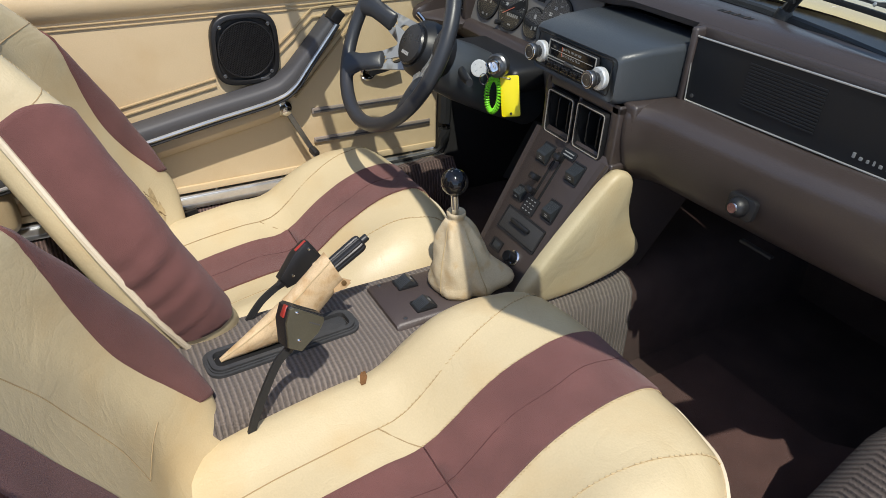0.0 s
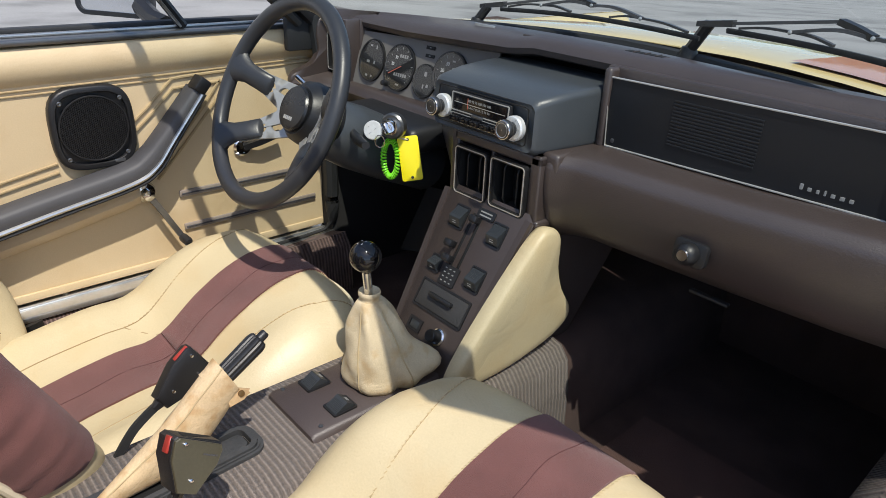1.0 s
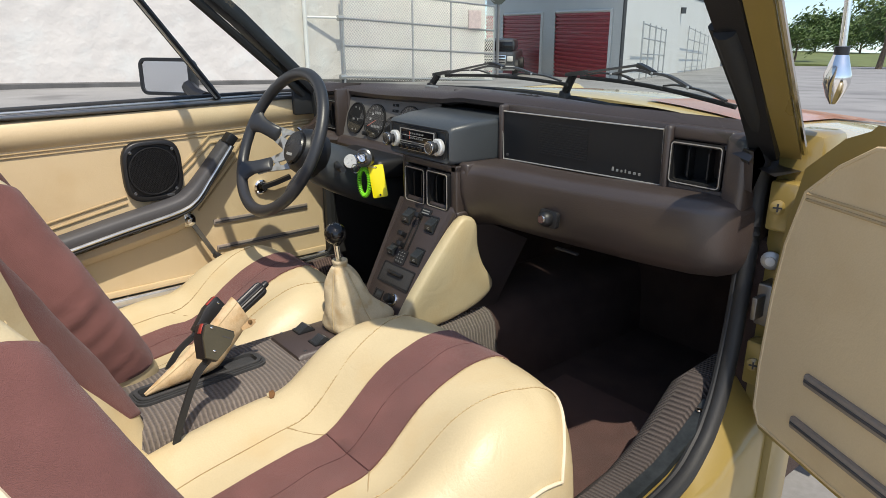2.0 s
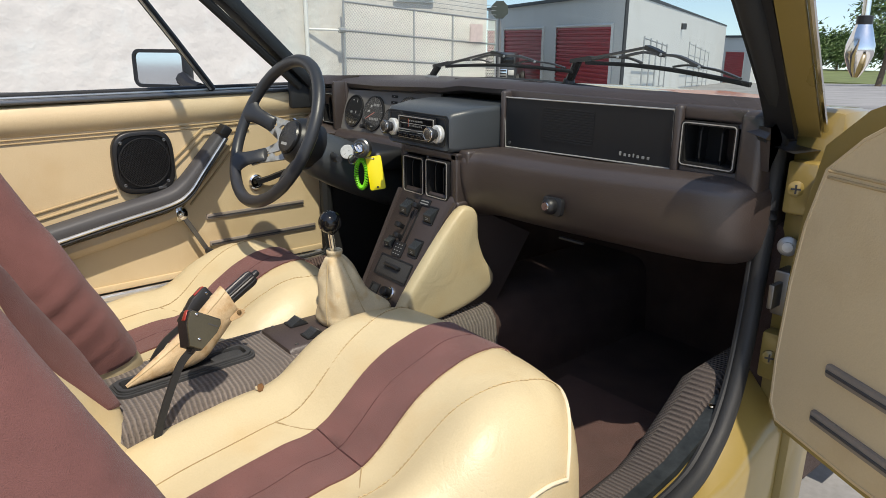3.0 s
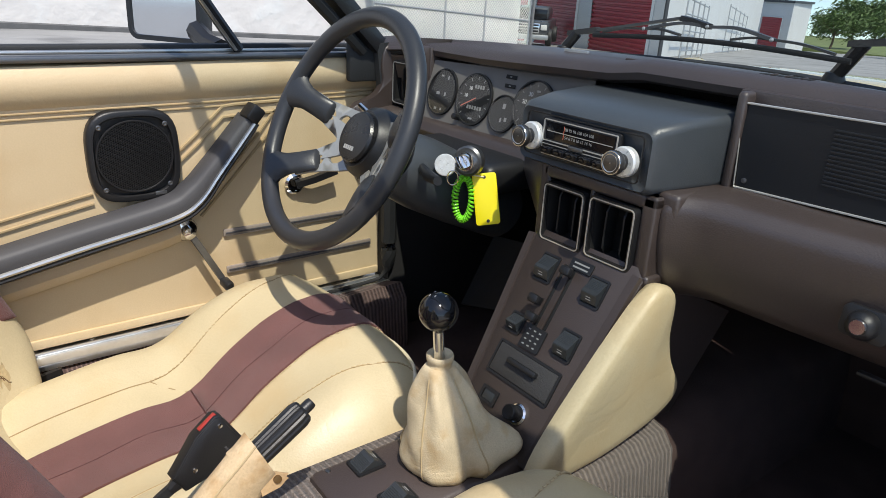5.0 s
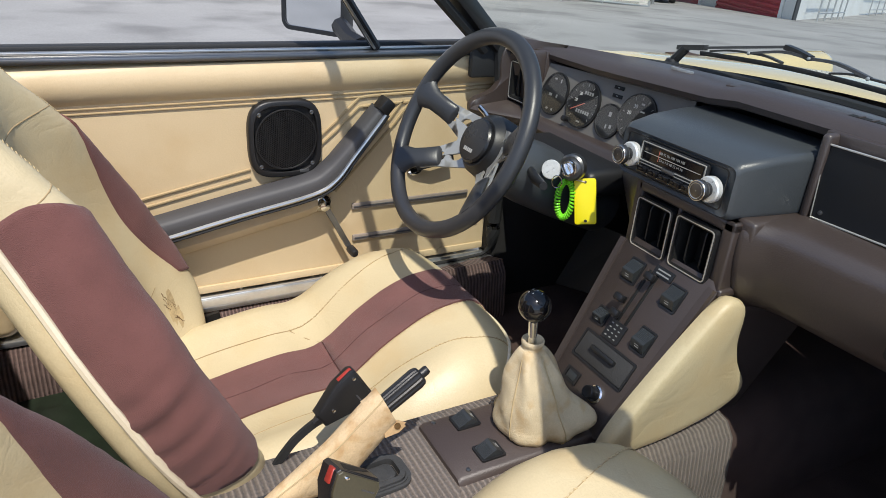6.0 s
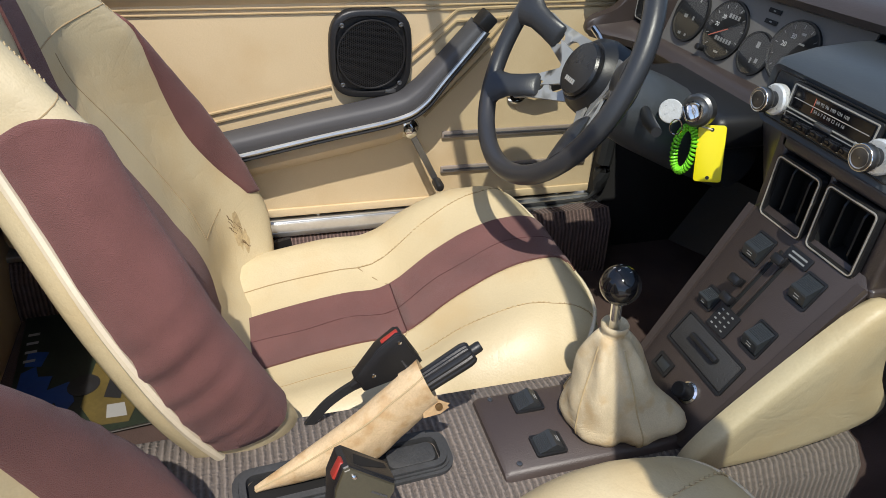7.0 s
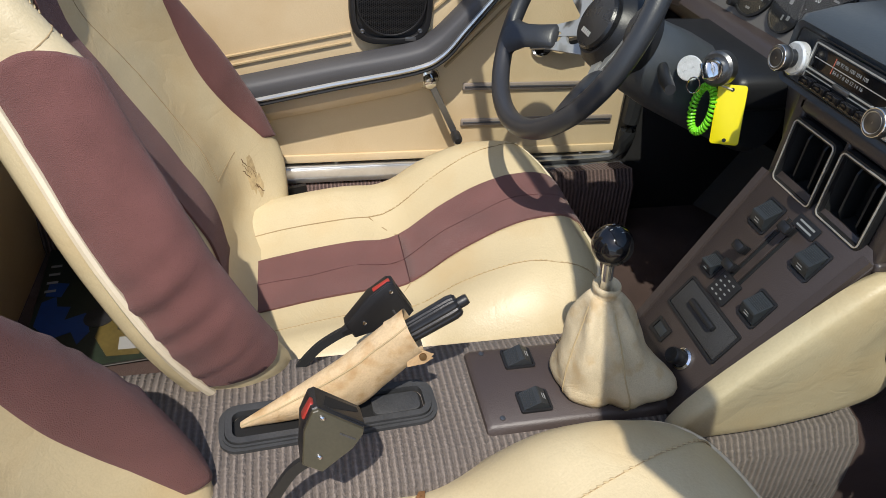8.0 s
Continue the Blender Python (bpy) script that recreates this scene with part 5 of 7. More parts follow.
def console():
    t = thing("centre_console", "dark brown plastic centre console with switches", "console", (0, 0.4, 0.352))
    # sloping tower, widening upward
    low, top = (0.420, 0.357), (0.556, 0.580)
    rings = []
    for x0, x1, (y, z) in ((-0.058, 0.070, low), (-0.082, 0.086, top)):
        rings.append([(x0 - 0.004, y + 0.20, z - 0.10), (x0 - 0.004, y + 0.004, z - 0.003), (x0 + 0.006, y - 0.002, z + 0.001), (x1 - 0.006, y - 0.002, z + 0.001), (x1 + 0.004, y + 0.004, z - 0.003), (x1 + 0.004, y + 0.20, z - 0.10)])
    part("tower", loft(rings), BROWN_PLASTIC, t, "sloping switch panel")
    s = Vector((0, 0.136, 0.221)).normalized()
    n = Vector((0, -s.z, s.y))
    sm = Matrix((Vector((1, 0, 0)), s, n)).transposed().to_4x4()

    def on(x, y, z, lift=0.0):
        p = Vector((x + 0.008, y, z))
        d = (p - Vector((0, 0.4185, 0.3595))).dot(n)
        q = sm.copy()
        q.translation = p - n * d + n * lift
        return q

    # raised rim round the panel
    for xa, xb in ((-0.066, -0.090), (0.062, 0.076)):
        a, b = on(xa, 0.432, 0.356).translation, on(xb, 0.560, 0.566).translation
        part("edge", sweep([a, b], [(-0.006, -0.003), (0.006, -0.003), (0.005, 0.003), (-0.005, 0.003)], up=n), BROWN_PLASTIC, t)
    for x, y, z in ((-0.042, 0.539, 0.539), (0.037, 0.538, 0.537), (0.036, 0.503, 0.477)):
        rocker(t, on(x, y, z), 0.0225, 0.031, "rocker_switch", "dark grey rocker switch")
    rocker(t, on(-0.045, 0.500, 0.472), 0.018, 0.021, "rocker_switch", "small dark rocker switch")
    # heater sliders
    a, b = on(-0.010, 0.503, 0.479), on(-0.014, 0.546, 0.551)
    L = (b.translation - a.translation).length
    for dx in (-0.0075, 0.0075):
        part("slider_slot", box(dx - 0.0022, dx + 0.0022, 0.0, L, -0.002, 0.0012, 0.0006, m=a), VENTBLACK, t)
        part("slider_rail", box(dx - 0.0042, dx - 0.0026, 0.0, L, -0.001, 0.0026, 0.0004, m=a), BROWN_PLASTIC, t)
    for dx, f in ((-0.0075, 0.10), (0.0075, 0.90), (-0.016, 0.35)):
        k = part("slider_lever", box(dx - 0.0016, dx + 0.0016, L * f - 0.005, L * f + 0.005, 0.0, 0.016, 0.0008, m=a), BLACK, t)
        part("slider_knob", box(dx - 0.008, dx + 0.008, L * f - 0.0055, L * f + 0.0055, 0.012, 0.021, 0.003, m=a), BLACK, k, "small black slider knob")
    lab = part("heater_legend", plate(rounded(0.032, 0.030, 0.002), 0.0, 0.0028, on(-0.011, 0.496, 0.466), 0.0005), BLACK, t, "black heater legend plate", smooth=False)
    lm = on(-0.011, 0.496, 0.466)
    for r in range(4):
        for c in range(3):
            part("legend_mark", box(-0.011 + 0.0085 * c, -0.0075 + 0.0085 * c, -0.011 + 0.0065 * r, -0.0093 + 0.0065 * r, 0.0029, 0.0032, m=lm), PRINT, lab, smooth=False)
    lab = part("heater_legend", plate(rounded(0.034, 0.014, 0.0015), 0.0, 0.0028, on(0.004, 0.549, 0.555), 0.0005), BLACK, t, "black heater legend plate", smooth=False)
    for r in range(2):
        part("legend_mark", box(-0.011, 0.012, -0.0042 + 0.0052 * r, -0.0022 + 0.0052 * r, 0.0029, 0.0032, m=on(0.004, 0.549, 0.555)), PRINT, lab, smooth=False)
    # ash tray
    am = on(-0.002, 0.4755, 0.432)
    part("ash_tray_frame", frame_plate(0.104, 0.044, 0.003, 0.003, -0.002, 0.0022, am), BLACK, t)
    at = part("ash_tray", plate(rounded(0.097, 0.037, 0.002), -0.001, 0.0022, am, 0.001), ASHGREY, t, "dark grained ash tray lid")
    part("ash_tray_grip", box(-0.024, 0.024, -0.0025, 0.0045, 0.002, 0.010, 0.002, m=am @ pose(0, 0.003, 0)), BLACK, at, "black finger grip")
    qm = on(-0.031, 0.451, 0.391)
    q = part("push_switch", frame_plate(0.028, 0.020, 0.0015, 0.004, -0.001, 0.0022, qm), BLACK, t, "small square push switch")
    part("push_key", box(-0.009, 0.009, -0.006, 0.006, -0.001, 0.0016, 0.0008, m=qm), SWITCHGREY, q)
    cm = on(0.020, 0.4525, 0.3925)
    c = part("lighter_ring", lathe([(0.0125, 0.0), (0.0128, 0.003), (0.0105, 0.0045), (0.0095, 0.003), (0.001, 0.001)], 24, cm), CHROME, t, "chrome lighter ring")
    part("lighter_knob", lathe([(0.0085, 0.0), (0.0085, 0.010), (0.0095, 0.012), (0.0095, 0.019), (0.008, 0.021), (0.001, 0.020)], 20, cm), BLACK, c, "black lighter knob")
    # flat plate behind the tower, with two rockers
    prof = [(0.212, 0.340), (0.214, 0.358), (0.220, 0.362), (0.440, 0.362), (0.452, 0.30), (0.212, 0.30)]
    rings = []
    for x, dz in ((-0.056, -0.02), (-0.052, -0.002), (-0.047, 0.0), (0.056, 0.0), (0.061, -0.004), (0.068, -0.022)):
        rings.append([(x, y, z + (dz if z > 0.33 else 0)) for y, z in prof])
    part("switch_plate", loft(rings), BROWN_PLASTIC, t, "flat brown switch plate")
    for x in (-0.031, 0.033):
        m = pose(x, 0.272, 0.3625, 0, 0, 180)
        rocker(t, m, 0.0235, 0.030, "window_switch", "dark grey window switch")
    for x, y in ((-0.045, 0.232), (0.050, 0.232)):
        part("plate_screw", lathe([(0.0035, 0.3615), (0.003, 0.3632), (0.001, 0.3635)], 10, pose(x, y, 0)), STEELDARK, t)
    # padded cream wedge on the passenger's side
    outline = [(0.408, 0.360), (0.404, 0.374), (0.427, 0.420), (0.490, 0.505), (0.545, 0.568), (0.572, 0.572), (0.588, 0.556), (0.594, 0.510), (0.612, 0.465), (0.640, 0.424), (0.636, 0.398), (0.595, 0.374), (0.520, 0.358), (0.44, 0.356)]
    sm_out = [(p.x, p.y) for p in curve_points([(a, b, 0) for a, b in outline], 3, True)]
    cy, cz = 0.54, 0.45
    rings = []
    for x, k in ((0.096, 0.975), (0.102, 0.993), (0.108, 1.0), (0.113, 0.992), (0.117, 0.97), (0.119, 0.93), (0.1205, 0.80), (0.121, 0.5)):
        rings.append([(x - 0.018 + 0.014 * (b - 0.355) / 0.21 + 0.035 * max(0.0, a - 0.57), cy + (a - cy) * k, cz - 0.006 + (b - cz) * k) for a, b in sm_out])
    part("side_panel", loft(rings), CREAM, t, "padded cream vinyl side panel", sharp=70)
    return t


ASHGREY = material("dark grained lid", (0.032, 0.030, 0.029), 0.55, vary=0.15, scale=30, bump=0.6, grain=500)
console()


# ---- seats ----
def patch(fn, us, vs, off, mat, name, t, label=""):
    """A fitted cover piece lying proud of a surface fn(u, v, off), its edges tucked in."""
    us = [us[0]] + list(us) + [us[-1]]
    vs = [vs[0]] + list(vs) + [vs[-1]]
    rows = []
    for j, v in enumerate(vs):
        rows.append([fn(u, v, -0.004 if i in (0, len(us) - 1) or j in (0, len(vs) - 1) else off) for i, u in enumerate(us)])
    return part(name, loft(rows, False, False), mat, t, label, sharp=80)


def lin(a, b, n):
    return [a + (b - a) * i / n for i in range(n + 1)]


def stitch(fn, pts, t, mat, gap=0.007, r=0.0009, lift=0.0012):
    """A row of thread stitches along a line of (u, v) on a surface."""
    line = [fn(u, v, lift) for u, v in pts]
    acc = 0.0
    pieces = []
    for a, b in zip(line, line[1:]):
        d = b - a
        L = d.length
        while acc < L:
            p = a + d * (acc / L)
            q = a + d * (min(acc + gap * 0.6, L) / L)
            if (q - p).length > gap * 0.25:
                side = d.cross(Vector((0, 0, 1))).normalized() * 0.0010
                pieces.append(tube([p - side, q + side], r, 4))
            acc += gap
        acc -= L
    if pieces:
        part("stitching", merge(*pieces), mat, t, kind="stuff")


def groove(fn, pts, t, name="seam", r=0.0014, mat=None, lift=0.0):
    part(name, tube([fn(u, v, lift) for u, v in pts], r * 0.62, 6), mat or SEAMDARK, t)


def seat(cx, name, label, torn):
    t = thing(name, label, "car seat", (cx, 0.1, 0.165), "front seats")
    back_y = -0.105 if torn else -0.03
    line = [(-0.13, 0.246), (-0.05, 0.262), (0.03, 0.279), (0.11, 0.291), (0.18, 0.297), (0.25, 0.350), (0.32, 0.390), (0.375, 0.404), (0.415, 0.398), (0.442, 0.368), (0.452, 0.315), (0.446, 0.24)]
    if torn:
        line = [(-0.13, 0.275), (-0.05, 0.294), (0.03, 0.309), (0.10, 0.319), (0.165, 0.330), (0.25, 0.398), (0.32, 0.426), (0.375, 0.432), (0.415, 0.420), (0.442, 0.385), (0.452, 0.325), (0.446, 0.24)]
    mid = curve_points([(a, b, 0) for a, b in line], 6)
    N = len(mid) - 1
    us = [-1.0, -0.99, -0.97, -0.94, -0.9, -0.85, -0.79, -0.72, -0.64, -0.55, -0.45, -0.35, -0.25, -0.15, -0.05]
    us = us + [-u for u in reversed(us)]

    def P(u, v, off=0.0):
        k = min(max(v, 0.0), 0.99999) * N
        i = int(k)
        c = mid[i].lerp(mid[i + 1], k - i)
        d = (mid[i + 1] - mid[i]).normalized()
        a = abs(u)
        e = max(0.0, (a - 0.62) / 0.38)
        drop = 0.135 * (1 - math.sqrt(max(0.0, 1 - e ** 2.2)))
        rear = max(0.0, 1 - v / 0.62)
        bump = ((0.030 if torn and u < 0 else 0.032) * math.exp(-((a - (0.78 if torn and u < 0 else 0.70)) / 0.22) ** 2)) * min(1, rear * 2.4) - 0.004 * math.exp(-(u / 0.25) ** 2)
        crown = -0.012 * a * a * (1 - min(1, rear * 1.6))
        y = c.x - 0.095 * a ** 3.2 * max(0.0, (v - 0.25) / 0.75) ** 1.3
        p = Vector((cx + 0.252 * u * (1 - 0.06 * max(0, v - 0.6)), y, c.y + bump + crown - drop * (0.55 + 0.45 * min(1, v * 1.4))))
        nn = Vector((0.9 * (1 if u > 0 else -1) * max(0.0, (a - 0.7)) / 0.3, -d.y * 0.8, max(0.15, d.x))).normalized()
        pucker = math.exp(-((a - 0.40) / 0.11) ** 2) * min(1.0, max(0.0, (0.42 - v) / 0.1))
        wr = 0.0042 * pucker * noise.noise(Vector((u * 24, v * 7 + u * 5, cx))) + 0.0016 * noise.noise(Vector((u * 5 + cx * 9, v * 9, 0.3))) + 0.0008 * noise.noise(Vector((u * 14, v * 30 + cx, 2.1)))
        return p + nn * (off + wr)

    rows = [[P(u, j / 60) for u in us] for j in range(61)]
    under = [[(p.x, p.y, 0.185) for p in rows[0]]] + rows + [[(p.x, p.y - 0.01, 0.185) for p in rows[-1]]]
    bm = loft(under, False, False)
    bmesh.ops.holes_fill(bm, edges=[e for e in bm.edges if e.is_boundary])
    part("cushion", bm, CREAM, t, "cream vinyl cushion" + (" with a torn hole" if torn else ""), sharp=75)
    vy = 0.352 if torn else 0.372
    patch(P, lin(-0.235, 0.235, 6), lin(0.06, vy - 0.0012, 16), 0.0035, MAROON, "cushion_stripe", t, "maroon cloth stripe")
    patch(P, lin(-0.235, 0.235, 6), lin(vy + 0.0012, 0.93, 28), 0.0035, MAROON, "cushion_stripe", t, "maroon cloth stripe")
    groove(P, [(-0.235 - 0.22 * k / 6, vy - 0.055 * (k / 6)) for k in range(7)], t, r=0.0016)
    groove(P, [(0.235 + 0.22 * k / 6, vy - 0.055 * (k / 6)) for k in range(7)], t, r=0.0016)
    groove(P, [(u, vy) for u in lin(-0.235, 0.235, 8)], t, r=0.0012, mat=SEAMMAROON, lift=0.0025)
    for sg in (-1, 1):
        edge = [(sg * (0.455 + 0.25 * math.sin(math.pi * 0.5 * k / 18) ** 1.5 * (1 if k else 0)), vy - 0.055 + (0.92 - vy) * k / 18) for k in range(17)]
        groove(P, edge, t, r=0.0011)
        stitch(P, edge, t, THREAD)
        stitch(P, [(sg * 0.245, v) for v in lin(vy, 0.9, 40)], t, THREAD, 0.005, 0.0006)
        groove(P, [(sg * 0.455, v) for v in lin(0.05, vy - 0.055, 14)], t, r=0.0014)
    groove(P, [(0.01 * math.sin(v * 40), v) for v in lin(0.06, 0.9, 30)], t, r=0.0009, mat=SEAMMAROON, lift=0.0035)
    # piping round the front edge of the cushion
    edge = [(-0.985, v) for v in lin(0.10, 0.66, 24)] + [(u, 0.66 + 0.15 * (1 - abs(u / 0.985) ** 4)) for u in lin(-0.98, 0.98, 48)] + [(0.985, v) for v in lin(0.66, 0.10, 24)]
    part("piping", tube([P(u, v, 0.0016) for u, v in edge], 0.0027, 8), PIPING, t, "cream piping")
    if torn:
        tm = aim(P(-0.76, 0.318, 0.0012), (-0.06, 0.0, 1.0), (1, -0.35, 0))
        part("tear", plate([(-0.004, -0.014), (0.002, -0.012), (0.006, 0.004), (0.003, 0.015), (-0.003, 0.012), (-0.006, -0.002)], 0.0, 0.0012, tm), FOAM, t, "torn hole showing brown foam", smooth=False)
        part("torn_flap", plate([(0.004, -0.006), (0.0075, -0.004), (0.0070, 0.007), (0.0045, 0.009)], 0.0010, 0.0018, tm), CREAM, t, smooth=False)

    # backrest: a flat middle between two rolled bolsters, narrowing to the headrest
    WID = [(-0.05, 0.205), (-0.01, 0.243), (0.04, 0.266), (0.09, 0.278), (0.15, 0.281), (0.22, 0.266), (0.28, 0.247), (0.34, 0.217), (0.417, 0.184), (0.50, 0.158), (0.66, 0.140), (0.74, 0.105)]
    FRONT = curve_points([(0, -0.008, 0), (0.36, -0.005, 0), (0.60, 0.006, 0), (0.71, 0.030, 0), (0.79, 0.058, 0), (0.87, 0.071, 0), (0.95, 0.064, 0), (1.0, 0.045, 0), (1.018, 0.018, 0), (1.0, -0.014, 0)], 6)
    NF = len(FRONT) - 1

    def hw(s):
        for (a, va), (b, vb) in zip(WID, WID[1:]):
            if s <= b:
                f = (s - a) / (b - a)
                return va + (vb - va) * f
        return vb

    def place(u, s, k):
        w = sum(hw(min(0.74, max(-0.05, s + d))) for d in (-0.03, -0.015, 0, 0.015, 0.03)) / 5
        if s > 0.66:
            k *= 1 - 0.38 * ((s - 0.66) / 0.08) ** 2
        return Vector((cx + w * u, back_y - 0.438 * s + 0.899 * k, 0.295 + 0.899 * s + 0.438 * k))

    def Q(p, s, off=0.0):
        a = min(abs(p), 0.99999) * NF
        i = int(a)
        c = FRONT[i].lerp(FRONT[i + 1], a - i)
        tangent = (FRONT[i + 1] - FRONT[i])
        nu, nk = -tangent.y * 3.8, tangent.x
        L = math.hypot(nu, nk)
        nu, nk = nu / L, nk / L
        bol = 1.0 if s < 0.39 else max(0.0, 1 - (s - 0.39) / 0.16)
        bol *= 1.0 if s > 0.05 else max(0.0, 1 - ((0.05 - s) / 0.10) ** 2)
        flat = 0.034 * (1 - abs(p) ** 5)
        k = c.y * bol + flat * (1 - bol) - 0.032 * math.exp(-((s + 0.01) / 0.08) ** 2) * math.exp(-(p / 0.50) ** 2)
        wr = 0.0022 * noise.noise(Vector((p * 5 + cx * 3, s * 14, 1.7))) + 0.0010 * noise.noise(Vector((p * 11, s * 45, 4.0 + cx)))
        if abs(p) > 0.62:
            fold = math.exp(-((s - 0.17) / 0.085) ** 2) * min(1.0, (abs(p) - 0.62) / 0.2)
            wr += 0.0062 * fold * math.sin(s * 190 + abs(p) * 7 + 2.5 * noise.noise(Vector((s * 18, cx, 0.5)))) * max(0.0, noise.noise(Vector((s * 30, 2.0, cx))) + 0.45)
        q = (off + wr) * (1.0 if abs(p) < 0.97 else 0.5)
        sg = 1 if p > 0 else -1
        return place(sg * c.x, s, k) + Vector((sg * -nu * -1 * q * 0.9 if abs(p) > 0.6 else 0, 0.899 * nk * q, 0.438 * nk * q))

    def B(u, s):
        a = abs(u)
        return place(u, s, -0.056 + 0.018 * a ** 5)

    pf = lin(-1, 1, 56)
    ss = lin(-0.04, 0.74, 66)
    rings = [[Q(p, s) for p in pf] + [place(1.0, s, -0.024), place(0.99, s, -0.034)] + [B(u, s) for u in lin(0.95, -0.95, 16)] + [place(-0.99, s, -0.034), place(-1.0, s, -0.024)] for s in ss]
    part("backrest", loft(rings), CREAM, t, "cream vinyl high backrest", sharp=75)

    def bolster(sg, f, s):
        # the cloth cover: full width low down, its inner edge swinging out to the ridge at both ends
        p = 0.33 + 0.13 * (1 - s) ** 4 + 0.24 * s ** 3
        p += (0.99 - p) * f
        low = (0.058 if torn else 0.084) - 0.022 * math.sin(math.pi * f) ** 0.8
        top = 0.396 + 0.030 * f + 0.016 * math.sin(math.pi * f)
        return sg * p, low + (top - low) * s

    for sg in (-1, 1):
        patch(lambda p, s, off, sg=sg: Q(*bolster(sg, p, s), off), lin(0.0, 1.0, 26), lin(0.0, 1.0, 52), 0.0035, MAROON, "bolster", t, "padded maroon cloth bolster")
        part("piping", tube([place(sg * 1.014, s, -0.012) for s in lin(-0.03, 0.70, 60)], 0.0052, 8), PIPING, t, "cream piping")
        stitch(Q, [(sg * 0.55, s) for s in lin(0.42, 0.70, 60)], t, THREAD, 0.005, 0.0006, 0.0006)
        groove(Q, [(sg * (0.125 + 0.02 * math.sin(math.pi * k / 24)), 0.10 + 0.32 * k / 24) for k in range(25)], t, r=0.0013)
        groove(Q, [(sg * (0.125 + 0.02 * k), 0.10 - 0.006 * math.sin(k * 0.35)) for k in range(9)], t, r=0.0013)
    patch(Q, lin(-0.052, 0.052, 6), lin(0.03, 0.62, 40), 0.0035, MAROON, "back_stripe", t, "maroon cloth stripe")
    groove(Q, [(u, 0.425 + 0.012 * math.cos(u * 2)) for u in lin(-0.9, 0.9, 30)], t, r=0.0014)
    if not torn:
        # cracked and stained vinyl low on the outer side of the middle panel
        rnd = random.Random(12)
        for p0, s0, w, h in ((-0.325, 0.050, 0.030, 0.030), (-0.345, 0.026, 0.022, 0.018)):
            rim = []
            for k in range(18):
                a = 2 * math.pi * k / 18
                g = 0.75 + 0.35 * rnd.random()
                rim.append(Q(p0 + w * g * math.cos(a), s0 + h * g * math.sin(a) - 0.35 * w * math.cos(a), 0.0007))
            c = Q(p0, s0, 0.0010)
            bm = bmesh.new()
            vs, vc = [bm.verts.new(q) for q in rim], bm.verts.new(c)
            for k in range(18):
                bm.faces.new((vs[k], vs[(k + 1) % 18], vc))
            part("stain", bm, STAINVINYL, t, "brown stained worn vinyl")
        for k in range(9):
            p, s = -rnd.uniform(0.28, 0.35), rnd.uniform(0.03, 0.085)
            line = [(p, s)]
            for _ in range(rnd.randint(3, 6)):
                p -= rnd.uniform(-0.003, 0.012)
                s -= rnd.uniform(0.001, 0.006)
                line.append((p, s))
            groove(Q, line, t, name="crack", r=rnd.uniform(0.0006, 0.0012), mat=CRACKBROWN, lift=0.0006)
    # tilt lever and runner
    part("tilt_hinge", lathe([(0.028, -0.012), (0.032, 0.0), (0.028, 0.012)], 18, aim((cx - 0.232, -0.015, 0.262), (1, 0, 0))), BLACK, t, "black tilt hinge cover")
    part("tilt_lever", sweep([(cx - 0.245, -0.015, 0.265), (cx - 0.250, 0.05, 0.275)], [(-0.004, -0.010), (0.004, -0.010), (0.004, 0.010), (-0.004, 0.010)]), BLACK, t, "black tilt lever")
    for sg in (-1, 1):
        part("runner", box(cx + sg * 0.17 - 0.018, cx + sg * 0.17 + 0.018, -0.05, 0.40, 0.163, 0.19, 0.004), STEELDARK, t)
    return t


STAINVINYL = material("stained cream vinyl", (0.46, 0.35, 0.185), 0.6, vary=0.35, scale=45, bump=0.6, grain=260)
CRACKBROWN = material("brown cracked edge", (0.12, 0.065, 0.025), 0.8, vary=0.3, scale=60)
# darker vinyl tone puts the shade of sunken seams into their colour
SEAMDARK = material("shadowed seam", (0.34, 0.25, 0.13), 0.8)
SEAMMAROON = material("dark maroon seam", (0.07, 0.022, 0.022), 0.9)
THREAD = material("thread", (0.46, 0.36, 0.20), 0.8)
PIPING = material("cream piping", (0.68, 0.59, 0.43), 0.4, vary=0.08, scale=20)
FOAM = material("brown torn foam", (0.16, 0.075, 0.025), 0.95, vary=0.4, scale=60, bump=1.0, grain=400)
seat(-0.315, "driver_seat", "cream vinyl bucket seat with maroon cloth stripes", False)
seat(0.315, "passenger_seat", "cream vinyl bucket seat with maroon cloth stripes and a small tear", True)


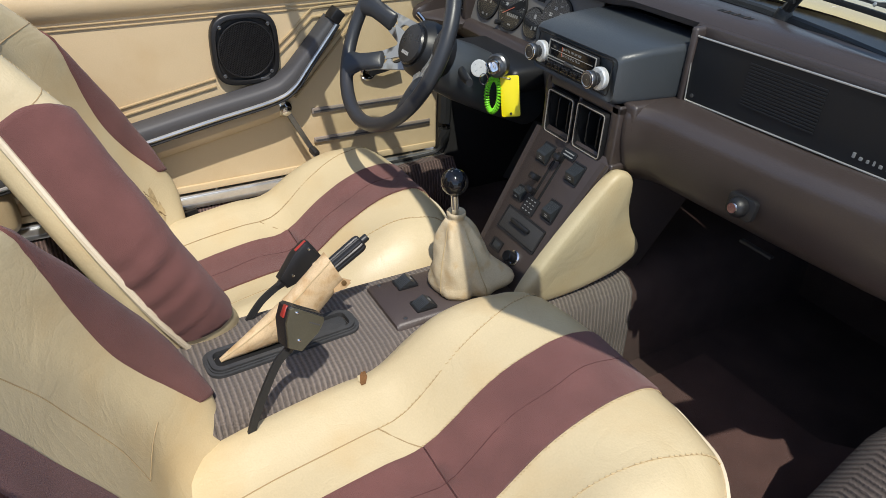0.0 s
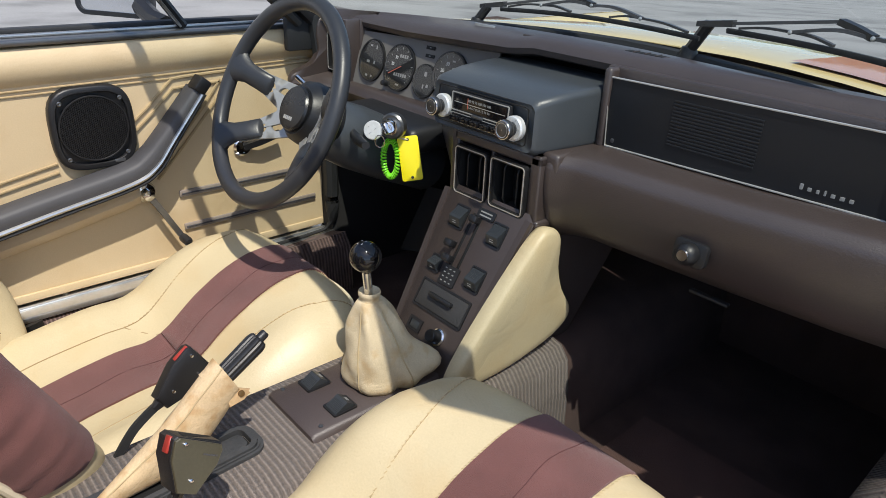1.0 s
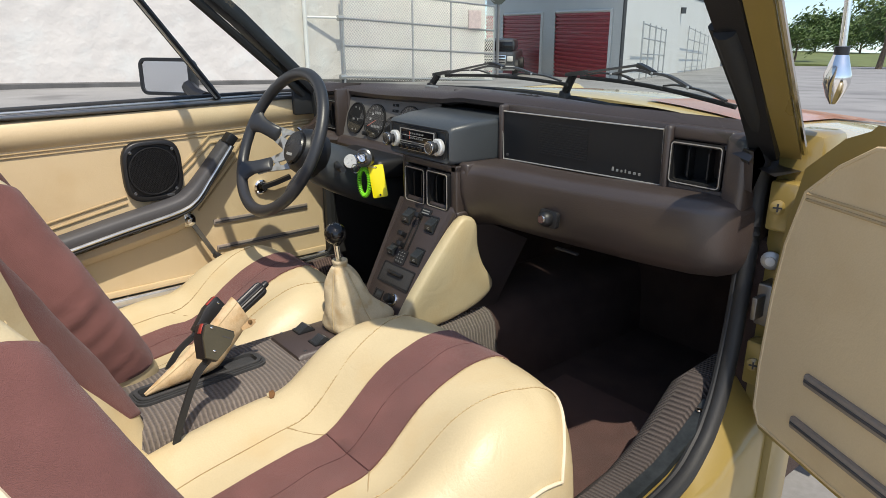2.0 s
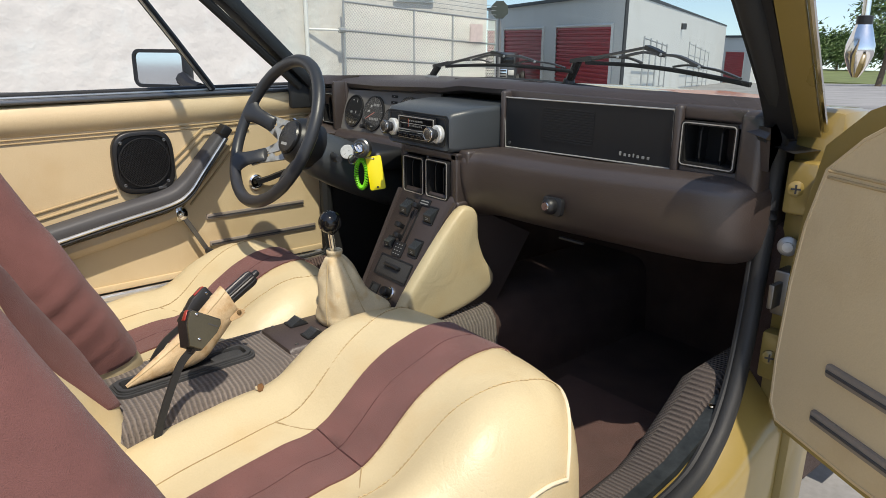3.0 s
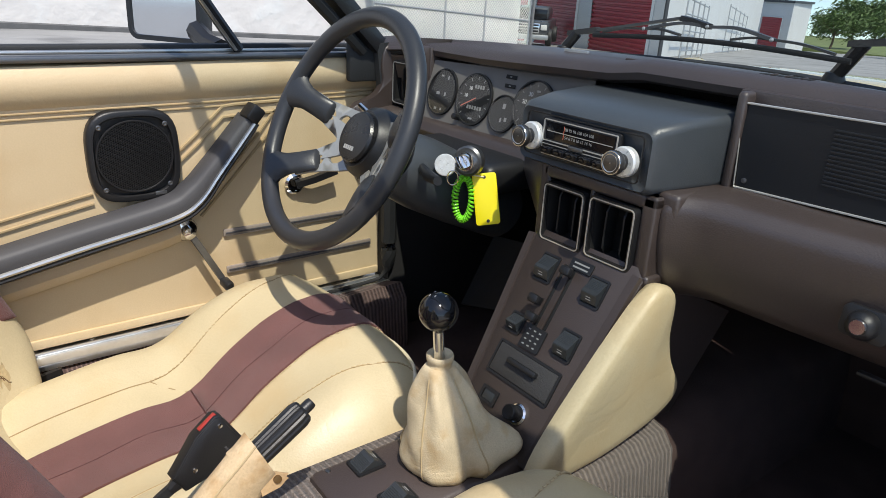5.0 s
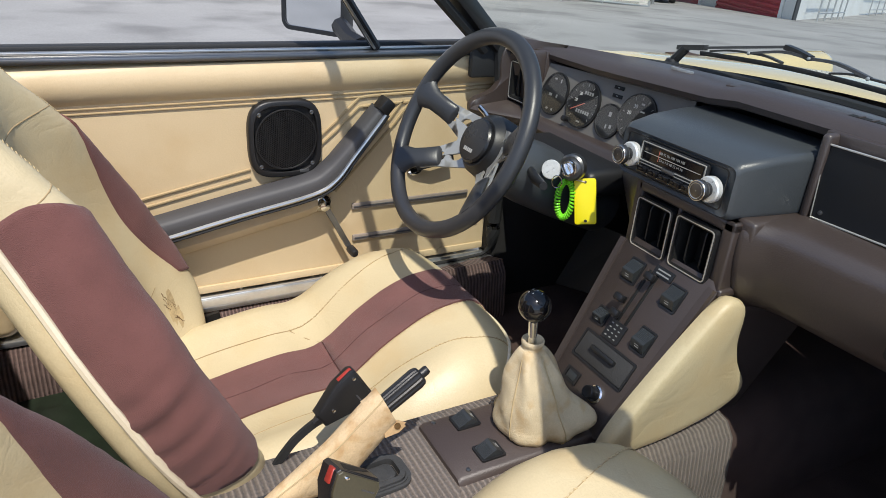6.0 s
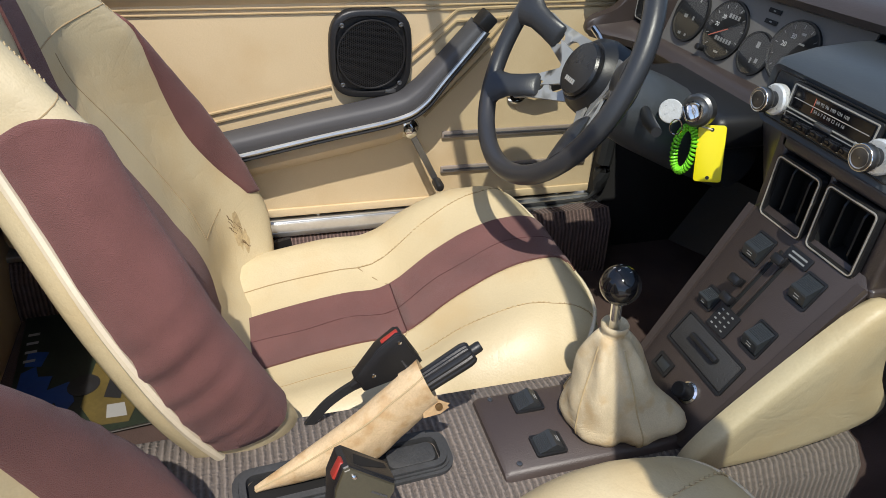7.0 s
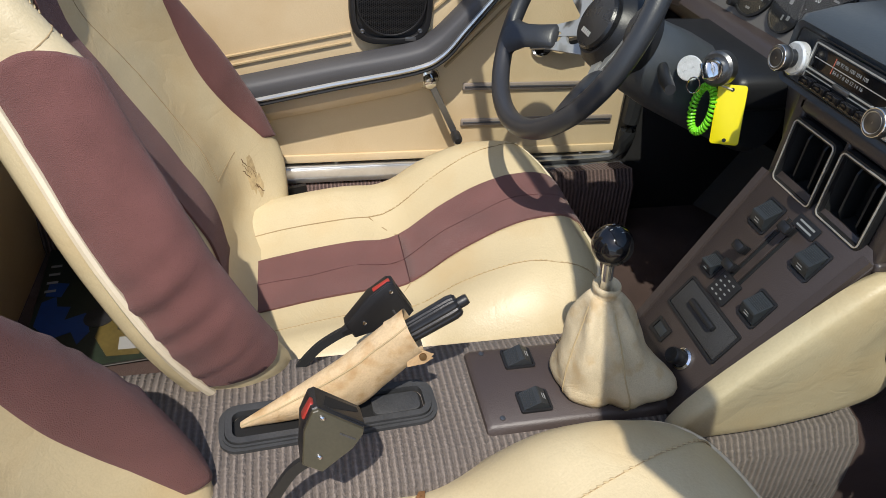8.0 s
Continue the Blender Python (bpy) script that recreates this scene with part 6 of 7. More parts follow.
# ---- steering wheel and column ----
def steering():
    hub = Vector((-0.300, 0.4175, 0.663))
    n = Vector((0, -0.900, 0.435)).normalized()
    m = aim(hub, n)
    t = thing("steering_wheel", "dark grey steering wheel with drilled alloy spokes", "steering wheel", hub)
    R = 0.156
    ring = [m @ Vector((R * math.cos(2 * math.pi * i / 72), R * math.sin(2 * math.pi * i / 72), 0.0395)) for i in range(72)]
    part("rim", sweep(ring, [(0.0132 * math.cos(a), 0.0122 * math.sin(a)) for a in [2 * math.pi * k / 14 for k in range(14)]], True, n), RIMGREY, t, "padded dark grey rim", sharp=80)
    for a in (12, 168, 216, 324):
        q = m @ pose(0, 0, 0, 0, 0, a - 90)
        # alloy blade from the hub with holes, sheathed at the rim end
        s = part("spoke", spoke_blade(q), ALUDULL, t, "drilled alloy spoke", sharp=30)
        sheath = []
        for y, w, h, z in ((0.084, 0.0135, 0.004, 0.006), (0.086, 0.0170, 0.007, 0.008), (0.105, 0.0165, 0.009, 0.019), (0.124, 0.0175, 0.010, 0.030), (0.138, 0.023, 0.011, 0.0365), (0.150, 0.036, 0.0115, 0.0395)):
            sheath.append([q @ Vector((w * math.cos(2 * math.pi * k / 14), y, z + h * math.sin(2 * math.pi * k / 14))) for k in range(14)])
        part("spoke_sheath", loft(sheath), RIMGREY, s, "padded spoke end")
    for a0, a1 in ((168, 216), (324, 372)):
        arc = [radians(a0 + (a1 - a0) * k / 8) for k in range(9)]
        loop = [(0.044 * math.cos(a), 0.044 * math.sin(a)) for a in arc] + [((0.082 - 0.020 * math.sin(math.pi * k / 8)) * math.cos(a), (0.082 - 0.020 * math.sin(math.pi * k / 8)) * math.sin(a)) for k, a in reversed(list(enumerate(arc)))]
        part("web", loft([[m @ Vector((x, y, -0.022 + 0.044 * max(0.0, math.hypot(x, y) - 0.03) / 0.09 + lv)) for x, y in loop] for lv in (-0.0028, 0.0012)]), ALUDULL, t, "alloy web between two spokes")
    h = part("hub", lathe([(0.050, -0.060), (0.052, -0.024), (0.049, -0.012), (0.041, -0.003), (0.040, -0.001), (0.001, -0.001)], 36, m), BLACK, t, "black hub")
    part("horn_pad", lathe([(0.036, -0.001), (0.0365, 0.004), (0.034, 0.0075), (0.020, 0.009), (0.001, 0.0095)], 36, m), BLACKSOFT, h, "round black horn pad")
    for k in range(5):
        part("badge_bar", box(-0.012 + 0.005 * k, -0.0085 + 0.005 * k, -0.020, -0.014, 0.0088, 0.0098, m=m), SILVER, h, "silver badge mark", smooth=False)
    c = thing("steering_column", "black steering column shroud with stalks", "steering column", hub + Vector((0, 0.1, -0.05)))
    rings = []
    for d, w, hh in ((0.055, 0.045, 0.045), (0.07, 0.052, 0.05), (0.12, 0.060, 0.055), (0.20, 0.062, 0.055), (0.30, 0.055, 0.05)):
        rings.append([m @ Vector((w * math.cos(2 * math.pi * k / 20), hh * math.sin(2 * math.pi * k / 20) - 0.01, -d)) for k in range(20)])
    part("shroud", loft(rings), GREYBOX, c, "dark plastic shroud")
    part("lower_cover", box(-0.42, -0.19, 0.56, 0.72, 0.585, 0.632, 0.016, 3), BLACK, c)
    part("stalk", tube([m @ Vector((0.04, 0.0, -0.085)), m @ Vector((0.085, -0.01, -0.07)), m @ Vector((0.125, -0.012, -0.055))], 0.007, 10, scale=[0.8, 1.2, 0.9]), BLACK, c, "black column stalk")
    part("stalk", tube([m @ Vector((-0.05, 0.02, -0.075)), m @ Vector((-0.095, 0.045, -0.055)), m @ Vector((-0.11, 0.05, -0.05))], 0.0045, 8), CHROME, c, "bright column stalk")
    part("stalk", tube([m @ Vector((-0.06, 0.0, -0.085)), m @ Vector((-0.11, 0.01, -0.07))], 0.006, 8), BLACK, c, "black column stalk")
    return t


def spoke_blade(q):
    """A tapered blade with two round holes, as one bmesh."""
    bm = bmesh.new()
    nseg = 16
    holes = ((0.058, 0.0125), (0.086, 0.0085))
    def width(y):
        return 0.030 - 0.20 * (y - 0.03) if y < 0.10 else 0.016
    def zz(y):
        return -0.022 + 0.040 * max(0, (y - 0.03)) / 0.09
    def ring(cy, r):
        return [(r * math.cos(2 * math.pi * k / nseg), cy + r * math.sin(2 * math.pi * k / nseg)) for k in range(nseg)]
    def frame_of(y0, y1):
        # square loop with as many points as the hole's ring, in step with its angles
        cy, hh = (y0 + y1) / 2, (y1 - y0) / 2
        out = []
        for k in range(nseg):
            a = 2 * math.pi * k / nseg
            c, s = math.cos(a), math.sin(a)
            f = 1 / max(abs(c), abs(s))
            yy = cy + hh * s * f
            out.append((width(yy) * c * f, yy))
        return out
    def skin(loop_a, loop_b, top, bot):
        for lv in (top, bot):
            va = [bm.verts.new(q @ Vector((x, y, zz(y) + lv))) for x, y in loop_a]
            vb = [bm.verts.new(q @ Vector((x, y, zz(y) + lv))) for x, y in loop_b]
            for i in range(nseg):
                j = (i + 1) % nseg
                bm.faces.new((va[i], va[j], vb[j], vb[i]))
    th = 0.0022
    for (cy, r), (y0, y1) in zip(holes, ((0.026, 0.072), (0.072, 0.100))):
        f, h = frame_of(y0, y1), ring(cy, r)
        skin(f, h, th, -th)
        a = [bm.verts.new(q @ Vector((x, y, zz(y) + th))) for x, y in h]
        b = [bm.verts.new(q @ Vector((x, y, zz(y) - th))) for x, y in h]
        for i in range(nseg):
            j = (i + 1) % nseg
            bm.faces.new((a[i], a[j], b[j], b[i]))
    edge = [(width(y), y) for y in (0.026, 0.05, 0.072, 0.10, 0.12)]
    edge = edge + [(-w, y) for w, y in reversed(edge)]
    a = [bm.verts.new(q @ Vector((x, y, zz(y) + th))) for x, y in edge]
    b = [bm.verts.new(q @ Vector((x, y, zz(y) - th))) for x, y in edge]
    for i in range(len(edge)):
        j = (i + 1) % len(edge)
        bm.faces.new((a[i], a[j], b[j], b[i]))
    for lv in (th, -th):
        v = [bm.verts.new(q @ Vector((x, y, zz(y) + lv))) for x, y in ((-width(0.1), 0.1), (width(0.1), 0.1), (width(0.12), 0.12), (-width(0.12), 0.12))]
        bm.faces.new(v)
    bmesh.ops.remove_doubles(bm, verts=bm.verts, dist=1e-5)
    return bm


RIMGREY = material("dark grey leather-grain rim", (0.030, 0.031, 0.034), 0.38, vary=0.12, scale=14, bump=0.12, grain=500)
BLACKSOFT = material("soft black pad", (0.012, 0.012, 0.013), 0.28, vary=0.1, scale=20, bump=0.2, grain=600)
ALUDULL = material("dull satin alloy", (0.40, 0.39, 0.365), 0.52, metal=0.55, vary=0.08, scale=25)
steering()


def keys():
    t = thing("ignition_lock", "chrome ignition lock with a key", "ignition lock", (-0.21, 0.53, 0.637))
    n = Vector((0.45, -0.88, 0.1)).normalized()
    m = aim((-0.205, 0.535, 0.640), n)
    part("bezel", lathe([(0.021, -0.01), (0.021, 0.002), (0.018, 0.005), (0.014, 0.005), (0.001, 0.004)], 28, m), STEELDARK, t, "grey lock bezel")
    part("barrel", lathe([(0.014, 0.004), (0.013, 0.012), (0.009, 0.013), (0.001, 0.012)], 24, m), CHROME, t, "chrome lock barrel")
    part("key", box(-0.0012, 0.0012, -0.009, 0.009, 0.012, 0.034, 0.0008, m=m @ pose(0, 0, 0, 0, 0, 35)), CHROME, t, "bright ignition key")
    part("key_bow", lathe([(0.0145, -0.0015), (0.0155, 0.0), (0.0145, 0.0015), (0.001, 0.0015)], 24, aim((-0.226, 0.512, 0.632), (0.65, -0.72, 0.25))), PALE, t, "round silver key head")
    part("split_ring", tube([Vector((-0.208, 0.512, 0.618)) + Vector((0.010 * math.cos(a) * 0.6, 0.010 * math.cos(a) * 0.5, 0.010 * math.sin(a))) for a in [2 * math.pi * i / 18 for i in range(18)]], 0.0009, 6, True, (0.6, -0.7, 0)), CHROME, t)
    g = thing("key_coil", "lime green coiled plastic wrist loop", "key coil", (-0.215, 0.515, 0.60))
    pts = []
    for i in range(0, 361):
        a = 2 * math.pi * i / 360 + math.pi / 2
        c = Vector((-0.216 + 0.013 * math.cos(a) * 0.85, 0.540 + 0.013 * math.cos(a) * 0.5, 0.582 + 0.031 * math.sin(a)))
        b = i / 360 * 34 * 2 * math.pi
        out = Vector((math.cos(a) * 0.85, math.cos(a) * 0.5, math.sin(a)))
        side = Vector((0.5, -0.85, 0))
        pts.append(c + out * 0.0042 * math.cos(b) + side * 0.0042 * math.sin(b))
    part("coil", tube(pts, 0.0017, 5), GREEN, g)
    y = thing("key_tag", "bright yellow plastic key tag hanging from the ignition", "key tag", (-0.185, 0.52, 0.60))
    m = aim((-0.190, 0.560, 0.586), (0.76, -0.60, 0.22)) @ pose(0, 0, 0, 0, 0, 9)
    out = rounded(0.034, 0.073, 0.004)
    part("tag", plate(out, 0, 0.0016, m, 0.0004), YELLOW, y, "bright yellow plate")
    for dy in (0.031, -0.031):
        part("hole", lathe([(0.0024, 0.0014), (0.0024, 0.0021), (0.0005, 0.0021)], 12, m @ pose(0.0, dy, 0)), BLACK, y)
    part("tie", tube([m @ Vector((0, 0.031, 0.002)), m @ Vector((-0.010, 0.034, 0.004)), m @ Vector((-0.020, 0.036, 0.0))], 0.0011, 6), PIPING, y)


keys()


# ---- levers and belts ----
def gear_lever():
    t = thing("gear_lever", "gear lever with black ball knob and worn beige leather boot", "gear lever", (0.0, 0.35, 0.362))
    rings = []
    cx0, cy0 = 0.012, 0.362
    for k in range(26):
        f = k / 25
        z = 0.362 + 0.128 * f
        r = 0.0145 + 0.036 * max(0.0, 1 - f ** 1.35) ** 0.8
        if f < 0.12:
            r -= 0.007 * (1 - f / 0.12) ** 2
        c = Vector((cx0 + (0.008 - cx0) * f, cy0 + (0.338 - cy0) * f, z))
        ring = []
        for i in range(56):
            a = 2 * math.pi * i / 56
            sq = 1.0 + 0.13 * abs(math.sin(2 * (a + 0.2))) * (1 - f)
            pleat = 0.13 * (math.exp(-((f - 0.80) / 0.18) ** 2) + 0.55 * (1 - f)) * math.sin(a * 7 + 3 * f + 1.5 * math.sin(2 * a))
            lobe = 0.42 * math.exp(-((f - 0.22) / 0.15) ** 2) * max(0, math.cos(a - 0.95)) ** 4
            rr = r * (sq + pleat + lobe) * (1 + 0.16 * (1 - f) * noise.noise(Vector((math.cos(a) * 1.7, math.sin(a) * 1.7, f * 3.5))))
            ring.append((c.x + rr * 0.98 * math.cos(a), c.y + rr * 1.12 * math.sin(a), z - 0.006 * math.sin(a * 3 + 1) * f * (1 - f)))
        rings.append(ring)
    part("boot", loft(rings), LEATHER, t, "worn beige leather boot", sharp=80)
    part("boot_collar", lathe([(0.0150, 0.484), (0.0146, 0.488), (0.0128, 0.491), (0.0128, 0.494), (0.0145, 0.4965), (0.0150, 0.501), (0.0138, 0.503), (0.010, 0.501), (0.007, 0.494)], 20, pose(0.008, 0.337, 0)), LEATHER, t)
    for a in (0.2, 2.0, 3.9, 5.1):
        i = int(a / (2 * math.pi) * 56)
        part("boot_seam", tube([(rings[k][i][0] + 0.0003 * math.cos(a), rings[k][i][1] + 0.0003 * math.sin(a), rings[k][i][2]) for k in range(0, 24)], 0.0009, 5), THREAD, t)
    part("stick", tube([(0.008, 0.337, 0.49), (0.012, 0.329, 0.541)], 0.0058, 12), CHROME, t, "chrome stick")
    m = aim((0.013, 0.328, 0.556), (0.03, -0.12, 1.0))
    k = part("knob", lathe([(0.006, -0.0225), (0.008, -0.0195)] + [(0.0205 * math.sin(math.pi * j / 20), -0.0205 * math.cos(math.pi * j / 20)) for j in range(3, 20)] + [(0.001, 0.0205)], 32, m), GLOSS, t, "glossy black ball knob")
    for dx, dy in ((-0.007, 0.004), (-0.007, -0.004), (0, 0.004), (0, -0.004), (0.007, 0.004)):
        part("shift_mark", box(dx - 0.0005, dx + 0.0005, dy - 0.0014, dy + 0.0014, -0.0004, 0.00025, m=m @ pose(0, 0, math.sqrt(0.0205 ** 2 - dx * dx - dy * dy))), PRINT, k, smooth=False)


gear_lever()


BRONZE = material("dull bronze snap", (0.20, 0.12, 0.05), 0.4, metal=0.8)
TAN = material("tan leather", (0.46, 0.31, 0.16), 0.7, vary=0.22, scale=30, bump=0.4, grain=300, stain=(0.30, 0.17, 0.07, 0.6))


TANBOOT = material("faded tan leather", (0.56, 0.42, 0.25), 0.65, vary=0.2, scale=28, bump=0.35, grain=500, crease=0.4, stain=(0.42, 0.25, 0.10, 0.7))
RUBBERGREY = material("worn grey-black rubber", (0.040, 0.041, 0.042), 0.6, vary=0.3, scale=40, bump=0.4, grain=400)


def handbrake():
    t = thing("handbrake", "black handbrake lever in a torn tan leather boot", "handbrake", (0.0, 0.06, 0.352))
    m = pose(0.0125, 0.054, 0.3525, 0, 0, 3)
    part("surround", frame_plate(0.047, 0.214, 0.016, 0.007, 0.0, 0.009, m), RUBBERGREY, t, "worn black rubber surround")
    part("surround_lip", frame_plate(0.053, 0.220, 0.018, 0.0025, 0.0, 0.0062, m), RUBBERGREY, t)
    part("front_tab", plate(rounded(0.026, 0.052, 0.008), 0.001, 0.0055, m @ pose(0, 0.070, 0), 0.001), RUBBERGREY, t, "rubber tab ahead of the lever")
    part("surround_step", frame_plate(0.060, 0.227, 0.020, 0.008, -0.001, 0.004, m), RUBBERGREY, t)
    # flat black sheet in place of the shaded hole under the boot
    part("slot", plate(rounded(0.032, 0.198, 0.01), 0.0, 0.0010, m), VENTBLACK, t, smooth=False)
    # boot: rings between a rising back line and the slot, open round the grip
    side = [((-0.038, 0.358), (-0.036, 0.3535), 0.004), ((0.0, 0.381), (0.002, 0.355), 0.010), ((0.035, 0.404), (0.042, 0.356), 0.014), ((0.073, 0.431), (0.084, 0.361), 0.0165), ((0.100, 0.453), (0.113, 0.386), 0.0175), ((0.129, 0.477), (0.152, 0.428), 0.019)]
    tops = curve_points([(a[0], a[1], w) for a, b, w in side], 5)
    lows = curve_points([(b[0], b[1], w) for a, b, w in side], 5)
    rings = []
    for k, (a, b) in enumerate(zip(tops, lows)):
        f = k / (len(tops) - 1)
        mid = (a + b) / 2
        ring = []
        for i in range(28):
            q = 2 * math.pi * i / 28
            wr = 1 + (0.05 + 0.10 * f) * noise.noise(Vector((math.cos(q) * 1.8, math.sin(q) * 1.8, f * 7)))
            h = math.sin(q)
            pt = mid + (a - b) / 2 * h
            w = a.z * abs(math.cos(q)) ** 0.8 * (1 if math.cos(q) > 0 else -1) * wr
            ring.append((0.014 - 0.016 * f + w, pt.x, pt.y))
        rings.append(ring)
    inner = [Vector(p) for p in rings[-1]]
    c0 = sum(inner, Vector()) / len(inner)
    rings.append([c0 + (p - c0) * 0.90 + Vector((0, -0.001, -0.001)) for p in inner])
    rings.append([c0 + (p - c0) * 0.88 + Vector((0, -0.020, -0.012)) for p in inner])
    part("boot", loft(rings, True, False), TANBOOT, t, "torn tan leather boot", sharp=80)
    part("boot_seam", tube([Vector(r[4]) + Vector((0.0004, 0, 0.0006)) for r in rings[:-2]], 0.0008, 5), THREAD, t)
    fx = Vector((0.0, 0.97, 0.22)).normalized()
    fz = Vector((0.95, -0.05, 0.30))
    fz = (fz - fx * fz.dot(fx)).normalized()
    fm = Matrix((fx, fz.cross(fx), fz)).transposed().to_4x4()
    fm.translation = (0.0135, 0.145, 0.430)
    flap = [(-0.014, -0.008), (0.004, -0.009), (0.011, -0.006), (0.014, -0.0055), (0.0125, -0.003), (0.0155, -0.001), (0.0125, 0.001), (0.009, 0.004), (0.004, 0.008), (-0.012, 0.012)]
    part("torn_flap", plate(flap, 0, 0.0018, fm, 0.0006), TAN, t, "torn tan leather flap", smooth=False)
    part("snap", lathe([(0.004, 0), (0.0038, 0.002), (0.001, 0.0025)], 12, fm @ pose(0.004, 0.0, 0.0018)), BRONZE, t)
    a, b = Vector((0.002, 0.118, 0.443)), Vector((-0.004, 0.186, 0.482))
    d = (b - a).normalized()
    gm = aim(a, d)
    L = (b - a).length
    ribs = []
    for z, k in ((0.0, 1.0), (L * 0.2, 1.0), (L * 0.6, 1.05), (L * 0.9, 1.08), (L * 0.97, 0.98), (L, 0.8)):
        ribs.append([gm @ Vector(((0.0104 + (0.0011 if i % 3 else 0)) * k * math.cos(2 * math.pi * i / 42), (0.0118 + (0.0011 if i % 3 else 0)) * k * math.sin(2 * math.pi * i / 42), z)) for i in range(42)])
    part("grip", loft(ribs), BLACK, t, "ribbed black grip", sharp=25)
    part("release_button", lathe([(0.0058, L), (0.0058, L + 0.008), (0.0048, L + 0.0105), (0.001, L + 0.0105)], 18, gm), BLACK, t, "black release button")


handbrake()


def buckle(at, direction, up, stalk, face, label, size=1.0, thick=0.011, tall=0.92):
    """A seat belt buckle on its stalk: a flared body with a face plate, red button, tongue slot and rivets."""
    t = thing("belt_buckle", label, "seat belt buckle", stalk[0], "belt buckles")
    m = aim(at, direction, up) @ Matrix.Diagonal((size * 0.96, size * tall, thick / 0.011, 1))
    out = [(-0.011, -0.042), (0.011, -0.042), (0.014, -0.032), (0.026, 0.006), (0.028, 0.030), (0.025, 0.038), (-0.024, 0.040), (-0.028, 0.034), (-0.026, 0.004), (-0.014, -0.032)]
    body = part("body", plate(out, -0.011, 0.0095, m, 0.0028), BLACK, t, "black buckle body", sharp=30)
    part("face_plate", plate([(x * 0.94, y * 0.95) for x, y in out], 0.0090, 0.0112, m, 0.0012), face, body, "face plate of the buckle", sharp=30)
    part("button", box(-0.0290, -0.0240, 0.012, 0.0370, -0.0010, 0.0060, 0.0012, m=m), REDBUTTON, body, "red release button")
    slot = m @ Matrix(((1, 0, 0, 0), (0, 0, 1, 0), (0, 1, 0, 0), (0, 0, 0, 1)))
    part("mouth_rim", plate([(-0.022, -0.0085), (0.025, -0.0085), (0.025, 0.0075), (-0.022, 0.0075)], 0.0370, 0.0398, slot, 0.001), BLACK, body)
    part("mouth", plate([(-0.017, 0.0050), (-0.010, 0.0055), (0.021, -0.0020), (0.020, -0.0062), (-0.013, -0.0055)], 0.0396, 0.0403, slot), VENTBLACK, body, "tongue slot", smooth=False)
    for x, y in ((0.0, -0.020), (-0.016, 0.031)):
        part("rivet", lathe([(0.0030, 0.0110), (0.0026, 0.0124), (0.001, 0.0128)], 12, m @ pose(x, y, 0)), CHROME, body, "bright rivet")
    for k in range(6):
        part("maker_mark", box(0.006 + 0.0027 * k, 0.0080 + 0.0027 * k, 0.018, 0.0205, 0.0111, 0.0116, m=m), GREYTRIM, body, smooth=False)
    part("neck", tube([m @ Vector((0, -0.052, 0)), m @ Vector((0, -0.036, 0))], 0.0085, 8, scale=[0.6, 1.0]), BLACK, t)
    part("stalk", sweep(curve_points(list(stalk) + [m @ Vector((0, -0.046, 0))], 5), [(-0.0048, -0.0030), (0.0048, -0.0030), (0.0048, 0.0030), (-0.0048, 0.0030)], up=direction), RUBBER, t, "flat black stalk")


OLIVE = material("sun-bleached black plastic", (0.060, 0.053, 0.032), 0.36, vary=0.2, scale=20, bump=0.1, grain=400)
buckle((-0.077, 0.113, 0.415), (0.966, 0.01, 0.26), (-0.15, 0.85, 0.5), [(-0.070, 0.010, 0.30), (-0.068, 0.020, 0.338), (-0.068, 0.042, 0.370), (-0.070, 0.060, 0.384)], BLACK, "black seat belt buckle beside the driver's seat", 0.95, 0.010)
buckle((0.118, 0.045, 0.462), (0.93, 0.05, 0.36), (-0.26, 0.52, 0.81), [(0.128, -0.045, 0.26), (0.130, -0.025, 0.34), (0.126, 0.010, 0.415)], OLIVE, "black seat belt buckle beside the passenger's seat", 0.95, 0.019, 0.66)


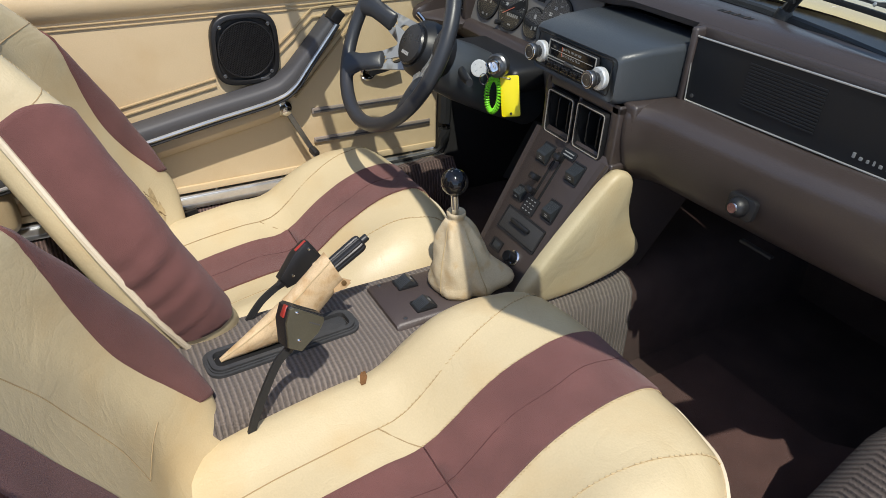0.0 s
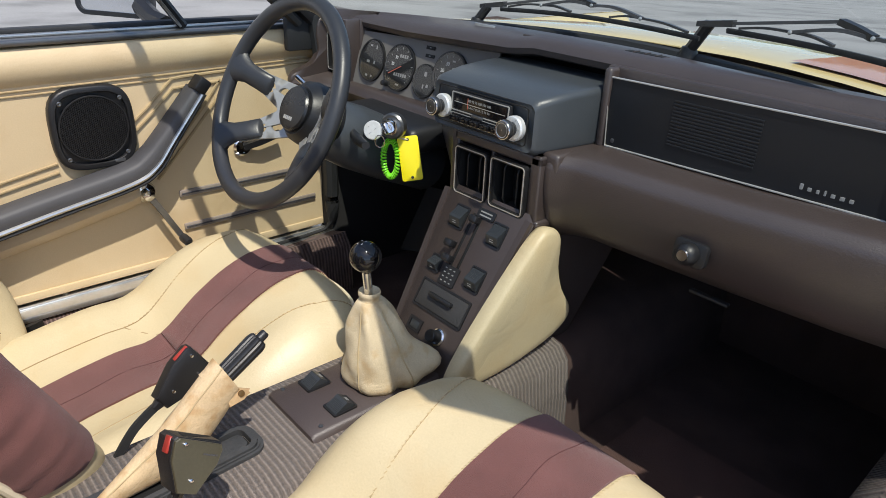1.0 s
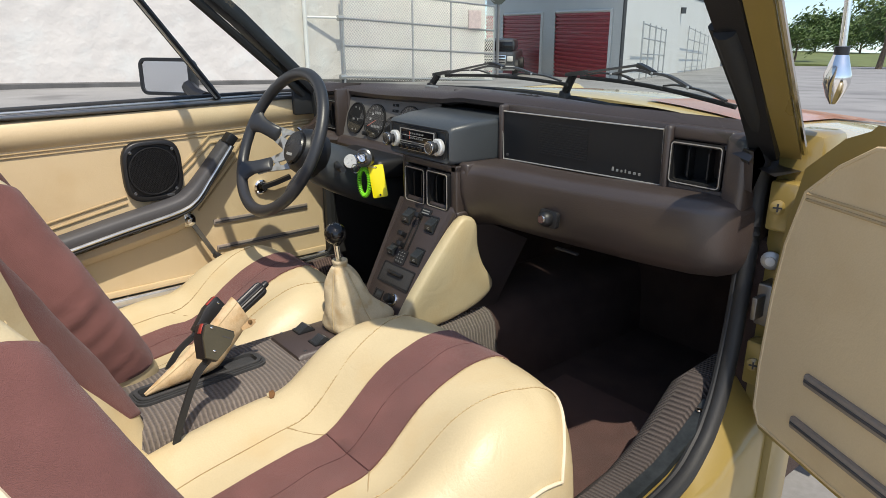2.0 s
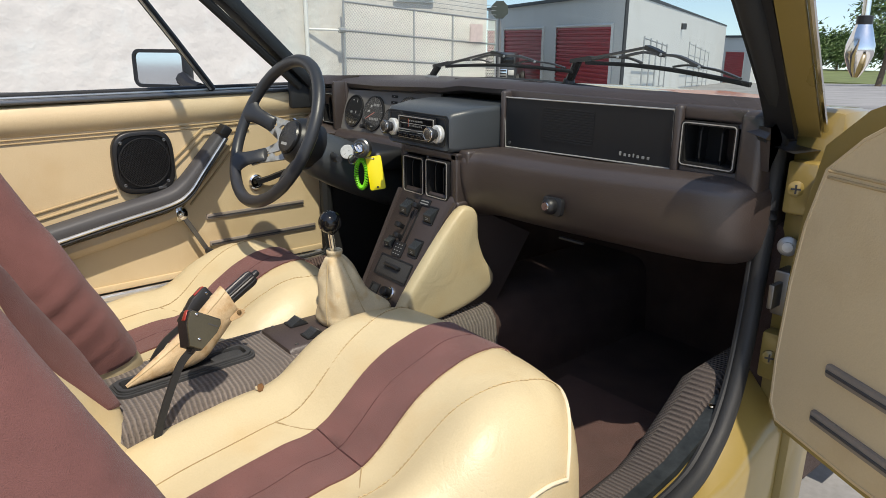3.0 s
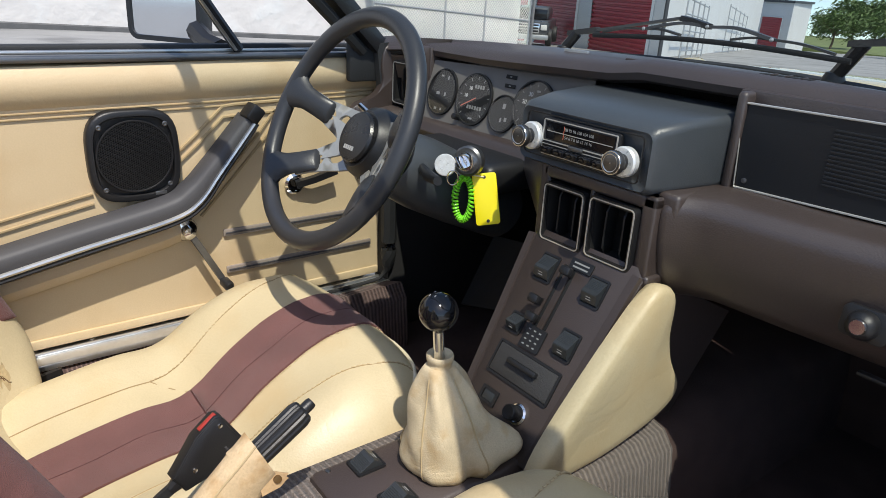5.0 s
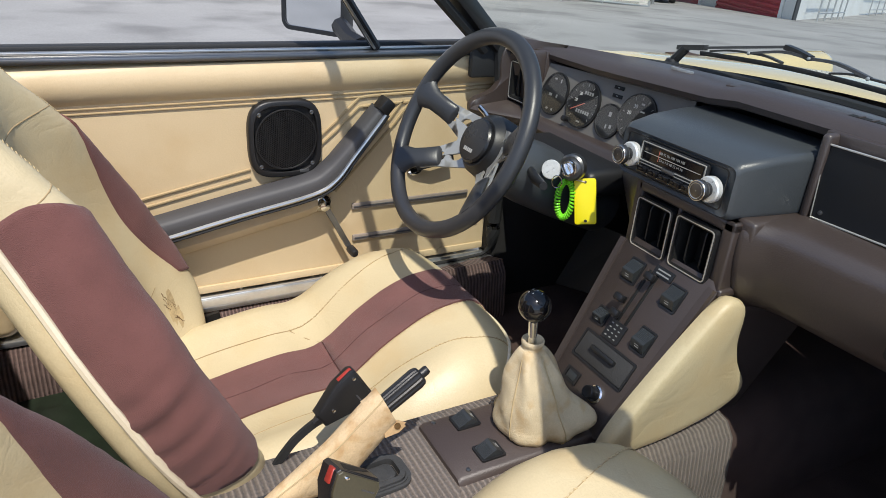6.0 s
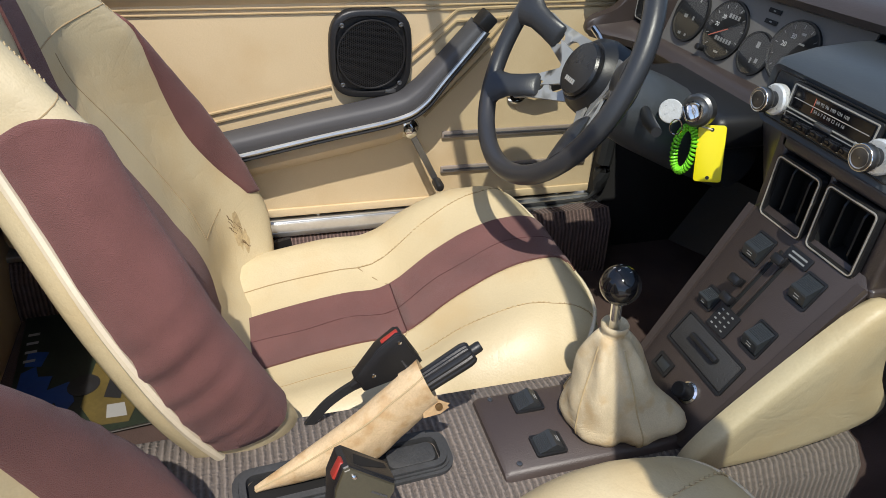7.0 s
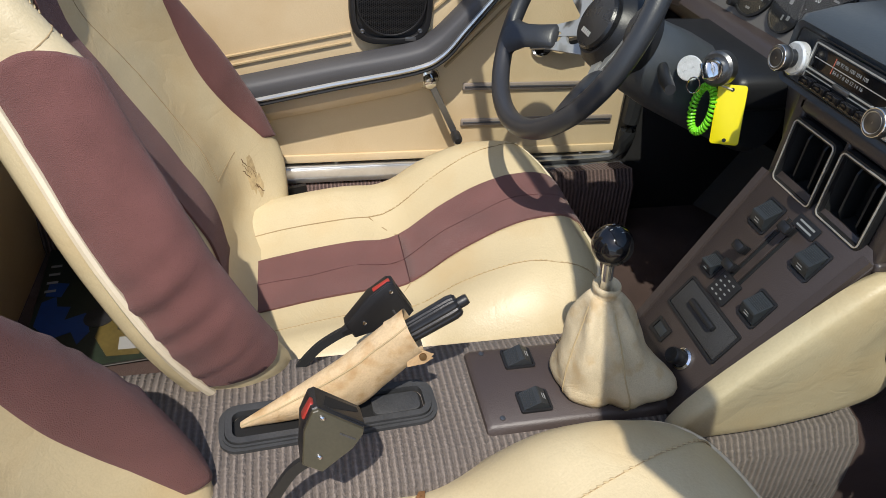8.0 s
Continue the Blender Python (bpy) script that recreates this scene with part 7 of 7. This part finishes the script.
def door_speaker():
    t = thing("door_speaker", "square black loudspeaker with round mesh on the door", "speaker", (-0.63, 0.204, 0.588))
    m = aim((-0.640, 0.204, 0.587), (1, 0, 0))
    out = []
    for i in range(48):
        a = 2 * math.pi * i / 48
        c, s = math.cos(a), math.sin(a)
        r = 0.0745 / (abs(c) ** 3.5 + abs(s) ** 3.5) ** (1 / 3.5)
        out.append((r * c * 0.93, r * s * 0.99))
    rings = [[m @ Vector((x * k, y * k, z)) for x, y in out] for k, z in ((1.0, 0.0), (1.0, 0.010), (0.985, 0.014), (0.95, 0.016), (0.86, 0.016), (0.84, 0.014), (0.84, 0.008))]
    part("frame", loft(rings), BLACK, t, "black speaker frame")
    part("cone_back", lathe([(0.057, 0.0125), (0.057, 0.013), (0.001, 0.013)], 40, m), VENTBLACK, t)
    bars = []
    n = 34
    for ang in (30, 150):
        for k in range(-n // 2, n // 2 + 1):
            d = k * 0.0033
            h = math.sqrt(max(0, 0.0555 ** 2 - d * d))
            if h > 0.004:
                bars.append(box(-h, h, d - 0.0006, d + 0.0006, 0.0150, 0.0162, m=m @ pose(0, 0, 0, 0, 0, ang)))
    part("mesh", merge(*bars), BLACK, t, "fine black wire mesh", smooth=False)
    part("mesh_rim", tube([m @ Vector((0.0565 * math.cos(2 * math.pi * i / 40), 0.0565 * math.sin(2 * math.pi * i / 40), 0.016)) for i in range(40)], 0.0016, 6, True, (1, 0, 0)), BLACK, t)
    for x in (-0.0485, 0.0485):
        for y in (-0.049, 0.049):
            part("screw", lathe([(0.0042, 0.0155), (0.0040, 0.0172), (0.0025, 0.0178), (0.001, 0.0172)], 12, m @ pose(x, y, 0)), STEELDARK, t, "steel screw")
    part("maker_plate", box(0.024, 0.042, -0.066, -0.060, 0.0155, 0.0170, 0.0006, m=m), STEELDARK, t, "small bright maker's plate")


door_speaker()


def footwell():
    p = thing("foot_rest", "black ribbed rubber pedal in the dark footwell", "pedal", (-0.45, 0.82, 0.2))
    c = [Vector((-0.501, 0.870, 0.375)), Vector((-0.381, 0.870, 0.392)), Vector((-0.387, 0.790, 0.268)), Vector((-0.500, 0.790, 0.235))]
    n = (c[1] - c[0]).cross(c[3] - c[0]).normalized()
    part("plate", loft([[v - n * 0.004 for v in c], [v + n * 0.004 for v in c]]), RUBBER, p)
    for k in range(9):
        f = (k + 0.5) / 9
        part("rib", tube([c[0].lerp(c[1], f) + n * 0.004, c[3].lerp(c[2], f) + n * 0.004], 0.0018, 5), RUBBER, p)
    part("bracket", tube([(-0.455, 0.84, 0.30), (-0.45, 1.0, 0.166)], 0.008), STEELDARK, p)
    mat = thing("floor_mat", "rust-brown carpet mat with a curled corner", "floor mat", (0.35, 0.5, 0.166))
    rows = []
    for j in range(15):
        y = 0.30 + 0.50 * j / 14
        row = []
        for i in range(13):
            x = 0.18 + 0.33 * i / 12
            z = 0.170 + 0.004 * noise.noise(Vector((x * 9, y * 9, 1))) + (0.06 * max(0, (x - 0.42) / 0.09) * max(0, (y - 0.68) / 0.12) if x > 0.42 and y > 0.68 else 0) + 0.006 * max(0, (y - 0.74) / 0.06)
            row.append((x, y, z))
        rows.append(row)
    bm = loft(rows, False, False)
    part("carpet", bm, MATCARPET, mat, "worn rust-brown carpet")


MATCARPET = material("rust brown carpet", (0.075, 0.040, 0.033), 0.97, vary=0.3, scale=14, bump=1.0, grain=700, sheen=0.15, spec=0.1)
footwell()


def behind_seats():
    b = thing("magazine", "glossy magazine with a yellow car on its dark green cover", "magazine", (-0.45, -0.25, 0.166))
    m = pose(-0.455, -0.253, 0.1745, 1.5, 0, 4)
    # page edges greyed as if in shade
    part("pages", box(-0.178, 0.178, -0.132, 0.132, -0.006, 0.0, 0.001, m=m), PRINT, b, "page edges greyed for shade")
    part("cover", box(-0.18, 0.18, -0.134, 0.134, 0.0003, 0.0015, 0.0004, m=m), MAGGREEN, b, "dark green cover", smooth=False)
    for out in ([(0.02, -0.125), (0.075, -0.128), (0.110, -0.100), (0.100, -0.072), (0.130, -0.060), (0.105, -0.045), (0.060, -0.055), (0.070, -0.085), (0.04, -0.080), (0.035, -0.100), (0.01, -0.105)], [(-0.03, -0.120), (0.005, -0.122), (0.012, -0.098), (-0.02, -0.090)]):
        part("blue_shape", plate(out, 0.0016, 0.0021, m), MAGBLUE, b, "blue printed shape", smooth=False)
    for k in range(4):
        part("title_bar", box(-0.075 + 0.022 * k, -0.069 + 0.022 * k, -0.125, -0.108, 0.0022, 0.0026, m=m), PRINT, b, smooth=False)
    car = part("car_picture", plate([(-0.02, 0.02), (0.03, -0.020), (0.12, -0.036), (0.165, -0.015), (0.17, 0.03), (0.11, 0.05), (0.05, 0.055)], 0.0016, 0.0021, m), MAGYELLOW, b, "yellow car picture", smooth=False)
    part("picture_wheel", lathe([(0.023, 0.0021), (0.023, 0.0026), (0.010, 0.0026), (0.009, 0.0028), (0.001, 0.0028)], 20, m @ pose(0.075, -0.034, 0)), BLACK, car)
    part("picture_window", plate([(0.06, 0.005), (0.11, -0.005), (0.12, 0.018), (0.07, 0.026)], 0.0022, 0.0026, m), BLACK, car, smooth=False)
    part("picture_lamp", plate([(0.128, 0.0), (0.155, 0.0), (0.158, 0.028), (0.130, 0.024)], 0.0022, 0.0026, m), PRINT, car, smooth=False)


# print colours lowered to stand for the shade behind the seats
MAGGREEN = material("shaded dark green print", (0.010, 0.016, 0.009), 0.4, vary=0.6, scale=20)
MAGBLUE = material("shaded blue print", (0.006, 0.045, 0.19), 0.4, vary=0.2, scale=15)
MAGYELLOW = material("shaded yellow print", (0.085, 0.062, 0.018), 0.3, vary=0.3, scale=25)
behind_seats()
